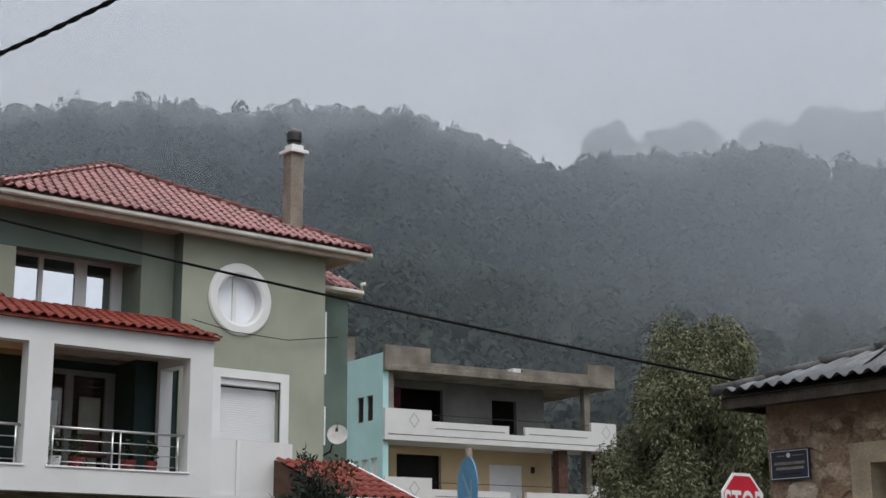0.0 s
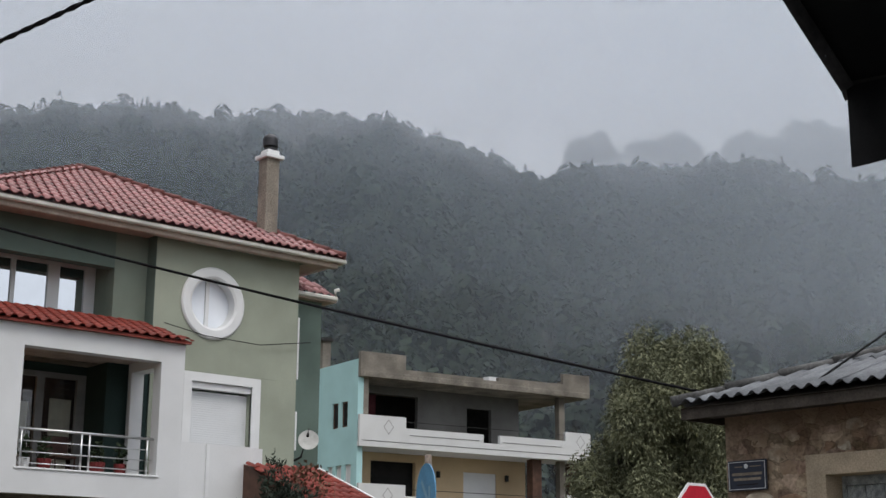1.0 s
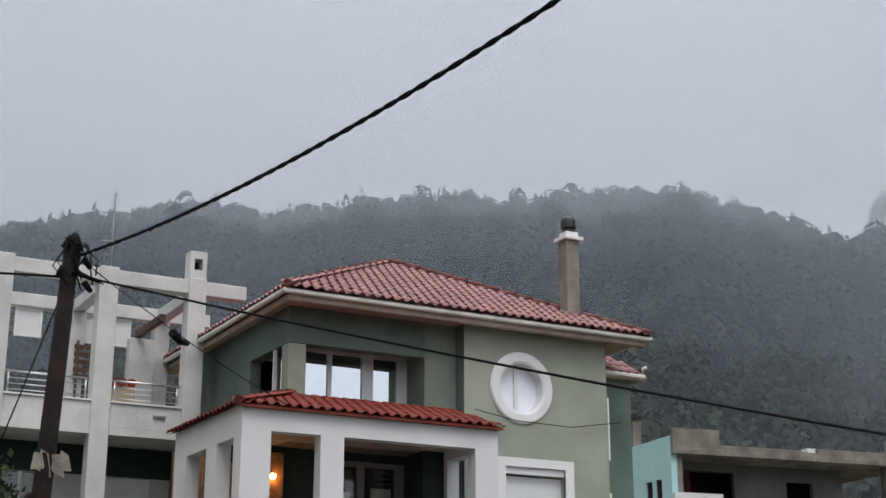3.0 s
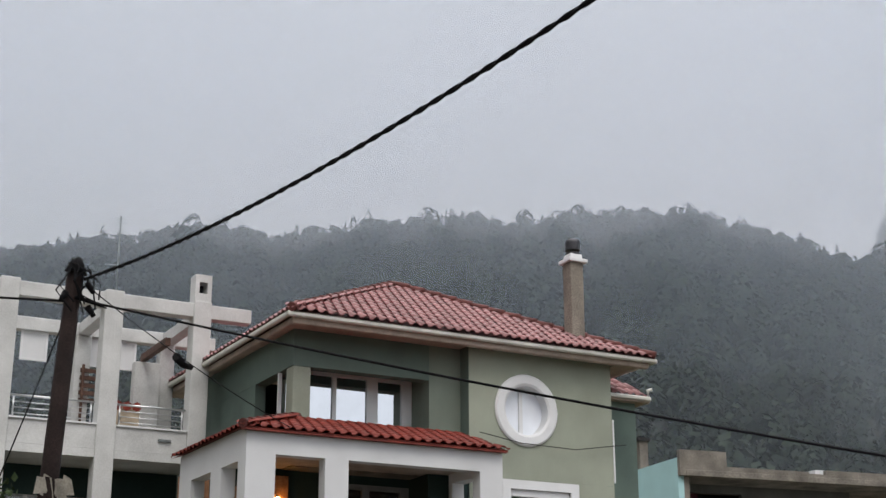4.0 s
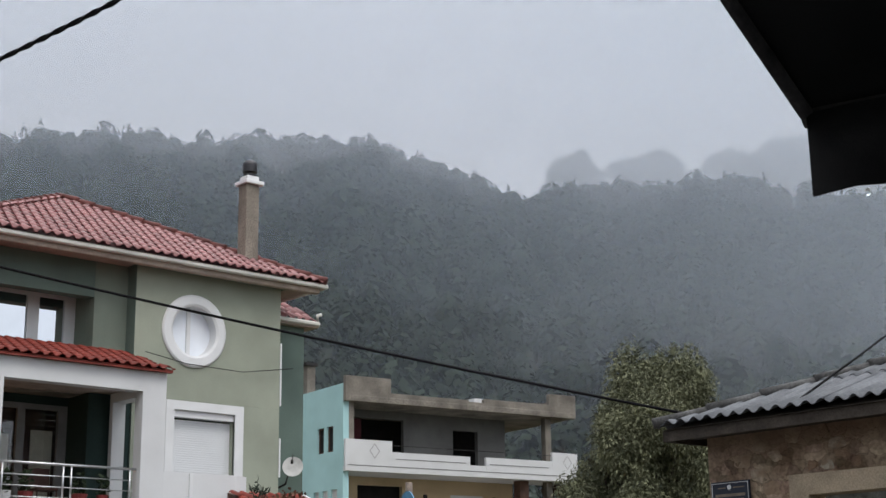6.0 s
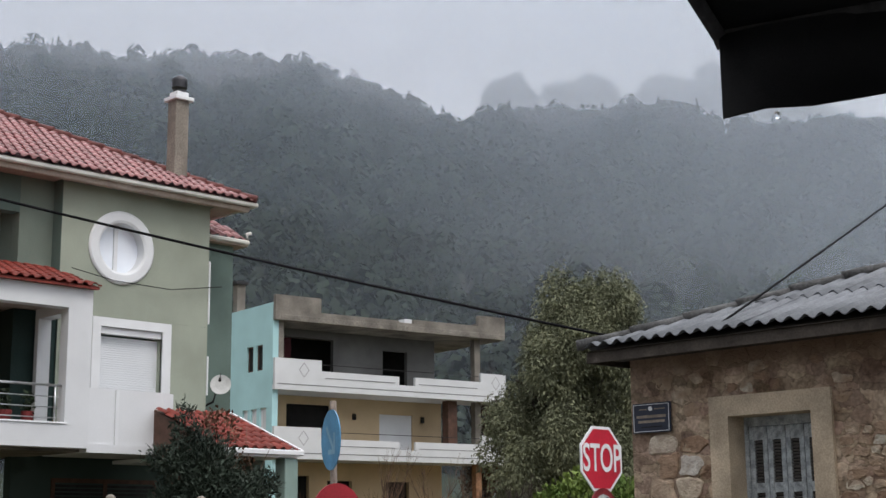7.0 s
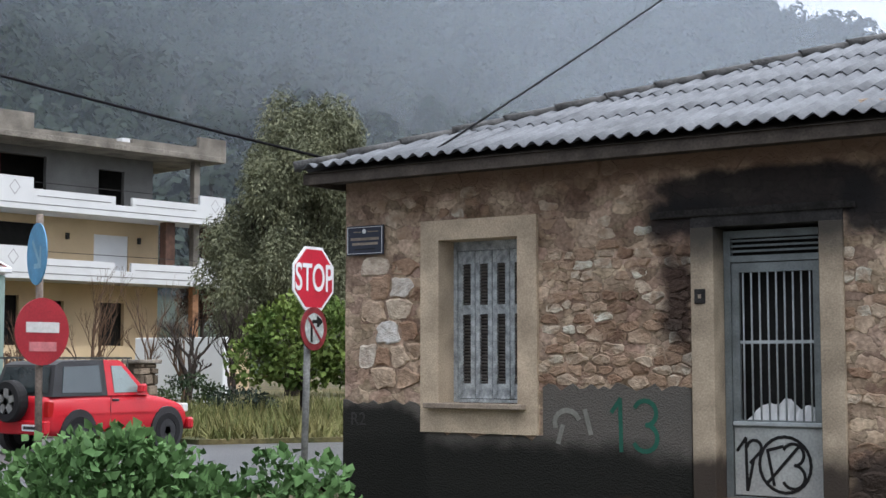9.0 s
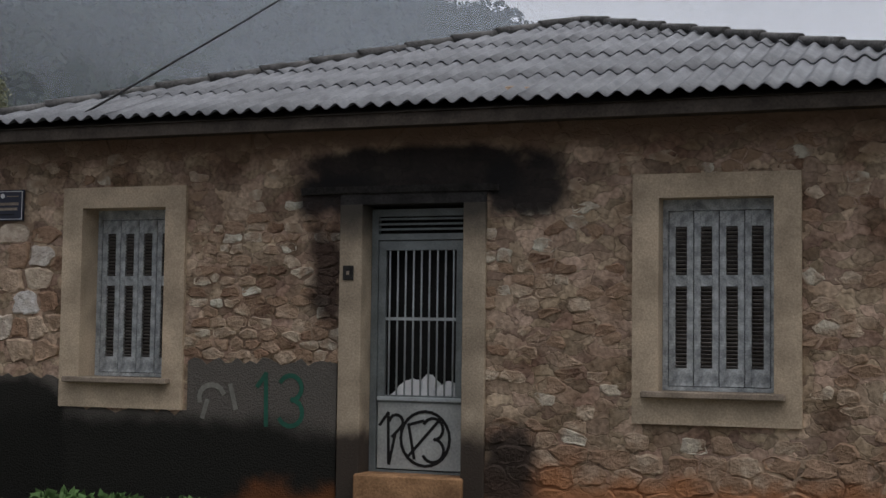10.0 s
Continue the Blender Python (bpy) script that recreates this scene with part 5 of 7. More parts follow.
for y in (1.2, 3.7, 6.17, 8.74, 11.03):
    part("post", box(WX - 0.45, WX, y, y + 0.47, 0.0, 11.56, bevel=0.015), M_whitehouse, wh)
    part("post", box(WX - 3.15, WX - 2.75, y + 0.02, y + 0.42, 7.56, 11.0, bevel=0.015), M_whitehouse, wh)
    part("cross_beam", box(WX - 2.78, WX - 0.453, y + 0.06, y + 0.38, 11.02, 11.32, bevel=0.01), M_whitehouse, wh)
part("beam", box(WX - 0.40, WX - 0.04, 0.5, 12.6, 11.13, 11.50, bevel=0.015), M_whitehouse, wh)
part("beam", box(WX - 3.12, WX - 2.79, 0.5, 12.6, 11.0, 11.35, bevel=0.015), M_whitehouse, wh)
part("flue_head", wall_with_holes("x", WX - 0.03, -0.42, 11.04, 11.48, 11.56, 12.28, [(11.15, 11.37, 11.78, 12.08)]), M_whitehouse, wh, "white box-shaped flue head with an opening")
# black sheet put in as the shade inside the flue head
part("flue_shade_sheet", box(WX - 0.40, WX - 0.38, 11.06, 11.46, 11.6, 12.25), M_dark, wh)
part("terrace_slab", box(WX - 3.2, WX - 0.06, 0.5, 11.45, 7.36, 7.56), M_whitehouse, wh)
part("parapet", box(WX - 0.30, WX - 0.08, 0.5, 11.03, 7.562, 8.15, bevel=0.01), M_whitehouse, wh)
part("coping", box(WX - 0.34, WX - 0.03, 0.5, 11.02, 8.15, 8.19), M_whitetrim, wh)
for y0, y1 in ((1.7, 3.68), (4.2, 6.14), (6.68, 8.7), (9.25, 11.0)):
    railing(wh, WX - 0.2, y0, y1, 8.19, 8.72, 3, (y0 + 0.08, y1 - 0.08))
# window sashes hung under the rear beam, and what stands on the terrace behind the railing
for y0, y1 in ((7.35, 8.05), (9.02, 9.55), (9.62, 10.42)):
    sash = part("window_sash", wall_with_holes("x", -36.90, -0.06, y0, y1, 10.22, 10.998, [(y0 + 0.06, y1 - 0.06, 10.28, 10.93)]), M_whitetrim, wh, "white framed window sash")
    # the sky's reflection is painted: a pale opaque colour for the glass
    part("pane", box(-36.935, -36.925, y0 + 0.06, y1 - 0.06, 10.28, 10.93), M_screen, sash, "window pane with sky reflection put in as pale colour")
part("pier", box(-36.75, -36.45, 10.28, 10.98, 7.562, 10.4, bevel=0.02), M_whitehouse, wh, "stained white pier")
part("cross_beam", box(-36.6, WX - 0.453, 10.45, 10.6, 10.42, 10.62, bevel=0.01), M_brown, wh)
for k in range(5):
    part("louvre", box(-36.72, -36.68, 8.9, 9.66, 9.2 + 0.2 * k, 9.31 + 0.2 * k), M_brown, wh)
part("louvre_post", boxes([(-36.68, -36.62, 8.94, 9.0, 7.56, 10.2), (-36.68, -36.62, 9.56, 9.62, 7.56, 10.2)]), M_brown, wh)
# low cream wall with a row of red tiles as its coping
coped = part("coped_wall", box(-36.4, -35.8, 9.6, 10.3, 7.562, 9.05, bevel=0.03), M_cream, wh, "low cream plastered wall with a tile coping")
for k in range(3):
    part("tile", tube([(-36.5, 9.7 + 0.25 * k, 9.08), (-35.72, 9.7 + 0.25 * k, 9.02)], 0.12, 8), M_tile_red, coped)
# dark strip put on the lower wall as the shade of its recess
part("recess_shade_band", box(WX - 1.9, WX - 1.84, 0.5, 11.4, 6.62, 7.352), M_roomwall, wh, "dark band that stands in for shade under the terrace")
part("wall", wall_with_holes("x", WX - 1.9, -0.25, 0.5, 11.4, 0, 7.35, [(6.9, 8.3, 4.2, 6.6), (9.4, 10.9, 4.2, 6.6)]), M_whitehouse, wh)
gd = part("lower_window", wall_with_holes("x", WX - 1.95, -0.1, 6.9, 8.3, 4.2, 6.7, [(7.0, 7.55, 4.3, 6.6), (7.65, 8.2, 4.3, 6.6)]), M_whitetrim, wh)
pane("pane", (WX - 2.0, WX - 1.99, 7.0, 8.2, 4.3, 6.6), gd)
part("roller_shutter", boxes([(WX - 1.98, WX - 1.95, 9.4, 10.9, 4.2 + 0.06 * i, 4.256 + 0.06 * i) for i in range(40)]), M_shut, wh)["kind"] = "stuff"
part("wall_fitting", box(WX - 0.079, WX - 0.02, 10.3, 10.62, 7.86, 7.92), M_steel, wh)
# roof aerial
aer = thing("roof_aerial", (-36.95, 9.76, 11.35), "thin metal television aerial on a white concrete frame", "aerial")
part("mast", tube([(-36.95, 9.76, 11.35), (-36.95, 9.76, 14.55)], 0.022, 6), M_steel, aer)
for z, w in ((14.55, 0.14), (14.4, 0.18), (14.2, 0.12), (13.2, 0.35)):
    part("element", tube([(-36.95, 9.76 - w, z - 0.1), (-36.95, 9.76 + w, z - 0.05)], 0.012, 5), M_steel, aer)
keep_place(aer)
keep_place(wh)

# ---- the unfinished block of flats ----
M_blue = mat("pale_turquoise_render", (0.40, 0.63, 0.65), 0.8, spread=0.08, scale=0.6, fine=30, bump=0.08)
M_rawconc = mat("raw_concrete", (0.20, 0.182, 0.158), 0.9, spread=0.5, scale=0.9, fine=20, bump=0.3)
M_rawgrey = mat("bare_grey_render", (0.15, 0.15, 0.145), 0.9, spread=0.25, scale=0.7, fine=20, bump=0.2)
M_beige = mat("beige_render", (0.58, 0.45, 0.29), 0.85, spread=0.12, scale=0.8, fine=30, bump=0.1)
M_faint = mat("faint_grey_line", (0.36, 0.36, 0.37), 0.8, spread=0.1, bump=0.0)
flats = thing("apartment_block", (-51.75, 40.0, 0), "three-storey apartment block with white balconies, top floor unfinished", "building")
flats.rotation_euler.z = radians(82)
FL = 13.5


def fp(name, dims, m, parent=flats, label="", bevel=0.0):
    return part(name, box(*dims, bevel=bevel), m, parent, label)


part("side_wall", wall_with_holes("x", 0.0, 0.3, 0.225, 6.4, 0, 12.42, [(1.15, 1.75, 9.35, 10.55), (2.05, 2.65, 9.35, 10.55), (0.75, 1.35, 6.2, 7.6), (1.65, 2.2, 6.2, 7.6), (2.5, 3.0, 6.2, 7.6)]), M_blue, flats, "pale turquoise side wall")
for w0, w1, z0, z1, lit in ((1.15, 1.75, 9.35, 10.55, 0), (2.05, 2.65, 9.35, 10.55, 0), (0.75, 1.35, 6.2, 7.6, 1), (1.65, 2.2, 6.2, 7.6, 1), (2.5, 3.0, 6.2, 7.6, 1)):
    win = part("window", wall_with_holes("x", 0.08, 0.06, w0 - 0.002, w1 + 0.002, z0, z1, [(w0 + 0.07, w1 - 0.07, z0 + 0.07, z1 - 0.07)]), M_whitetrim if lit else M_brown, flats)
    # lit panes are painted pale, the others near-black like a shaded room
    fp("pane", (0.11, 0.12, w0, w1, z0, z1), M_screen if lit else M_dark, win)
fp("back_wall", (0.3, FL, 9.6, 9.9, 0, 12.2), M_rawgrey)
fp("side_wall", (FL - 2.2, FL - 1.9, 3.2, 9.6, 0, 8.3), M_beige)
# roof slab and its parapet
roof_f = fp("roof_slab", (0.302, FL, -0.02, 9.9, 11.58, 11.86), M_rawconc, flats, "raw concrete roof slab", 0.02)
for u0, u1, z in ((0.0, 2.45, 12.76), (2.452, 6.9, 12.08), (6.902, 7.8, 12.0), (7.802, 11.8, 12.2), (11.802, FL, 12.75)):
    fp("parapet", (u0, u1, 0.0, 0.22, 11.86, z), M_rawconc, roof_f)
fp("slab_end", (0.0, 0.30, -0.02, 0.222, 11.58, 11.858), M_rawconc, roof_f)
fp("parapet", (FL - 0.22, FL - 0.002, 0.222, 9.0, 11.86, 12.7), M_rawconc, roof_f)
fp("roof_box", (9.3, 10.4, 3.0, 4.2, 11.87, 12.75), M_white, roof_f)
fp("flue", (0.35, 0.80, 4.4, 4.85, 11.87, 13.9), M_rawconc, roof_f, "", 0.01)
fp("flue_cap", (0.25, 0.90, 4.3, 4.95, 13.9, 14.05), M_soot, roof_f)


def balcony(z, name):
    b = fp(name, (0.302, FL, 0.0, 2.2, z, z + 0.22), M_white, flats, "white stepped balcony front")
    for u0, u1, top in ((0.0, 2.5, 1.45), (2.502, 6.9, 0.95), (6.902, 7.85, 0.55), (7.852, 11.9, 0.97), (11.902, FL, 1.42)):
        fp("parapet", (u0, u1, 0.0, 0.16, z + 0.22, z + top), M_white, b)
        if u1 - u0 > 3:
            fp("groove", (u0 + 0.2, u1 - 0.25, -0.012, 0.002, z + 0.62, z + 0.65), M_rawgrey, b)
    fp("groove", (0.15, FL - 0.1, -0.012, 0.002, z + 0.25, z + 0.28), M_rawgrey, b)
    for uc in (1.55, FL - 0.65):
        lines = [[(uc - 0.26, z + 0.95), (uc, z + 1.28), (uc + 0.26, z + 0.95), (uc, z + 0.62), (uc - 0.26, z + 0.95)]]
        strokes("diamond", lines, 0.04, pose(0, -0.006, 0), M_faint, b, "")
    fp("slab_end", (0.0, 0.30, 0.0, 0.222, z, z + 0.218), M_white, b)
    fp("parapet", (FL - 0.16, FL - 0.002, 0.162, 2.2, z + 0.22, z + 1.40), M_white, b)
    fp("handrail", (2.5, 11.9, 0.06, 0.10, z + 1.25, z + 1.275), M_soot, b)
    return b


balcony(8.38, "balcony")
balcony(5.25, "balcony")
# upper floor: bare walls with open doorways
part("upper_wall", wall_with_holes("y", 2.2, 0.25, 0.3, 10.6, 8.6, 11.578, [(0.7, 4.5, 8.7, 11.2), (7.4, 8.9, 8.7, 10.9)]), M_rawgrey, flats, "unpainted grey upper wall")
# each such sheet is black, as the shade of the room behind its openings
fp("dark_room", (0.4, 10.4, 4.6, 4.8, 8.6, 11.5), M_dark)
fp("pillar", (11.9, 12.25, 0.5, 0.85, 8.6, 11.58), M_rawconc)
fp("pillar", (0.30, 0.62, 0.3, 0.62, 8.6, 11.58), M_rawconc)
fp("red_hanging", (0.75, 2.0, 2.0, 2.1, 9.0, 11.1), mat("dark_red_cloth", (0.07, 0.02, 0.025), 0.9, spread=0.3))
part("middle_wall", wall_with_holes("y", 2.2, 0.25, 0.3, 11.0, 5.4, 8.378, [(1.9, 4.4, 5.5, 8.0), (7.2, 9.2, 5.5, 7.7)]), M_beige, flats, "beige rendered wall behind the balcony")
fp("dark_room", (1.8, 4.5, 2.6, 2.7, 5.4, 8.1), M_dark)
fp("shutter", (7.2, 9.2, 2.28, 2.34, 5.5, 7.7), M_shut, flats, "white closed shutter")
fp("pillar", (10.2, 10.75, 0.5, 1.0, 5.47, 8.38), M_brown)
for u in (5.6, 9.7):
    fp("wall_lamp", (u, u + 0.14, 2.04, 2.19, 7.35, 7.65), M_soot)
part("lower_wall", wall_with_holes("y", 2.2, 0.25, 0.3, 11.0, 0, 5.24, [(1.2, 3.2, 2.3, 4.6), (4.2, 5.6, 2.3, 4.4), (7.6, 9.0, 2.3, 4.4)]), M_beige, flats)
fp("dark_room", (1.0, 10.0, 2.6, 2.7, 0.2, 5.0), M_dark)
fp("terrace_parapet", (0.0, FL, -2.0, -1.8, 0.0, 2.2), M_beige)
fp("pillar", (0.30, 0.62, 0.3, 0.62, 0, 5.25), M_rawconc)
fp("pillar", (11.9, 12.25, 0.5, 0.85, 0, 5.25), M_brickwarm)
fp("pillar", (11.9, 12.25, 0.5, 0.85, 5.47, 8.38), M_rawconc)

# ---- wooden pole with its cables ----
M_polewood = mat("tarred_pole_wood", (0.016, 0.010, 0.009), 0.9, spread=0.45, scale=3, fine=40, bump=0.4)
M_cable = mat("black_cable", (0.006, 0.006, 0.007), 0.7, spread=0.2, bump=0.0, spec=0.08)
PT = Vector((-19.62, 4.55, 7.66))
pole = thing("utility_pole", (-19.75, 4.45, 0), "dark tarred wooden pole carrying black cables", "utility pole")
part("shaft", tube([(-19.86, 4.30, 0), (-19.74, 4.42, 4), PT], 0.155, 14, 0.115), M_polewood, pole)
part("pole_cap", tube([PT + Vector((0, 0, -0.12)), PT + Vector((0.03, 0.03, 0.10))], 0.17, 10, 0.05), M_cable, pole)
for dz, dy, n in ((-0.28, 0.16, 0), (-0.45, -0.14, 1), (-0.62, 0.18, 2)):
    part("insulator", tube([PT + Vector((0.10, dy, dz)), PT + Vector((0.14, dy * 1.5, dz - 0.14))], 0.05, 8, 0.035), M_cable, pole)
part("bracket", tube([PT + Vector((0.1, 0, -0.5)), PT + Vector((0.25, 0.35, -0.62))], 0.03, 6), M_cable, pole)
rr = random.Random(8)
for k in range(9):
    a = PT + Vector((0.1, rr.uniform(-0.15, 0.15), rr.uniform(-0.1, 0.05)))
    b = PT + Vector((0.15, rr.uniform(-0.1, 0.5), rr.uniform(-0.8, -0.5)))
    mid = (a + b) / 2 + Vector((0.1, rr.uniform(-0.25, 0.3), rr.uniform(-0.2, 0.1)))
    part("loop_wire", tube([a, (a + mid) / 2 + Vector((0, 0.05, 0.03)), mid, (b + mid) / 2, b], 0.012, 5), M_cable, pole)
bm = bmesh.new()
for k in range(5):
    y0 = 4.25 + k * 0.09
    pts = [(-19.62, y0, 4.62 + 0.05 * math.sin(k * 2)), (-19.58, y0 + 0.1, 4.60), (-19.60, y0 + 0.16, 4.34 + 0.06 * math.cos(k * 3)), (-19.63, y0 - 0.03, 4.38)]
    bm.faces.new([bm.verts.new(p) for p in pts])
bmesh.ops.solidify(bm, geom=bm.faces[:], thickness=0.02)
part("torn_wrap", bm, mat("torn_pale_plastic", (0.45, 0.42, 0.36), 0.7, spread=0.3, bump=0.2), pole, "torn pale plastic wrapped round the pole")
keep_place(pole)


def cable(name, a, b, sag, radius, label, twist=0.0, count=60):
    """A hanging cable between two points; with twist it is two strands wound round each other."""
    a, b = Vector(a), Vector(b)
    e = thing(name, a, label, "cable", "overhead cables")
    side = (b - a).cross(Vector((0, 0, 1))).normalized()
    n = int((b - a).length / 0.12) if twist else count
    for s_ in ((0, 1) if twist else (0,)):
        pts = []
        for i in range(n + 1):
            t = i / n
            p = a.lerp(b, t) - Vector((0, 0, 4 * sag * t * (1 - t)))
            if twist:
                w_ = t * (b - a).length / twist * 2 * math.pi + s_ * math.pi
                p += side * math.cos(w_) * radius * 0.75 + Vector((0, 0, math.sin(w_) * radius * 0.75))
            pts.append(p)
        part("strand", tube(pts, radius, 6), M_cable, e)
    keep_place(e)
    return e


cable("street_cable", PT + Vector((0.05, 0.1, -0.22)), (14.0, 8.0, 11.6), 2.10, 0.0165, "thick twisted black cable over the street", 0.55)
cable("house_cable", PT + Vector((0.2, 0.25, -0.58)), (-10.44, 13.0, 3.92), 0.10, 0.018, "black service cable from pole to stone house")
cable("street_cable", PT + Vector((0.0, -0.1, -0.55)), (-24.0, -14.0, 8.0), 0.3, 0.018, "black cable running along the street")
cable("thin_cable", PT + Vector((0.1, 0.2, -0.35)), (-31.0, 14.3, 7.3), 0.25, 0.009, "thin cable from pole to green house")
cable("thin_cable", (-8.42, 12.25, 3.72), (-9.21, 22.7, 8.67), 0.04, 0.013, "thin cable from the stone house eave upward")
cable("thin_cable", PT + Vector((0.0, -0.1, -0.8)), (-27.0, 4.0, 2.0), 0.1, 0.012, "slack stay wire beside the pole")
part("cable_joint", tube([(-22.5, 7.0, 7.2), (-22.7, 7.2, 7.12), (-22.9, 7.4, 7.14)], 0.075, 8, 0.05), M_cable, pole).matrix_parent_inverse = Matrix.Translation(pole.location).inverted()

# ---- black awning close overhead, on the wall behind ----
M_awning = mat("black_awning_cloth", (0.012, 0.012, 0.013), 0.6, spread=0.3, scale=3, fine=200, bump=0.1)
aw = thing("awning", (-1.9, 2.95, 2.6), "black cloth awning dripping with rain", "awning")
A0, A1 = Vector((-1.89, 2.93, 2.825)), Vector((4.5, 4.85, 2.835))
up_a = Vector((-0.0, -3.75, 2.9))
bm = bmesh.new()
n = 30
top_v = [[bm.verts.new(A0.lerp(A1, i / n) + up_a * (j / 6) - Vector((0, 0, 0.06 * math.sin(math.pi * j / 6)))) for j in range(7)] for i in range(n + 1)]
for i in range(n):
    for j in range(6):
        bm.faces.new((top_v[i][j], top_v[i + 1][j], top_v[i + 1][j + 1], top_v[i][j + 1])).smooth = True
bmesh.ops.solidify(bm, geom=bm.faces[:], thickness=0.008)
part("cloth", bm, M_awning, aw)
bm = bmesh.new()
vals = []
for i in range(61):
    p = A0.lerp(A1, i / 60)
    wob = 0.012 * math.sin(i * 1.3) + 0.008 * math.sin(i * 0.5)
    vals.append([bm.verts.new(p + Vector((wob * 0.3, -0.02 - wob, dz))) for dz in (0.0, -0.09, -0.215 + 0.006 * math.sin(i * 2.1))])
for a, b in zip(vals, vals[1:]):
    for j in range(2):
        bm.faces.new((a[j], b[j], b[j + 1], a[j + 1])).smooth = True
bmesh.ops.solidify(bm, geom=bm.faces[:], thickness=0.01)
part("valance", bm, M_awning, aw)
part("front_bar", tube([A0 + Vector((-0.02, 0, 0.0)), A1], 0.028, 8), M_soot, aw)
part("side_bar", tube([A0 + Vector((0, -0.02, 0.0)), A0 + up_a], 0.02, 6), M_soot, aw)
for t in (0.02, 0.06, 0.1, 0.13, 0.2, 0.26):
    p = A0.lerp(A1, t) + Vector((0, -0.02, -0.225))
    bm = bmesh.new()
    bmesh.ops.create_icosphere(bm, subdivisions=2, radius=0.008, matrix=Matrix.Translation(p) @ Matrix.Diagonal((1, 1, 1.5, 1)))
    part("water_drop", bm, M_glass, aw)
keep_place(aw)
wall_behind = part("wall_behind", box(-2.6, 9.0, -1.3, -0.86, 0.0, 6.4), M_white)
tagged(wall_behind, "plain rendered street wall behind the awning", "wall", kind="structure")

# ---- roads and verge ----
def flat(name, pts, z, thick, material, label, cat):
    bm = bmesh.new()
    vs = [bm.verts.new((x, y, z)) for x, y in pts]
    bm.faces.new(vs)
    bmesh.ops.recalc_face_normals(bm, faces=bm.faces)
    if bm.faces[:][0].normal.z < 0:
        bmesh.ops.reverse_faces(bm, faces=bm.faces)
    r = bmesh.ops.extrude_face_region(bm, geom=bm.faces[:])
    bmesh.ops.translate(bm, verts=[v for v in r["geom"] if isinstance(v, bmesh.types.BMVert)], vec=(0, 0, thick))
    bmesh.ops.recalc_face_normals(bm, faces=bm.faces)
    return tagged(part(name, bm, material), label, cat, kind="structure")


flat("road_1", [(-22.8, -30), (-11.4, -30), (-11.4, 60), (-22.8, 60)], -0.01, 0.02, M_asphalt, "wet grey asphalt road past the stone house", "road")
flat("road_2", [(-11.4, -0.5), (30, -0.5), (30, 9.0), (-11.4, 9.0)], -0.012, 0.02, M_asphalt, "wet asphalt side street", "road")
M_verge = mat("rough_grass_verge", (0.085, 0.10, 0.04), 0.95, spread=0.5, scale=0.9, fine=14, bump=0.8, second=(0.17, 0.14, 0.07))
flat("verge", [(-22.9, 20.3), (-18.7, 19.5), (-16.9, 22.0), (-15.4, 25.5), (-14.5, 60), (-48, 60), (-48, 24), (-23, 22.4)], 0.0, 0.10, M_verge, "overgrown grass verge beside the road", "verge")
M_mud = mat("muddy_weedy_soil", (0.075, 0.052, 0.035), 0.85, spread=0.5, scale=1.5, fine=25, bump=0.8, second=(0.09, 0.085, 0.04))
mud_v = [(x, y, z + 0.02 * math.sin(x * 2.1 + y)) for y, z in ((9.0, 0.01), (10.2, -0.03), (11.4, -0.10), (12.74, -0.17)) for x in np.linspace(-11.2, 2.0, 34)]
mud_f = [(r * 34 + i, r * 34 + i + 1, (r + 1) * 34 + i + 1, (r + 1) * 34 + i) for r in range(3) for i in range(33)]
tagged(raw_mesh("pavement", mud_v, mud_f, [M_mud], True), "muddy weedy strip before the stone house", "pavement", kind="structure")



# ---- plants ----
def leaf_mat(name, color, second):
    m = mat(name, color, 0.75, spread=0.35, spec=0.25, scale=1.2, fine=9, bump=0.0, second=second, random_tint=0.22, island=True)
    b = m.node_tree.nodes["Principled BSDF"]
    b.inputs["Subsurface Weight"].default_value = 0.0
    return m


def leaves(name, centres, count, size, seed, material, parent, droop=0.0, shell=0.5, label="", long=1.0):
    """Many small folded leaves in and round a set of ellipsoid clumps (x, y, z, rx, ry, rz)."""
    rng = np.random.default_rng(seed)
    c = np.array(centres, float)
    vol = c[:, 3] * c[:, 4] * c[:, 5]
    k = rng.choice(len(c), count, p=vol / vol.sum())
    d = rng.normal(size=(count, 3))
    d /= np.linalg.norm(d, axis=1, keepdims=True)
    rad = (shell + (1 - shell) * rng.random(count) ** 0.6) * rng.uniform(0.82, 1.12, count)
    p = c[k, :3] + d * c[k, 3:] * rad[:, None]
    p[:, 2] = np.maximum(p[:, 2], min(0.05, c[:, 2].min() - 0.03))
    out = d * 0.7 + rng.normal(size=(count, 3)) * 0.6 + [0, 0, 0.35 - droop]
    out /= np.linalg.norm(out, axis=1, keepdims=True)
    side = np.cross(out, rng.normal(size=(count, 3)))
    side /= np.linalg.norm(side, axis=1, keepdims=True)
    nrm = np.cross(out, side)
    s = size * rng.uniform(0.6, 1.3, count)[:, None]
    tip, base = p + out * s * long, p - out * s * 0.7 * long
    l_, r_ = p + side * s * 0.62 + nrm * s * 0.22, p - side * s * 0.62 + nrm * s * 0.22
    v = np.stack([base, r_, tip, l_, ], 1).reshape(-1, 3)
    q = np.arange(count)[:, None] * 4
    f = np.concatenate([q + [0, 1, 2], q + [0, 2, 3]], 0)
    o = raw_mesh(name, v, f, [material])
    o.parent = parent
    if label:
        o["label"] = label
    return o


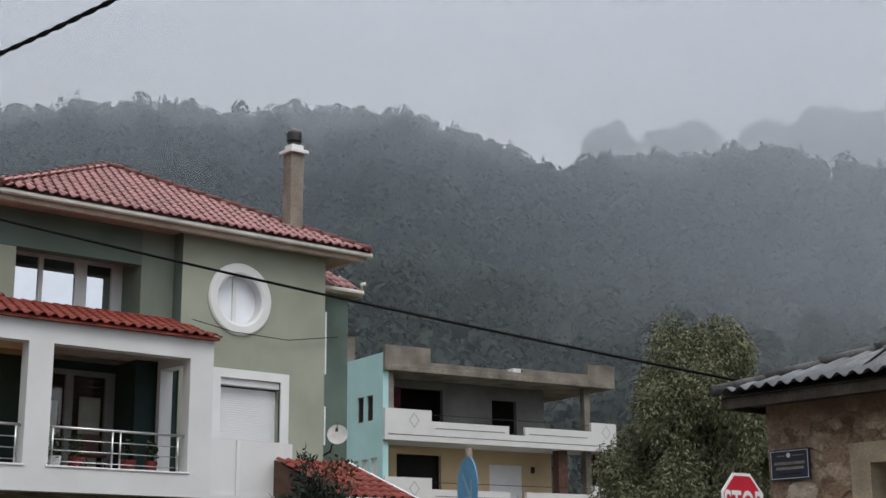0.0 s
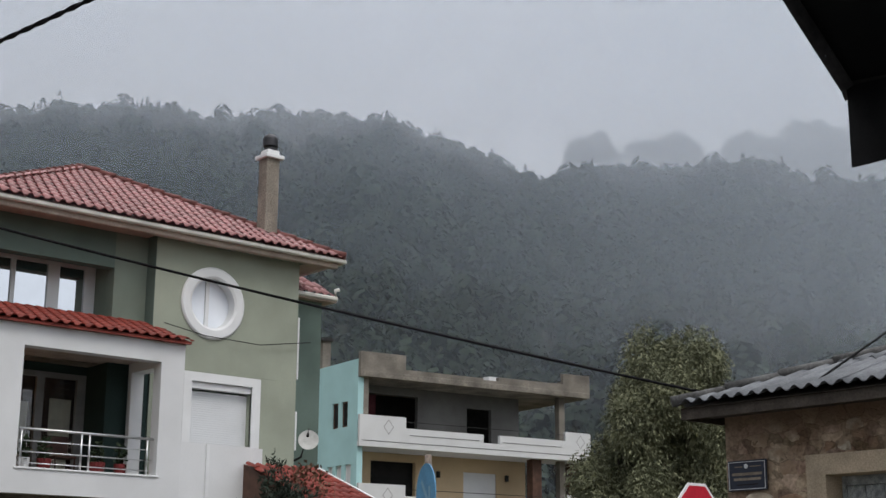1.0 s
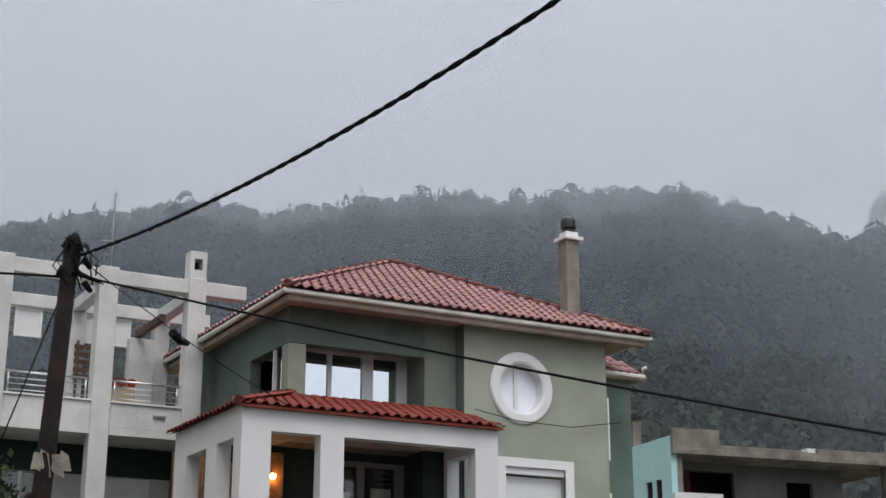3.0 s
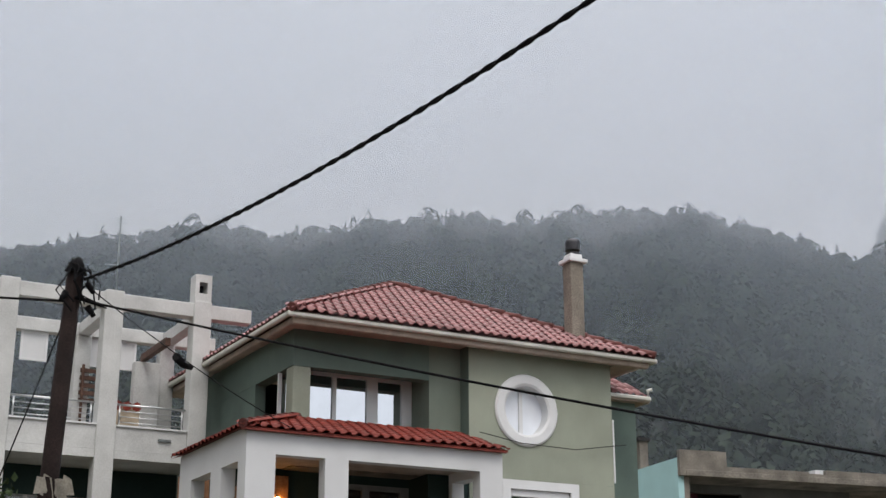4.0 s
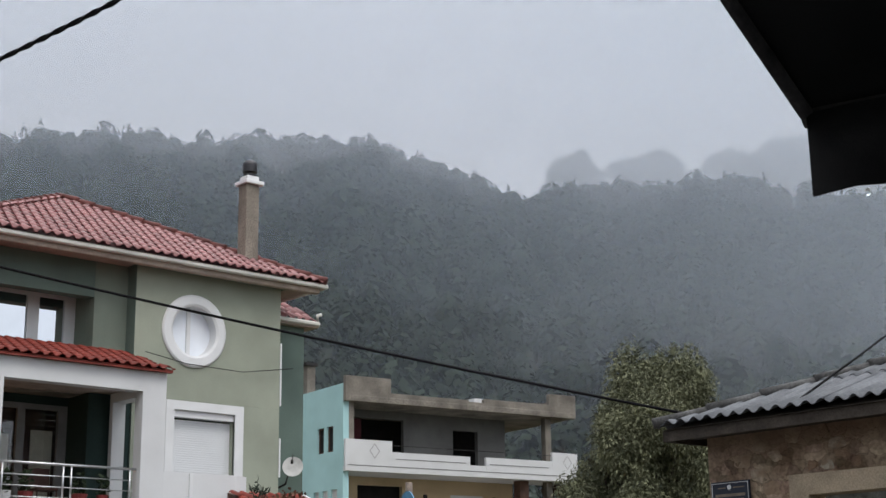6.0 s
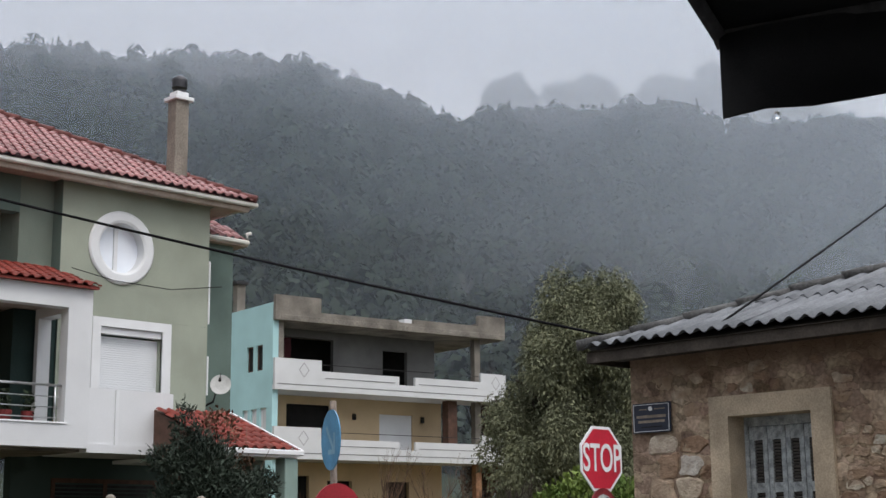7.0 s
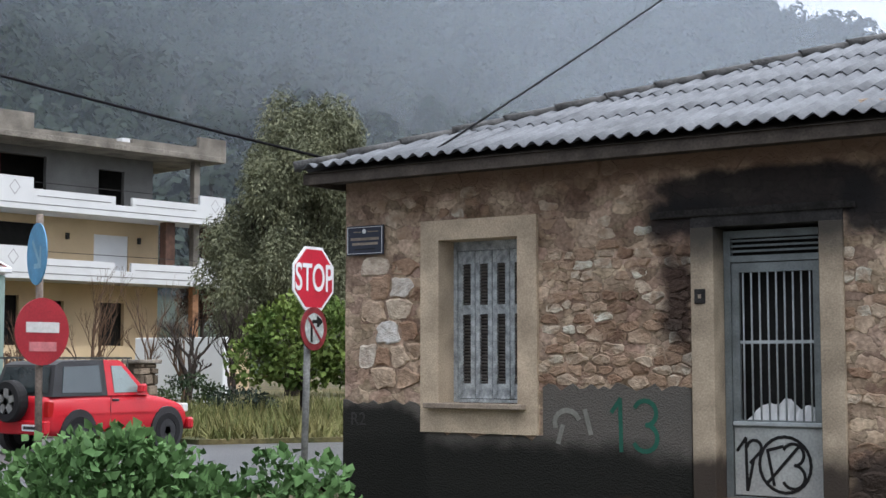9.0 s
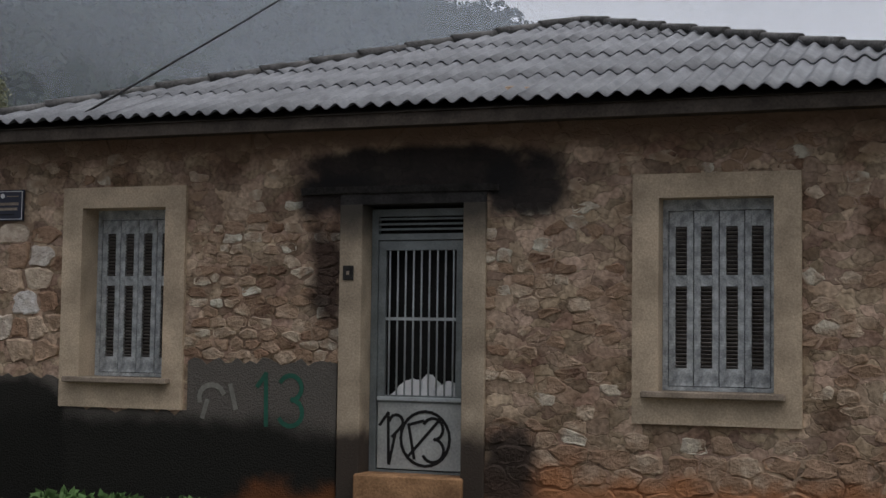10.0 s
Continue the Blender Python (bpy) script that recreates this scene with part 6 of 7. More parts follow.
def branches(name, base, height, spread, seed, material, parent, levels=4, radius=0.12, lean=0.0):
    """A tapered trunk that forks again and again into limbs and twigs."""
    rr = random.Random(seed)
    bm = bmesh.new()

    def grow_(p, d, length, r, lev):
        q = p + d * length * 0.5 + Vector((rr.uniform(-1, 1), rr.uniform(-1, 1), 0)) * length * 0.08
        e = p + d * length
        add_tube(bm, [p, q, e], r, 7 if lev > 1 else 4, r * 0.62, caps=False)
        if lev == 0:
            return
        for _ in range(rr.choice((2, 3, 3)) if lev < levels else 4):
            nd = (d + Vector((rr.uniform(-1, 1), rr.uniform(-1, 1), rr.uniform(-0.25, 0.6))) * spread).normalized()
            grow_(e if rr.random() < 0.7 else q, nd, length * rr.uniform(0.55, 0.85), r * 0.58, lev - 1)

    grow_(Vector(base), Vector((lean, lean * 0.5, 1)).normalized(), height, radius, levels)
    return part(name, bm, material, parent)


M_bark = mat("dark_wet_bark", (0.045, 0.035, 0.03), 0.9, spread=0.4, scale=4, fine=30, bump=0.5)
M_twig = mat("brown_twigs", (0.12, 0.075, 0.05), 0.9, spread=0.3, scale=4, fine=30, bump=0.2)
M_lf_mallow = leaf_mat("mallow_leaf", (0.06, 0.14, 0.04), (0.115, 0.215, 0.075))
M_lf_lemon = leaf_mat("citrus_leaf", (0.075, 0.135, 0.025), (0.17, 0.23, 0.055))
M_lf_willow = leaf_mat("grey_green_leaf", (0.10, 0.112, 0.066), (0.172, 0.18, 0.108))
M_lf_dark = leaf_mat("dark_conifer_leaf", (0.016, 0.027, 0.019), (0.035, 0.05, 0.035))
M_lf_hedge = leaf_mat("ivy_leaf", (0.02, 0.04, 0.016), (0.05, 0.075, 0.03))
M_lf_dry = leaf_mat("dry_red_leaf", (0.07, 0.035, 0.022), (0.14, 0.075, 0.045))
M_lf_grass = leaf_mat("verge_grass", (0.11, 0.15, 0.04), (0.22, 0.20, 0.085))

# leafy mallow bush round the sign post
bush = thing("bush", (-9.2, 8.6, 0), "lush green mallow bush round a sign post", "bush")
branches("stem", (-9.2, 8.6, 0), 0.35, 0.7, 4, M_twig, bush, 3, 0.02)
leaves("foliage", [(-9.2, 8.6, 0.45, 0.75, 0.75, 0.55), (-8.85, 8.9, 0.40, 0.6, 0.6, 0.45), (-9.5, 8.2, 0.40, 0.55, 0.55, 0.5), (-9.1, 8.65, 0.72, 0.4, 0.4, 0.32), (-8.6, 9.15, 0.3, 0.45, 0.45, 0.38)], 3800, 0.062, 2, M_lf_mallow, bush, shell=0.55)
keep_place(bush)
for bx, by, h, s, n in ((-8.25, 9.65, 0.55, 5, 260), (-7.95, 9.95, 0.50, 6, 220), (-9.9, 7.9, 0.30, 7, 300), (-7.9, 12.3, 0.10, 9, 150), (-7.2, 12.45, 0.08, 19, 140), (-8.6, 12.4, 0.09, 23, 150)):
    gz_ = float(hill(bx, by)) + 0.02 if by > 12 else 0.0
    sh = thing("weed", (bx, by, gz_), "young green weed with broad leaves by the roadside", "weed", "roadside weeds")
    branches("stem", (bx, by, gz_), h * 0.45, 0.5, s, M_twig, sh, 2, 0.012)
    leaves("foliage", [(bx, by, gz_ + h, 0.30, 0.30, h * 0.55), (bx + 0.15, by - 0.1, gz_ + h * 0.7, 0.25, 0.25, h * 0.5)], n, 0.065, s, M_lf_mallow, sh)
    keep_place(sh)
# citrus tree behind the signs
ct = thing("citrus_tree", (-20.5, 24.6, 0.1), "round bright green citrus tree on the verge", "tree")
branches("trunk", (-20.5, 24.6, 0.1), 0.75, 0.55, 12, M_bark, ct, 3, 0.10)
leaves("crown", [(-20.75, 24.4, 2.2, 1.0, 1.0, 0.75), (-20.0, 25.0, 2.1, 0.95, 0.95, 0.85), (-20.4, 24.7, 2.75, 0.7, 0.7, 0.5), (-21.3, 23.9, 1.55, 0.65, 0.65, 0.6), (-19.6, 25.4, 1.5, 0.8, 0.8, 0.6), (-20.5, 24.6, 1.4, 0.95, 0.95, 0.5)], 5200, 0.085, 3, M_lf_lemon, ct, shell=0.6)
keep_place(ct)
# large grey-green tree behind the flats
bt = thing("large_tree", (-39, 46, 0), "tall drooping grey-green tree", "tree")
branches("trunk", (-39, 46, 0), 3.2, 0.4, 21, M_bark, bt, 4, 0.4)
rr = random.Random(77)
cl = []
# hanging clumps over the whole crown: wide and heavy below, narrower and rounded on top
for k in range(120):
    t = (k + 0.5) / 120
    z = 2.2 + 9.5 * t
    wide = 4.7 * (1 - 0.55 * t ** 1.5) * min(1.0, 0.75 + t)
    a, q_ = rr.uniform(0, 6.283), math.sqrt(rr.random())
    if z > 9.6:
        wide *= max(0.25, 1.35 - 0.13 * (z - 6.5))
    cl.append((-38.4 + wide * q_ * math.cos(a), 46.4 + wide * q_ * math.sin(a), z, rr.uniform(0.7, 1.2), rr.uniform(0.7, 1.2), rr.uniform(0.9, 1.6)))
leaves("crown", cl, 120000, 0.055, 5, M_lf_willow, bt, droop=1.3, shell=0.3, long=2.2)
keep_place(bt)
for x, y, h, s in ((-46.0, 62.0, 11.5, 31), (-37.0, 60.0, 9.5, 33), (-60.5, 66.0, 9.5, 35)):
    t2 = thing("broadleaf_tree", (x, y, 0), "pale green broadleaf tree behind the houses", "tree", "background trees")
    branches("trunk", (x, y, 0), h * 0.3, 0.4, s, M_bark, t2, 3, 0.3)
    rr = random.Random(s)
    leaves("crown", [(x + rr.uniform(-2, 2), y + rr.uniform(-2, 2), h * rr.uniform(0.4, 0.82), 2.0, 2.0, 1.7) for _ in range(8)], 12000, 0.09, s, M_lf_willow, t2, shell=0.5, long=1.4)
    keep_place(t2)
dt = thing("withered_tree", (-51.6, 53.6, 0), "reddish withered tree at the end of the balconies", "tree")
branches("trunk", (-51.6, 53.6, 0), 3.4, 0.28, 45, M_bark, dt, 4, 0.16)
leaves("crown", [(-51.6, 53.6, 8.6, 0.9, 0.9, 1.3), (-51.3, 54.0, 6.6, 1.0, 1.0, 1.3), (-51.9, 53.4, 4.6, 1.1, 1.1, 1.3)], 5200, 0.06, 46, M_lf_dry, dt, shell=0.25, long=1.5)
keep_place(dt)
# dark conifer at the green house
cf = thing("conifer_shrub", (-23.7, 16.6, 0), "dark ragged conifer shrub behind the fence", "shrub")
branches("trunk", (-23.7, 16.6, 0), 1.3, 0.5, 41, M_bark, cf, 4, 0.09)
leaves("crown", [(-23.7, 16.6, 2.9, 0.75, 0.85, 0.9), (-23.6, 17.0, 2.2, 0.95, 1.0, 0.8), (-23.8, 16.2, 2.0, 0.8, 0.9, 0.8), (-23.9, 16.3, 3.8, 0.30, 0.30, 0.6), (-23.6, 17.6, 1.6, 0.8, 0.8, 0.8), (-23.6, 17.8, 2.7, 0.6, 0.6, 0.4), (-23.8, 15.8, 3.2, 0.4, 0.5, 0.3), (-23.6, 17.0, 1.0, 0.8, 1.2, 0.7)], 26000, 0.034, 6, M_lf_dark, cf, shell=0.3, long=2.6)
keep_place(cf)
rh = thing("dry_shrub", (-24.2, 18.2, 0), "brown withered climber at the entrance roof", "shrub")
leaves("foliage", [(-25.0, 17.9, 3.9, 0.5, 0.5, 0.5), (-24.8, 18.0, 3.3, 0.5, 0.6, 0.4)], 700, 0.06, 61, M_lf_dry, rh)
branches("stem", (-24.2, 18.2, 0), 1.6, 0.3, 62, M_twig, rh, 2, 0.03)
keep_place(rh)
hd = thing("hedge", (-23.5, 12.6, 0), "dense dark ivy hedge along the fence", "hedge")
leaves("foliage", [(-23.5, y, 0.75, 0.5, 0.55, 0.85) for y in (9.6, 10.4, 11.2, 12.0, 12.8, 13.5)], 5000, 0.06, 7, M_lf_hedge, hd, shell=0.6)
branches("stem", (-23.5, 12.6, 0), 0.4, 0.8, 71, M_twig, hd, 3, 0.03)
keep_place(hd)
ft = thing("street_tree", (-24.5, 4.0, 0), "leafy green street tree beside the white house", "tree")
branches("trunk", (-24.5, 4.0, 0), 2.0, 0.45, 81, M_bark, ft, 3, 0.13)
leaves("crown", [(-24.5, 4.0, 4.6, 1.1, 1.1, 1.0), (-24.7, 3.2, 5.2, 0.9, 0.9, 0.8), (-24.4, 4.6, 4.0, 0.8, 0.8, 0.8)], 3500, 0.08, 8, M_lf_hedge, ft, shell=0.5)
keep_place(ft)
# bare trees
for x, y, h, sp, s, m, r in ((-28.0, 28.7, 0.95, 0.65, 51, M_bark, 0.14), (-29.9, 26.8, 1.15, 0.36, 52, M_twig, 0.06), (-31.0, 28.0, 1.25, 0.40, 53, M_twig, 0.06), (-27.2, 29.6, 1.05, 0.6, 54, M_bark, 0.10), (-32.3, 26.4, 1.15, 0.4, 55, M_twig, 0.05), (-29.0, 29.4, 1.2, 0.5, 56, M_twig, 0.07), (-30.4, 29.5, 1.2, 0.45, 57, M_twig, 0.06)):
    b_ = thing("bare_tree", (x, y, 0.1), "leafless garden tree with fine brown twigs", "tree", "bare trees")
    branches("trunk", (x, y, 0.05), h, sp, s, m, b_, 5, r)
    keep_place(b_)
for k, (x, y, h, m, s) in enumerate(((-26.9, 27.6, 1.1, M_lf_hedge, 91), (-24.6, 27.0, 0.8, M_lf_dark, 92), (-29.0, 25.6, 1.3, M_lf_dry, 93), (-31.5, 25.2, 1.7, M_lf_dry, 94), (-28.2, 26.6, 0.9, M_lf_hedge, 95))):
    s_ob = thing("garden_shrub", (x, y, 0.1), "low untrimmed garden shrub" if m is not M_lf_dry else "brown withered garden shrub", "shrub", "garden shrubs")
    leaves("foliage", [(x, y, h * 0.55, 0.9, 0.9, h * 0.6), (x + 0.5, y + 0.4, h * 0.4, 0.6, 0.6, h * 0.5)], 1400, 0.06, s, m, s_ob)
    keep_place(s_ob)
# long grass of the verge
rng2 = np.random.default_rng(17)
n = 22000
gx = rng2.uniform(-27, -15.2, n)
gy = rng2.uniform(19.8, 33, n)
ok = (gx < -18.5 + (gy - 19.6) * 0.62) & ~((gx < -21.5) & (gy < 22.5))
gx, gy = gx[ok], gy[ok]
n = len(gx)
hgt = rng2.uniform(0.12, 0.5, n) * np.where(rng2.random(n) < 0.2, 1.5, 1.0)
a = rng2.uniform(0, 6.28, n)
w_ = rng2.uniform(0.015, 0.035, n)
ln = rng2.normal(size=(n, 2)) * 0.18
b0 = np.stack([gx, gy, np.full(n, 0.08)], -1)
v = np.stack([b0 + np.stack([np.cos(a) * w_, np.sin(a) * w_, 0 * a], -1), b0 - np.stack([np.cos(a) * w_, np.sin(a) * w_, 0 * a], -1), b0 + np.stack([ln[:, 0], ln[:, 1], hgt], -1)], 1)
tagged(raw_mesh("verge_grass", v.reshape(-1, 3), np.arange(3 * n).reshape(-1, 3), [M_lf_grass]), "long wet green and straw-coloured grass", "grass", kind="stuff")

# white low wall behind the garden
gwall = tagged(part("garden_wall", box(-34.6, -30.7, 32.9, 33.2, 0, 2.3, bevel=0.02), M_white), "low white garden wall behind bare trees", "wall")
# ---- fence of the green house ----
fence = thing("fence", (-23.0, 18.5, 0), "low stone fence with an iron railing on top", "fence")
M_fstone = mat("fence_stone", (0.225, 0.18, 0.135), 0.9, spread=0.35, scale=6, fine=40, bump=0.6, random_tint=0.5)
M_iron = mat("dark_iron", (0.05, 0.055, 0.055), 0.6, spread=0.3, bump=0.1)
M_gategreen = mat("dull_green_gate_paint", (0.10, 0.15, 0.12), 0.5, spread=0.25, scale=6, bump=0.05)
fw = part("base_wall", box(-23.2, -22.82, 16.5, 21.85, 0, 0.78, bevel=0.01), mat("fence_mortar", (0.11, 0.095, 0.08), 0.95, spread=0.3, bump=0.5), fence)
part("coping", box(-23.25, -22.78, 16.5, 21.85, 0.78, 0.86, bevel=0.01), M_concrete, fence)
part("top_rail", box(-23.04, -23.0, 16.5, 21.85, 1.60, 1.64), M_iron, fence)
for i in range(36):
    y = 16.6 + i * 0.147
    part("baluster", tube([(-23.02, y, 0.86), (-23.02, y, 1.60)], 0.013, 6), M_iron, fence)


def brick_block(parent, x0, x1, y0, y1, z0, z1, seed, stone):
    """Squared stones in courses, standing proud of their core."""
    rr = random.Random(seed)
    z = z0
    me = bpy.data.meshes.new("stone_block")
    bm = bmesh.new()
    add_box(bm, -0.5, 0.5, -0.5, 0.5, -0.5, 0.5, bevel=0.09)
    bm.to_mesh(me)
    bm.free()
    me.materials.append(stone)
    while z < z1 - 0.05:
        h = min(rr.uniform(0.10, 0.24), z1 - z)
        y = y0
        while y < y1 - 0.04:
            w = min(rr.uniform(0.12, 0.42), y1 - y)
            o = new("stone", me)
            o.parent = parent
            o.matrix_basis = pose((x0 + x1) / 2 + rr.uniform(-0.01, 0.03), y + w / 2, z + h / 2, rr.uniform(-5, 5), rr.uniform(-3, 3), rr.uniform(-3, 3)) @ Matrix.Diagonal((x1 - x0, w - rr.uniform(0.02, 0.06), h - rr.uniform(0.02, 0.05), 1))
            y += w
        z += h


brick_block(fw, -22.95, -22.79, 16.5, 21.85, 0.02, 0.77, 3, M_fstone)
keep_place(fence)
for y0, y1 in ((13.80, 14.46), (15.76, 16.46), (21.88, 22.44)):
    gp = thing("gate_pillar", (-23.0, (y0 + y1) / 2, 0), "stone gate pillar with a ball finial", "pillar", "gate pillars")
    top = 2.0 if y0 < 20 else 1.5
    core = part("core", box(-23.25, -22.85, y0 + 0.03, y1 - 0.03, 0, top), M_fstone, gp)
    brick_block(core, -23.0, -22.78, y0, y1, 0.0, top, int(y0 * 10), M_fstone)
    part("cap", box(-23.32, -22.72, y0 - 0.06, y1 + 0.06, top, top + 0.09, bevel=0.02), M_concrete, gp)
    if y0 < 20:
        bm = bmesh.new()
        ym = (y0 + y1) / 2
        bmesh.ops.create_uvsphere(bm, u_segments=14, v_segments=10, radius=0.11, matrix=Matrix.Translation((-23.0, ym, top + 0.34)) @ Matrix.Diagonal((1, 1, 1.15, 1)))
        bmesh.ops.create_cone(bm, cap_ends=True, segments=12, radius1=0.09, radius2=0.05, depth=0.18, matrix=Matrix.Translation((-23.0, ym, top + 0.17)))
        part("finial", bm, M_concrete, gp)
    keep_place(gp)
gate = thing("garden_gate", (-23.0, 15.1, 0), "green iron garden gate with a white scrolled crest", "gate")
part("frame", wall_with_holes("x", -23.0, -0.04, 14.50, 15.72, 0.15, 1.98, [(14.56, 15.08, 0.25, 1.90), (15.14, 15.66, 0.25, 1.90)]), M_gategreen, gate)
for i in range(12):
    y = 14.60 + i * 0.094
    part("bar", tube([(-23.02, y, 0.25), (-23.02, y, 1.92)], 0.010, 6), M_gategreen, gate)
part("panel", box(-23.03, -23.0, 14.52, 15.70, 0.2, 0.75), M_whitetrim, gate)
for yc, s in ((14.85, 1), (15.37, -1)):
    pts = [(-23.0, yc + s * (0.16 - 0.011 * k) * math.cos(k * 0.42), 2.10 + (0.15 - 0.010 * k) * math.sin(k * 0.42)) for k in range(14)]
    part("scroll", tube(pts, 0.018, 6), M_whitetrim, gate)
    part("scroll", tube([(-23.0, yc - s * 0.33, 1.99), (-23.0, yc - s * 0.15, 2.02), (-23.0, yc + s * 0.16, 2.10)], 0.018, 6), M_whitetrim, gate)
part("crest", tube([(-23.0, 15.0, 2.0), (-23.0, 15.02, 2.22), (-23.0, 15.11, 2.34), (-23.0, 15.20, 2.22), (-23.0, 15.22, 2.0)], 0.022, 6), M_whitetrim, gate)
part("post_box", box(-22.97, -22.88, 14.55, 14.86, 1.22, 1.62, bevel=0.015), M_whitetrim, gate, "white letter box")
keep_place(gate)
fpots = tagged(part("flower_box", box(-22.98, -22.80, 17.0, 17.4, 0.865, 1.07, bevel=0.01), M_whitetrim), "white plastic flower box on the fence wall", "flower box")
yf = thing("yellow_flowers", (-22.9, 16.9, 0.86), "yellow flowering plants on the fence wall", "flowers")
leaves("foliage", [(-22.9, 16.75, 0.98, 0.12, 0.25, 0.12), (-22.9, 17.55, 0.98, 0.12, 0.25, 0.12)], 320, 0.035, 99, leaf_mat("yellow_blossom", (0.30, 0.20, 0.03), (0.45, 0.33, 0.06)), yf)
keep_place(yf)


# ---- red car ----
def car():
    M_red = mat("red_car_paint", (0.46, 0.016, 0.026), 0.25, spread=0.08, scale=1, bump=0.0)
    M_blk = mat("black_rubber", (0.014, 0.014, 0.015), 0.7, spread=0.2, bump=0.1)
    M_trim = mat("black_plastic", (0.02, 0.02, 0.022), 0.5, spread=0.2, bump=0.05)
    M_cglass = mat("dark_car_glass", (0.03, 0.045, 0.05), 0.05, spread=0.1, bump=0.0, spec=1.0)
    M_alloy = mat("alloy_rim", (0.5, 0.5, 0.51), 0.35, metal=0.9, spread=0.1, bump=0.0)
    M_lampred = mat("red_lamp_glass", (0.35, 0.01, 0.01), 0.15, spread=0.1, bump=0.0)
    M_lampclear = mat("clear_lamp_glass", (0.6, 0.62, 0.6), 0.12, spread=0.1, bump=0.0)
    W = 0.80
    root = thing("car", (-19.25, 15.80, 0), "red three-door off-road car parked by the fence", "car")
    root.rotation_euler.z = radians(90)
    root.scale = (0.93, 1.0, 0.97)

    # lofted lower body: length, bottom, belt height, half width
    stations = [(0.0, 0.46, 0.88, 0.66), (0.03, 0.38, 0.97, 0.74), (0.14, 0.34, 1.01, 0.79), (0.7, 0.33, 1.03, 0.805), (1.4, 0.32, 1.03, 0.805), (2.1, 0.32, 1.02, 0.80), (2.42, 0.32, 1.0, 0.795), (2.85, 0.33, 0.94, 0.79), (3.2, 0.34, 0.86, 0.765), (3.42, 0.36, 0.78, 0.71), (3.54, 0.40, 0.68, 0.62), (3.58, 0.46, 0.60, 0.54)]
    bm = bmesh.new()
    rings = []
    for x, z0, z1, w in stations:
        h = z1 - z0
        half = [(w * 0.90, z0), (w * 0.97, z0 + h * 0.16), (w, z0 + h * 0.42), (w * 0.985, z0 + h * 0.60), (w * 0.965, z0 + h * 0.80), (w * 0.92, z0 + h * 0.94), (w * 0.82, z1), (w * 0.42, z1 + 0.022)]
        rings.append([bm.verts.new((x, y, z)) for y, z in half] + [bm.verts.new((x, -y, z)) for y, z in half[::-1]])
    for a, b in zip(rings, rings[1:]):
        for k in range(len(a)):
            bm.faces.new((a[k], a[(k + 1) % len(a)], b[(k + 1) % len(a)], b[k])).smooth = True
    bm.faces.new(rings[0])
    bm.faces.new(rings[-1][::-1])
    bmesh.ops.recalc_face_normals(bm, faces=bm.faces)
    body = part("body", bm, M_red, root)
    for x in (0.66, 2.84):
        for s_ in (-1, 1):
            bm = bmesh.new()
            bmesh.ops.create_cone(bm, cap_ends=True, segments=28, radius1=0.41, radius2=0.41, depth=0.16, matrix=pose(x, s_ * 0.733, 0.37, 90))
            part("wheel_arch", bm, M_trim, root)
    for y0 in (-0.812, 0.80):
        part("crease", box(0.3, 3.2, y0, y0 + 0.012, 0.685, 0.70), M_red, root)

    def cab(outline, w0, w1, z0, z1, name, m, parent, label=""):
        bm = bmesh.new()
        add_prism(bm, outline, 2.0, pose(0, -1.0, 0))
        for v in bm.verts:
            t = (v.co.z - z0) / (z1 - z0)
            v.co.y *= w0 + (w1 - w0) * t
        bmesh.ops.recalc_face_normals(bm, faces=bm.faces)
        return part(name, bm, m, parent, label)

    cab([(0.08, 1.0), (0.24, 1.54), (0.40, 1.60), (1.36, 1.63), (1.36, 1.0)], 0.76, 0.63, 1.0, 1.63, "rear_top", M_trim, root, "black removable rear top")
    cab([(1.362, 1.0), (1.362, 1.63), (1.72, 1.62), (1.82, 1.585), (2.40, 1.0)], 0.765, 0.63, 1.0, 1.63, "cabin", M_red, root)
    cab([(0.30, 1.06), (0.40, 1.50), (1.22, 1.53), (1.22, 1.06)], 0.772, 0.652, 1.0, 1.63, "rear_side_window", M_cglass, root)
    # pale opaque colour stands in for the brightness seen through the door window
    cab([(1.52, 1.05), (1.52, 1.52), (1.76, 1.52), (2.22, 1.05)], 0.775, 0.652, 1.0, 1.63, "door_window", mat("bright_view_door_glass", (0.20, 0.25, 0.25), 0.08, spread=0.15, bump=0.0, spec=0.8), root)
    bm = bmesh.new()
    bm.faces.new([bm.verts.new(p) for p in ((2.36, -0.66, 1.06), (2.36, 0.66, 1.06), (1.86, 0.58, 1.565), (1.86, -0.58, 1.565))])
    bmesh.ops.solidify(bm, geom=bm.faces[:], thickness=-0.012)
    part("windscreen", bm, M_cglass, root)
    bm = bmesh.new()
    bm.faces.new([bm.verts.new(p) for p in ((0.075, -0.64, 1.06), (0.075, 0.64, 1.06), (0.205, 0.56, 1.50), (0.205, -0.56, 1.50))])
    bmesh.ops.solidify(bm, geom=bm.faces[:], thickness=0.012)
    part("rear_window", bm, M_cglass, root)
    part("bumper", box(-0.07, 0.06, -0.76, 0.76, 0.36, 0.60, bevel=0.03), M_red, root)
    part("bumper", box(3.50, 3.64, -0.74, 0.74, 0.34, 0.56, bevel=0.04), M_red, root)
    part("number_plate", box(-0.085, -0.07, -0.62, -0.20, 0.42, 0.53), M_whitetrim, root)
    part("plate_bar", box(-0.089, -0.0855, -0.58, -0.24, 0.45, 0.50), M_trim, root)
    for s in (-1, 1):
        part("tail_lamp", box(-0.012, 0.12, s * 0.70 - 0.06, s * 0.70 + 0.055, 0.66, 0.92, bevel=0.01), M_lampred, root)
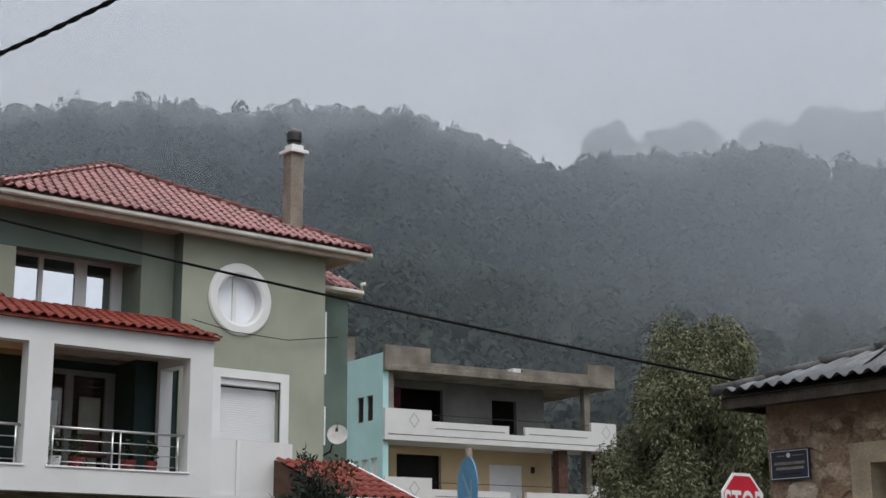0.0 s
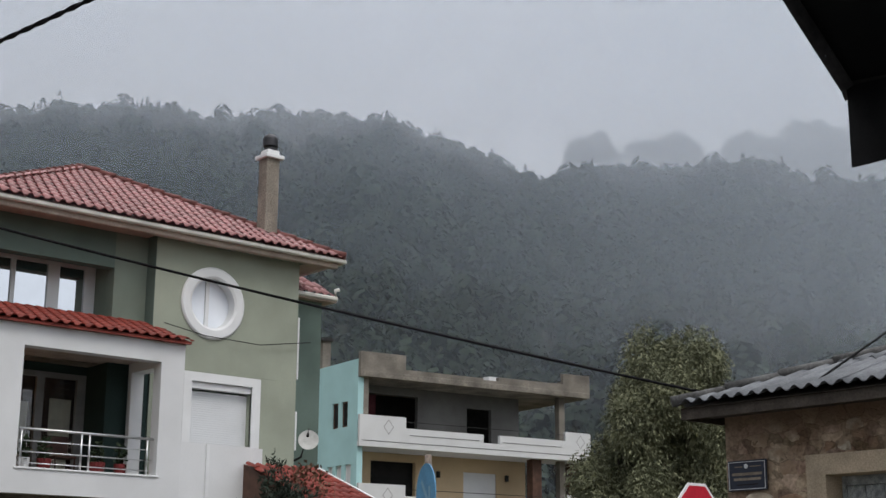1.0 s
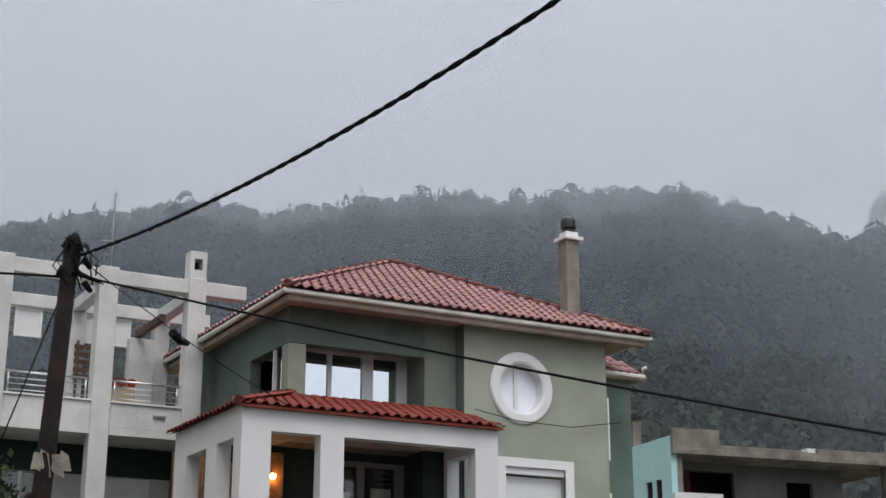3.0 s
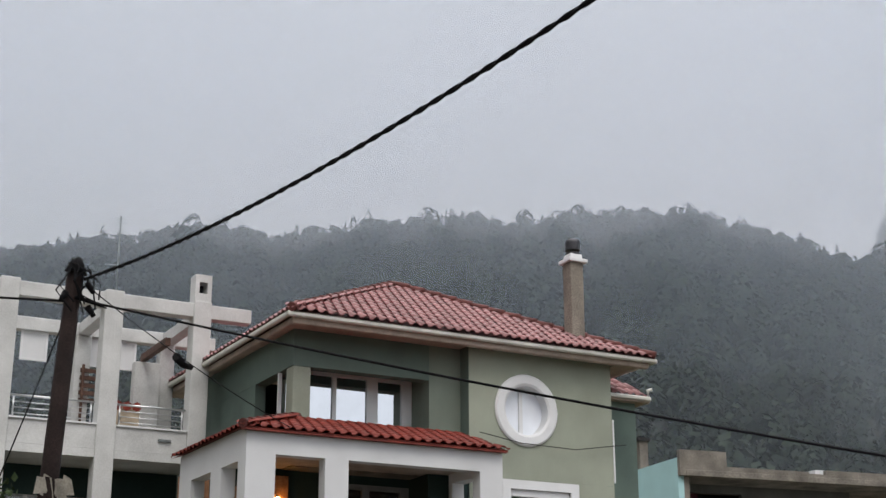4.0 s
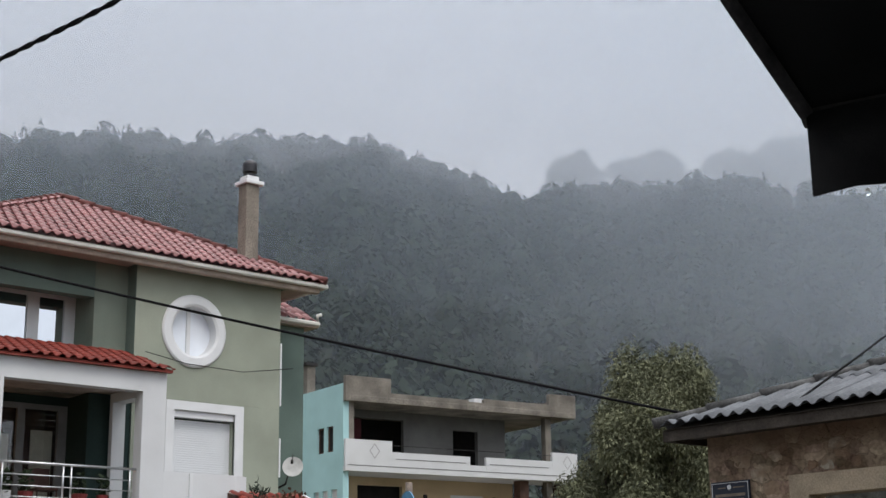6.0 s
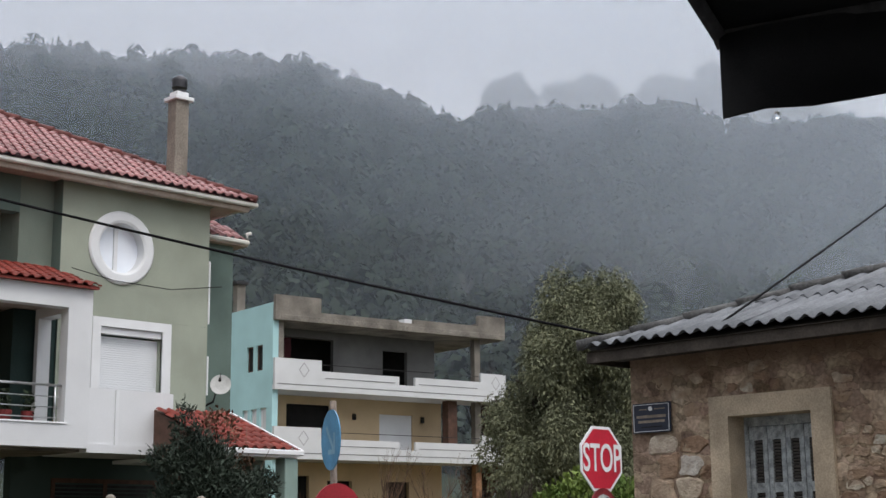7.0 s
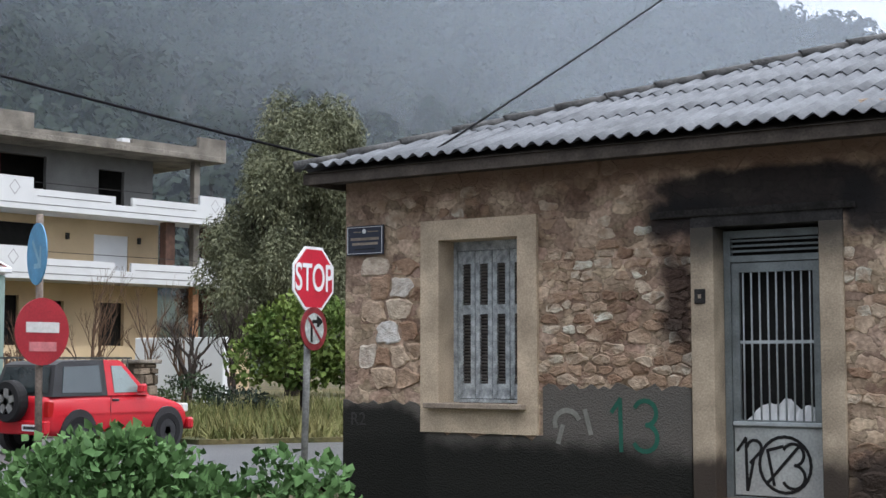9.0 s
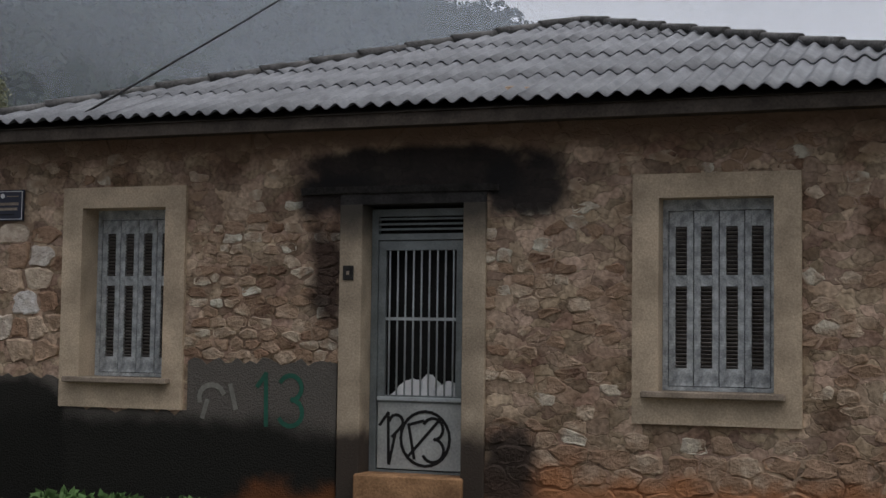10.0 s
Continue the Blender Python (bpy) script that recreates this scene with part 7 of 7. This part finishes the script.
        part("headlamp", box(3.36, 3.52, s * 0.56 - 0.13, s * 0.56 + 0.13, 0.66, 0.82, bevel=0.02), M_lampclear, root)
        part("wing_mirror", box(2.02, 2.16, s * 0.86 - 0.10, s * 0.86 + 0.06, 1.04, 1.20, bevel=0.03), M_red, root)
        part("door_handle", box(1.46, 1.62, s * 0.775 - 0.015, s * 0.775 + 0.015, 0.90, 0.94, bevel=0.005), M_trim, root)
        part("sill_trim", box(1.12, 2.42, s * 0.79 - 0.02, s * 0.79 + 0.01, 0.30, 0.38), M_trim, root)
        part("door_gap", box(1.40, 1.408, s * 0.792 - 0.012, s * 0.792 - 0.002, 0.40, 0.99), M_trim, root)

    def wheel(m4, name, r=0.34, w=0.20):
        bm = bmesh.new()
        prof = [(r * 0.62, -w / 2), (r * 0.93, -w / 2), (r, -w * 0.32), (r, w * 0.32), (r * 0.93, w / 2), (r * 0.62, w / 2)]
        rings = [[bm.verts.new(m4 @ Vector((p * math.cos(2 * math.pi * i / 24), y, p * math.sin(2 * math.pi * i / 24)))) for i in range(24)] for p, y in prof]
        for a, b in zip(rings, rings[1:] + rings[:1]):
            for i in range(24):
                bm.faces.new((a[i], a[(i + 1) % 24], b[(i + 1) % 24], b[i]))
        bmesh.ops.recalc_face_normals(bm, faces=bm.faces)
        t = part(name, bm, M_blk, root)
        bm = bmesh.new()
        bmesh.ops.create_cone(bm, cap_ends=True, segments=20, radius1=r * 0.26, radius2=r * 0.22, depth=w * 0.8, matrix=m4 @ pose(0, 0, 0, 90))
        for k in range(5):
            vs = add_box(bm, 0, 1, 0, 1, 0, 1)
            for v in vs:
                c = v.co.copy()
                q = Vector(((c.x - 0.5) * 0.12, -w * 0.45 + c.y * 0.05, c.z * r * 0.62))
                v.co = m4 @ (Matrix.Rotation(k * 2 * math.pi / 5, 3, "Y") @ q)
        part("rim", bm, M_alloy if name == "spare_wheel" else M_trim, t, "silver spoked rim" if name == "spare_wheel" else "")
        bm = bmesh.new()
        bmesh.ops.create_cone(bm, cap_ends=True, segments=24, radius1=r * 0.63, radius2=r * 0.63, depth=0.03, matrix=m4 @ pose(0, 0.02, 0, 90))
        part("hub_back", bm, M_trim, t)
        return t

    for x in (0.66, 2.84):
        wheel(pose(x, -0.725, 0.34), "wheel")
        wheel(pose(x, 0.725, 0.34, 0, 0, 180), "wheel")
    wheel(pose(-0.16, 0.02, 0.92, 0, 0, -90), "spare_wheel", 0.36, 0.22)
    part("spare_mount", box(-0.08, 0.02, -0.06, 0.10, 0.82, 1.0), M_trim, root)
    return root


car()


# ---- road signs ----
M_galv = mat("galvanised_post", (0.22, 0.225, 0.22), 0.6, metal=0.3, spread=0.35, scale=5, fine=40, bump=0.2)
M_signred = mat("red_sign_film", (0.50, 0.022, 0.045), 0.35, spread=0.15, scale=3, bump=0.0)
M_signdull = mat("faded_red_sign_film", (0.30, 0.02, 0.03), 0.45, spread=0.2, scale=3, bump=0.0)
M_signworn = mat("worn_dark_red_film", (0.20, 0.022, 0.028), 0.5, spread=0.3, scale=8, bump=0.0)
M_signblue = mat("faded_blue_sign_film", (0.07, 0.25, 0.42), 0.5, spread=0.2, scale=5, bump=0.0)


def disc(r, depth, m4, k=40, squash=1.0):
    bm = bmesh.new()
    bmesh.ops.create_cone(bm, cap_ends=True, segments=k, radius1=r, radius2=r, depth=depth, matrix=m4 @ pose(0, 0, 0, 90))
    return bm


def octagon(r, depth, m4):
    o = [(r * math.cos(radians(22.5 + 45 * i)), r * math.sin(radians(22.5 + 45 * i))) for i in range(8)]
    return prism(o, depth, m4)


def lettering(body, size, m4, material, parent, name, narrow=1.0):
    cu = bpy.data.curves.new(name, "FONT")
    cu.body, cu.size, cu.align_x, cu.align_y, cu.extrude = body, size, "CENTER", "CENTER", 0.002
    cu.offset = 0.012 * size
    tmp = bpy.data.objects.new(name, cu)
    scene.collection.objects.link(tmp)
    dg = bpy.context.evaluated_depsgraph_get()
    me = bpy.data.meshes.new_from_object(tmp.evaluated_get(dg))
    bpy.data.objects.remove(tmp)
    me.materials.append(material)
    o = new(name, me)
    o.parent = parent
    o.matrix_basis = m4 @ pose(0, 0, 0, 90) @ Matrix.Diagonal((narrow, 1, 1, 1))
    return o


# stop sign: faces the side street (+x)
st = thing("stop_sign", (-8.92, 10.9, 0), "red octagonal stop sign over a no-turn sign on a post", "road sign")
part("post", tube([(-8.98, 10.9, -0.12), (-8.91, 10.9, 2.6)], 0.035, 10), M_galv, st)
F = pose(-8.86, 10.9, 2.36, 0, 0, 90)
plate = part("stop_plate", octagon(0.335, 0.012, F), M_signwhite, st, "white-edged red octagon")
part("red_field", octagon(0.305, 0.004, F @ pose(0, -0.004, 0)), M_signred, plate)
lettering("STOP", 0.375, F @ pose(0, -0.008, -0.005), M_signwhite, plate, "lettering", 0.64)
T = pose(-8.855, 10.9, 1.87, 0, 0, 93)
turn = part("turn_plate", disc(0.21, 0.012, T), M_signworn, st, "round red-rimmed no-turn sign")
part("white_field", disc(0.150, 0.012, T @ pose(0, -0.004, 0)), mat("dirty_white_film", (0.40, 0.44, 0.43), 0.5, spread=0.35, scale=12, bump=0.0), turn)
strokes("arrow", [[(-0.05, -0.12), (-0.05, 0.04), (-0.02, 0.07), (0.06, 0.07)]], 0.035, T @ pose(0, -0.0125, 0), M_blackpaint, turn, "")
strokes("arrow_head", [[(0.05, 0.11), (0.11, 0.07), (0.05, 0.03), (0.05, 0.11)], [(0.06, 0.07), (0.09, 0.07)]], 0.03, T @ pose(0, -0.0135, 0), M_blackpaint, turn, "")
strokes("red_bar", [[(-0.10, 0.10), (0.10, -0.11)]], 0.03, T @ pose(0, -0.0145, 0), M_signworn, turn, "")
for z in (2.55, 2.15, 1.9):
    part("clamp", box(-8.96, -8.87, 10.85, 10.95, z, z + 0.03), M_galv, st)
keep_place(st)
ne = thing("no_entry_sign", (-10.98, 9.3, 0), "faded no-entry sign below a blue disc on one post", "road sign")
part("post", tube([(-10.94, 9.32, 0.0), (-10.98, 9.3, 2.98)], 0.035, 10), mat("rusty_post", (0.16, 0.13, 0.11), 0.8, spread=0.4, scale=5, bump=0.3), ne)
N = pose(-10.91, 9.3, 1.84, 0, 0, 90)
npl = part("no_entry_plate", disc(0.325, 0.012, N), M_signdull, ne, "faded red disc with two pale bars")
part("white_bar", box(-0.20, 0.20, -0.011, -0.006, -0.01, 0.09), mat("weathered_white_film", (0.50, 0.50, 0.49), 0.5, spread=0.15, scale=8, bump=0.0), npl).matrix_basis = N
part("pale_bar", box(-0.16, 0.17, -0.011, -0.006, -0.19, -0.10), mat("faded_pink_film", (0.46, 0.16, 0.17), 0.5, spread=0.2, scale=8, bump=0.0), npl).matrix_basis = N
B = pose(-10.96, 9.26, 2.59, 0, 0, -22)
bpl = part("blue_plate", disc(0.30, 0.012, B), M_signblue, ne, "faded blue disc seen nearly edge-on")
strokes("arrow", [[(-0.12, 0.12), (0.12, -0.12)], [(0.12, 0.05), (0.12, -0.12), (-0.05, -0.12)]], 0.05, B @ pose(0, -0.0075, 0), mat("faded_arrow_film", (0.20, 0.36, 0.46), 0.5, spread=0.2, bump=0.0), bpl, "")
keep_place(ne)

# ---- stones of the corner house's street wall, piece by piece ----
def cell(i, seeds, reach):
    """The patch of wall nearest to one seed: a square cut down by its neighbours."""
    cx, cz = seeds[i]
    poly = [(-reach, -reach), (reach, -reach), (reach, reach), (-reach, reach)]
    d = seeds - seeds[i]
    for j in np.argsort((d**2).sum(1))[1:22]:
        nx, nz = d[j]
        lim = (nx * nx + nz * nz) / 2
        res = []
        for (x0, z0), (x1, z1) in zip(poly, poly[1:] + poly[:1]):
            a, b = x0 * nx + z0 * nz - lim, x1 * nx + z1 * nz - lim
            if a <= 0:
                res.append((x0, z0))
            if a * b < 0:
                t = a / (a - b)
                res.append((x0 + (x1 - x0) * t, z0 + (z1 - z0) * t))
        poly = res
    return poly


def stone_shape(poly, stretch, gap, depth, rng):
    """A stone out of a patch: chipped corners, broken edges and a rough face, sunk back into the mortar."""
    pts = [(x * stretch, z) for x, z in poly]
    k = len(pts)
    soft = []
    for a in range(k):
        p, q = pts[a], pts[(a + 1) % k]
        long = math.hypot(q[0] - p[0], q[1] - p[1])
        if long < 0.025:
            continue
        c = rng.uniform(0.06, 0.2)
        soft.append((p[0] * (1 - c) + q[0] * c, p[1] * (1 - c) + q[1] * c))
        if long > 0.09:
            t, w = rng.uniform(0.35, 0.65), rng.uniform(-0.10, 0.06) * long
            soft.append((p[0] * (1 - t) + q[0] * t - (q[1] - p[1]) / long * -w, p[1] * (1 - t) + q[1] * t + (q[0] - p[0]) / long * -w))
        soft.append((p[0] * c + q[0] * (1 - c), p[1] * c + q[1] * (1 - c)))
    if len(soft) < 5:
        return None
    n = len(soft)
    size = max(0.03, np.mean([math.hypot(*p) for p in soft]))
    slope_x, slope_z = rng.uniform(-0.10, 0.10), rng.uniform(-0.14, 0.06)
    v, f = [], []
    for shrink, y in ((gap, 0.01), (gap * 1.3, -depth * 0.65), (gap * 1.3 + size * 0.14, -depth)):
        for x, z in soft:
            r = max(0.2, 1 - shrink / size) * rng.uniform(0.95, 1.05)
            v.append((x * r, y + (rng.uniform(-0.005, 0.005) + (x * slope_x + z * slope_z if y <= -depth else 0) if y < 0 else 0), z * r))
    v.append((rng.uniform(-0.2, 0.2) * size, -depth + rng.uniform(-0.008, 0.006), rng.uniform(-0.15, 0.15) * size))
    for r in range(2):
        f += [(r * n + i, r * n + (i + 1) % n, (r + 1) * n + (i + 1) % n, (r + 1) * n + i) for i in range(n)]
    return v, f + [(2 * n + i, 2 * n + (i + 1) % n, 3 * n) for i in range(n)]


rng = random.Random(11)
inside = lambda x, z, b, d=0.0: b[0] - d < x < b[1] + d and b[2] - d < z < b[3] + d
hidden = [(WIN1[0] - 0.25, WIN1[1] + 0.25, 0.84, 3.07), (WIN2[0] - 0.25, WIN2[1] + 0.25, 0.86, 3.05), (DOOR[0] - 0.20, DOOR[1] + 0.18, -1, 2.95), (-9.90, -9.40, 2.74, 3.06), (-11, -5.76, -1, 1.13), (-7.42, -5.76, -1, 1.33), (-8.95, -7.35, 0.4, 1.1), (-6.30, -3.62, 2.86, 3.42)]
STRETCH = 1.75
seeds = []
# squared blocks at the corner, small rubble over the wall, larger stones at its foot: x from, to, z from, to, course, length
for x0, x1, z0, z1, course, run in ((SX0, -8.95, 1.0, 2.75, 0.25, 0.34), (SX0, -8.95, 2.75, 3.55, 0.15, 0.24), (-8.95, -5.5, 1.0, 3.55, 0.105, 0.20), (-5.5, -4.4, -0.28, 3.55, 0.14, 0.20), (-4.4, SX1, 0.62, 3.55, 0.11, 0.21), (-4.4, SX1, -0.28, 0.62, 0.17, 0.30)):
    z, r_ = z0 + course * 0.45, 0
    while z < z1:
        x = x0 + run * (0.3 + 0.45 * (r_ % 2))
        while x < x1 - 0.02:
            loose = 0.35 if course == 0.25 else 1.0
            seeds.append(((x + rng.uniform(-0.22, 0.22) * run * loose) / STRETCH, z + rng.uniform(-0.28, 0.28) * course * loose))
            x += run * rng.uniform(0.55, 1.5)
        z += course
        r_ += 1
seeds = np.array(seeds)
shapes = []
for i, (sx, sz) in enumerate(seeds):
    x = sx * STRETCH
    if any(inside(x, sz, b) for b in hidden):
        continue
    right, high = x > -4.2 and sz > 0.7, sz > 2.72
    if rng.random() > (0.30 if sz > 3.0 else 0.45 if high else 0.33 if right else 1.0 if x < -8.95 else 0.80):
        continue
    depth = rng.uniform(0.003, 0.010) if high else rng.uniform(0.003, 0.013) if right else rng.uniform(0.008, 0.034) if x < -8.9 else rng.uniform(0.005, 0.024)
    got = stone_shape(cell(i, seeds, 0.34), STRETCH, rng.uniform(0.003, 0.018), depth, rng)
    if got:
        lo, hi = min(p[0] for p in got[0]) + x, max(p[0] for p in got[0]) + x
        if lo > SX0 - 0.25 and hi < SX1:
            shapes.append((x, sz, [(max(a, SX0 - 0.012 - x), b, c) for a, b, c in got[0]], got[1]))
shapes.sort(key=lambda s: (s[0] > -8.95 or s[1] > 2.75, s[1] > 2.6, s[0] > -2.9, -s[1]))
rest_v, rest_f = [], []
for i, (x, z, v, f) in enumerate(shapes):
    if i < 295:
        me = bpy.data.meshes.new("stone")
        me.from_pydata(v, [], f)
        me.materials.append(M_quoin if x < -8.95 and z < 2.75 else M_stone)
        o = new("stone", me)
        o.parent = wall_front
        o.matrix_basis = pose(x, FY, z)
    else:
        base = len(rest_v)
        rest_v += [(a + x, b + FY, c + z) for a, b, c in v]
        rest_f += [[base + k for k in q] for q in f]
me = bpy.data.meshes.new("rubble_rest")
me.from_pydata(rest_v, [], rest_f)
me.materials.append(stone_material(True))
o = new("rubble_rest", me)
o.parent = wall_front
tagged(o, "", kind="stuff")

# ---- tiles of the green house's roof ----
tile_slope(gh_roof, cor[0] + Vector((0.05, 0, 0.02)), (0, 1, 0), (-4.9, 0, 2.46), 9.9, 5.4, 0.90, 0.90, T_MAIN, 0.25, 0.40, 295, M_tile_rest)
tile_slope(gh_roof, cor[0] + Vector((0, -0.05, 0.02)), (-1, 0, 0), (0, 4.95, 2.46), 9.8, 5.4, 0.90, 0.90, T_MAIN, 0.25, 0.40, 0, M_tile_rest)
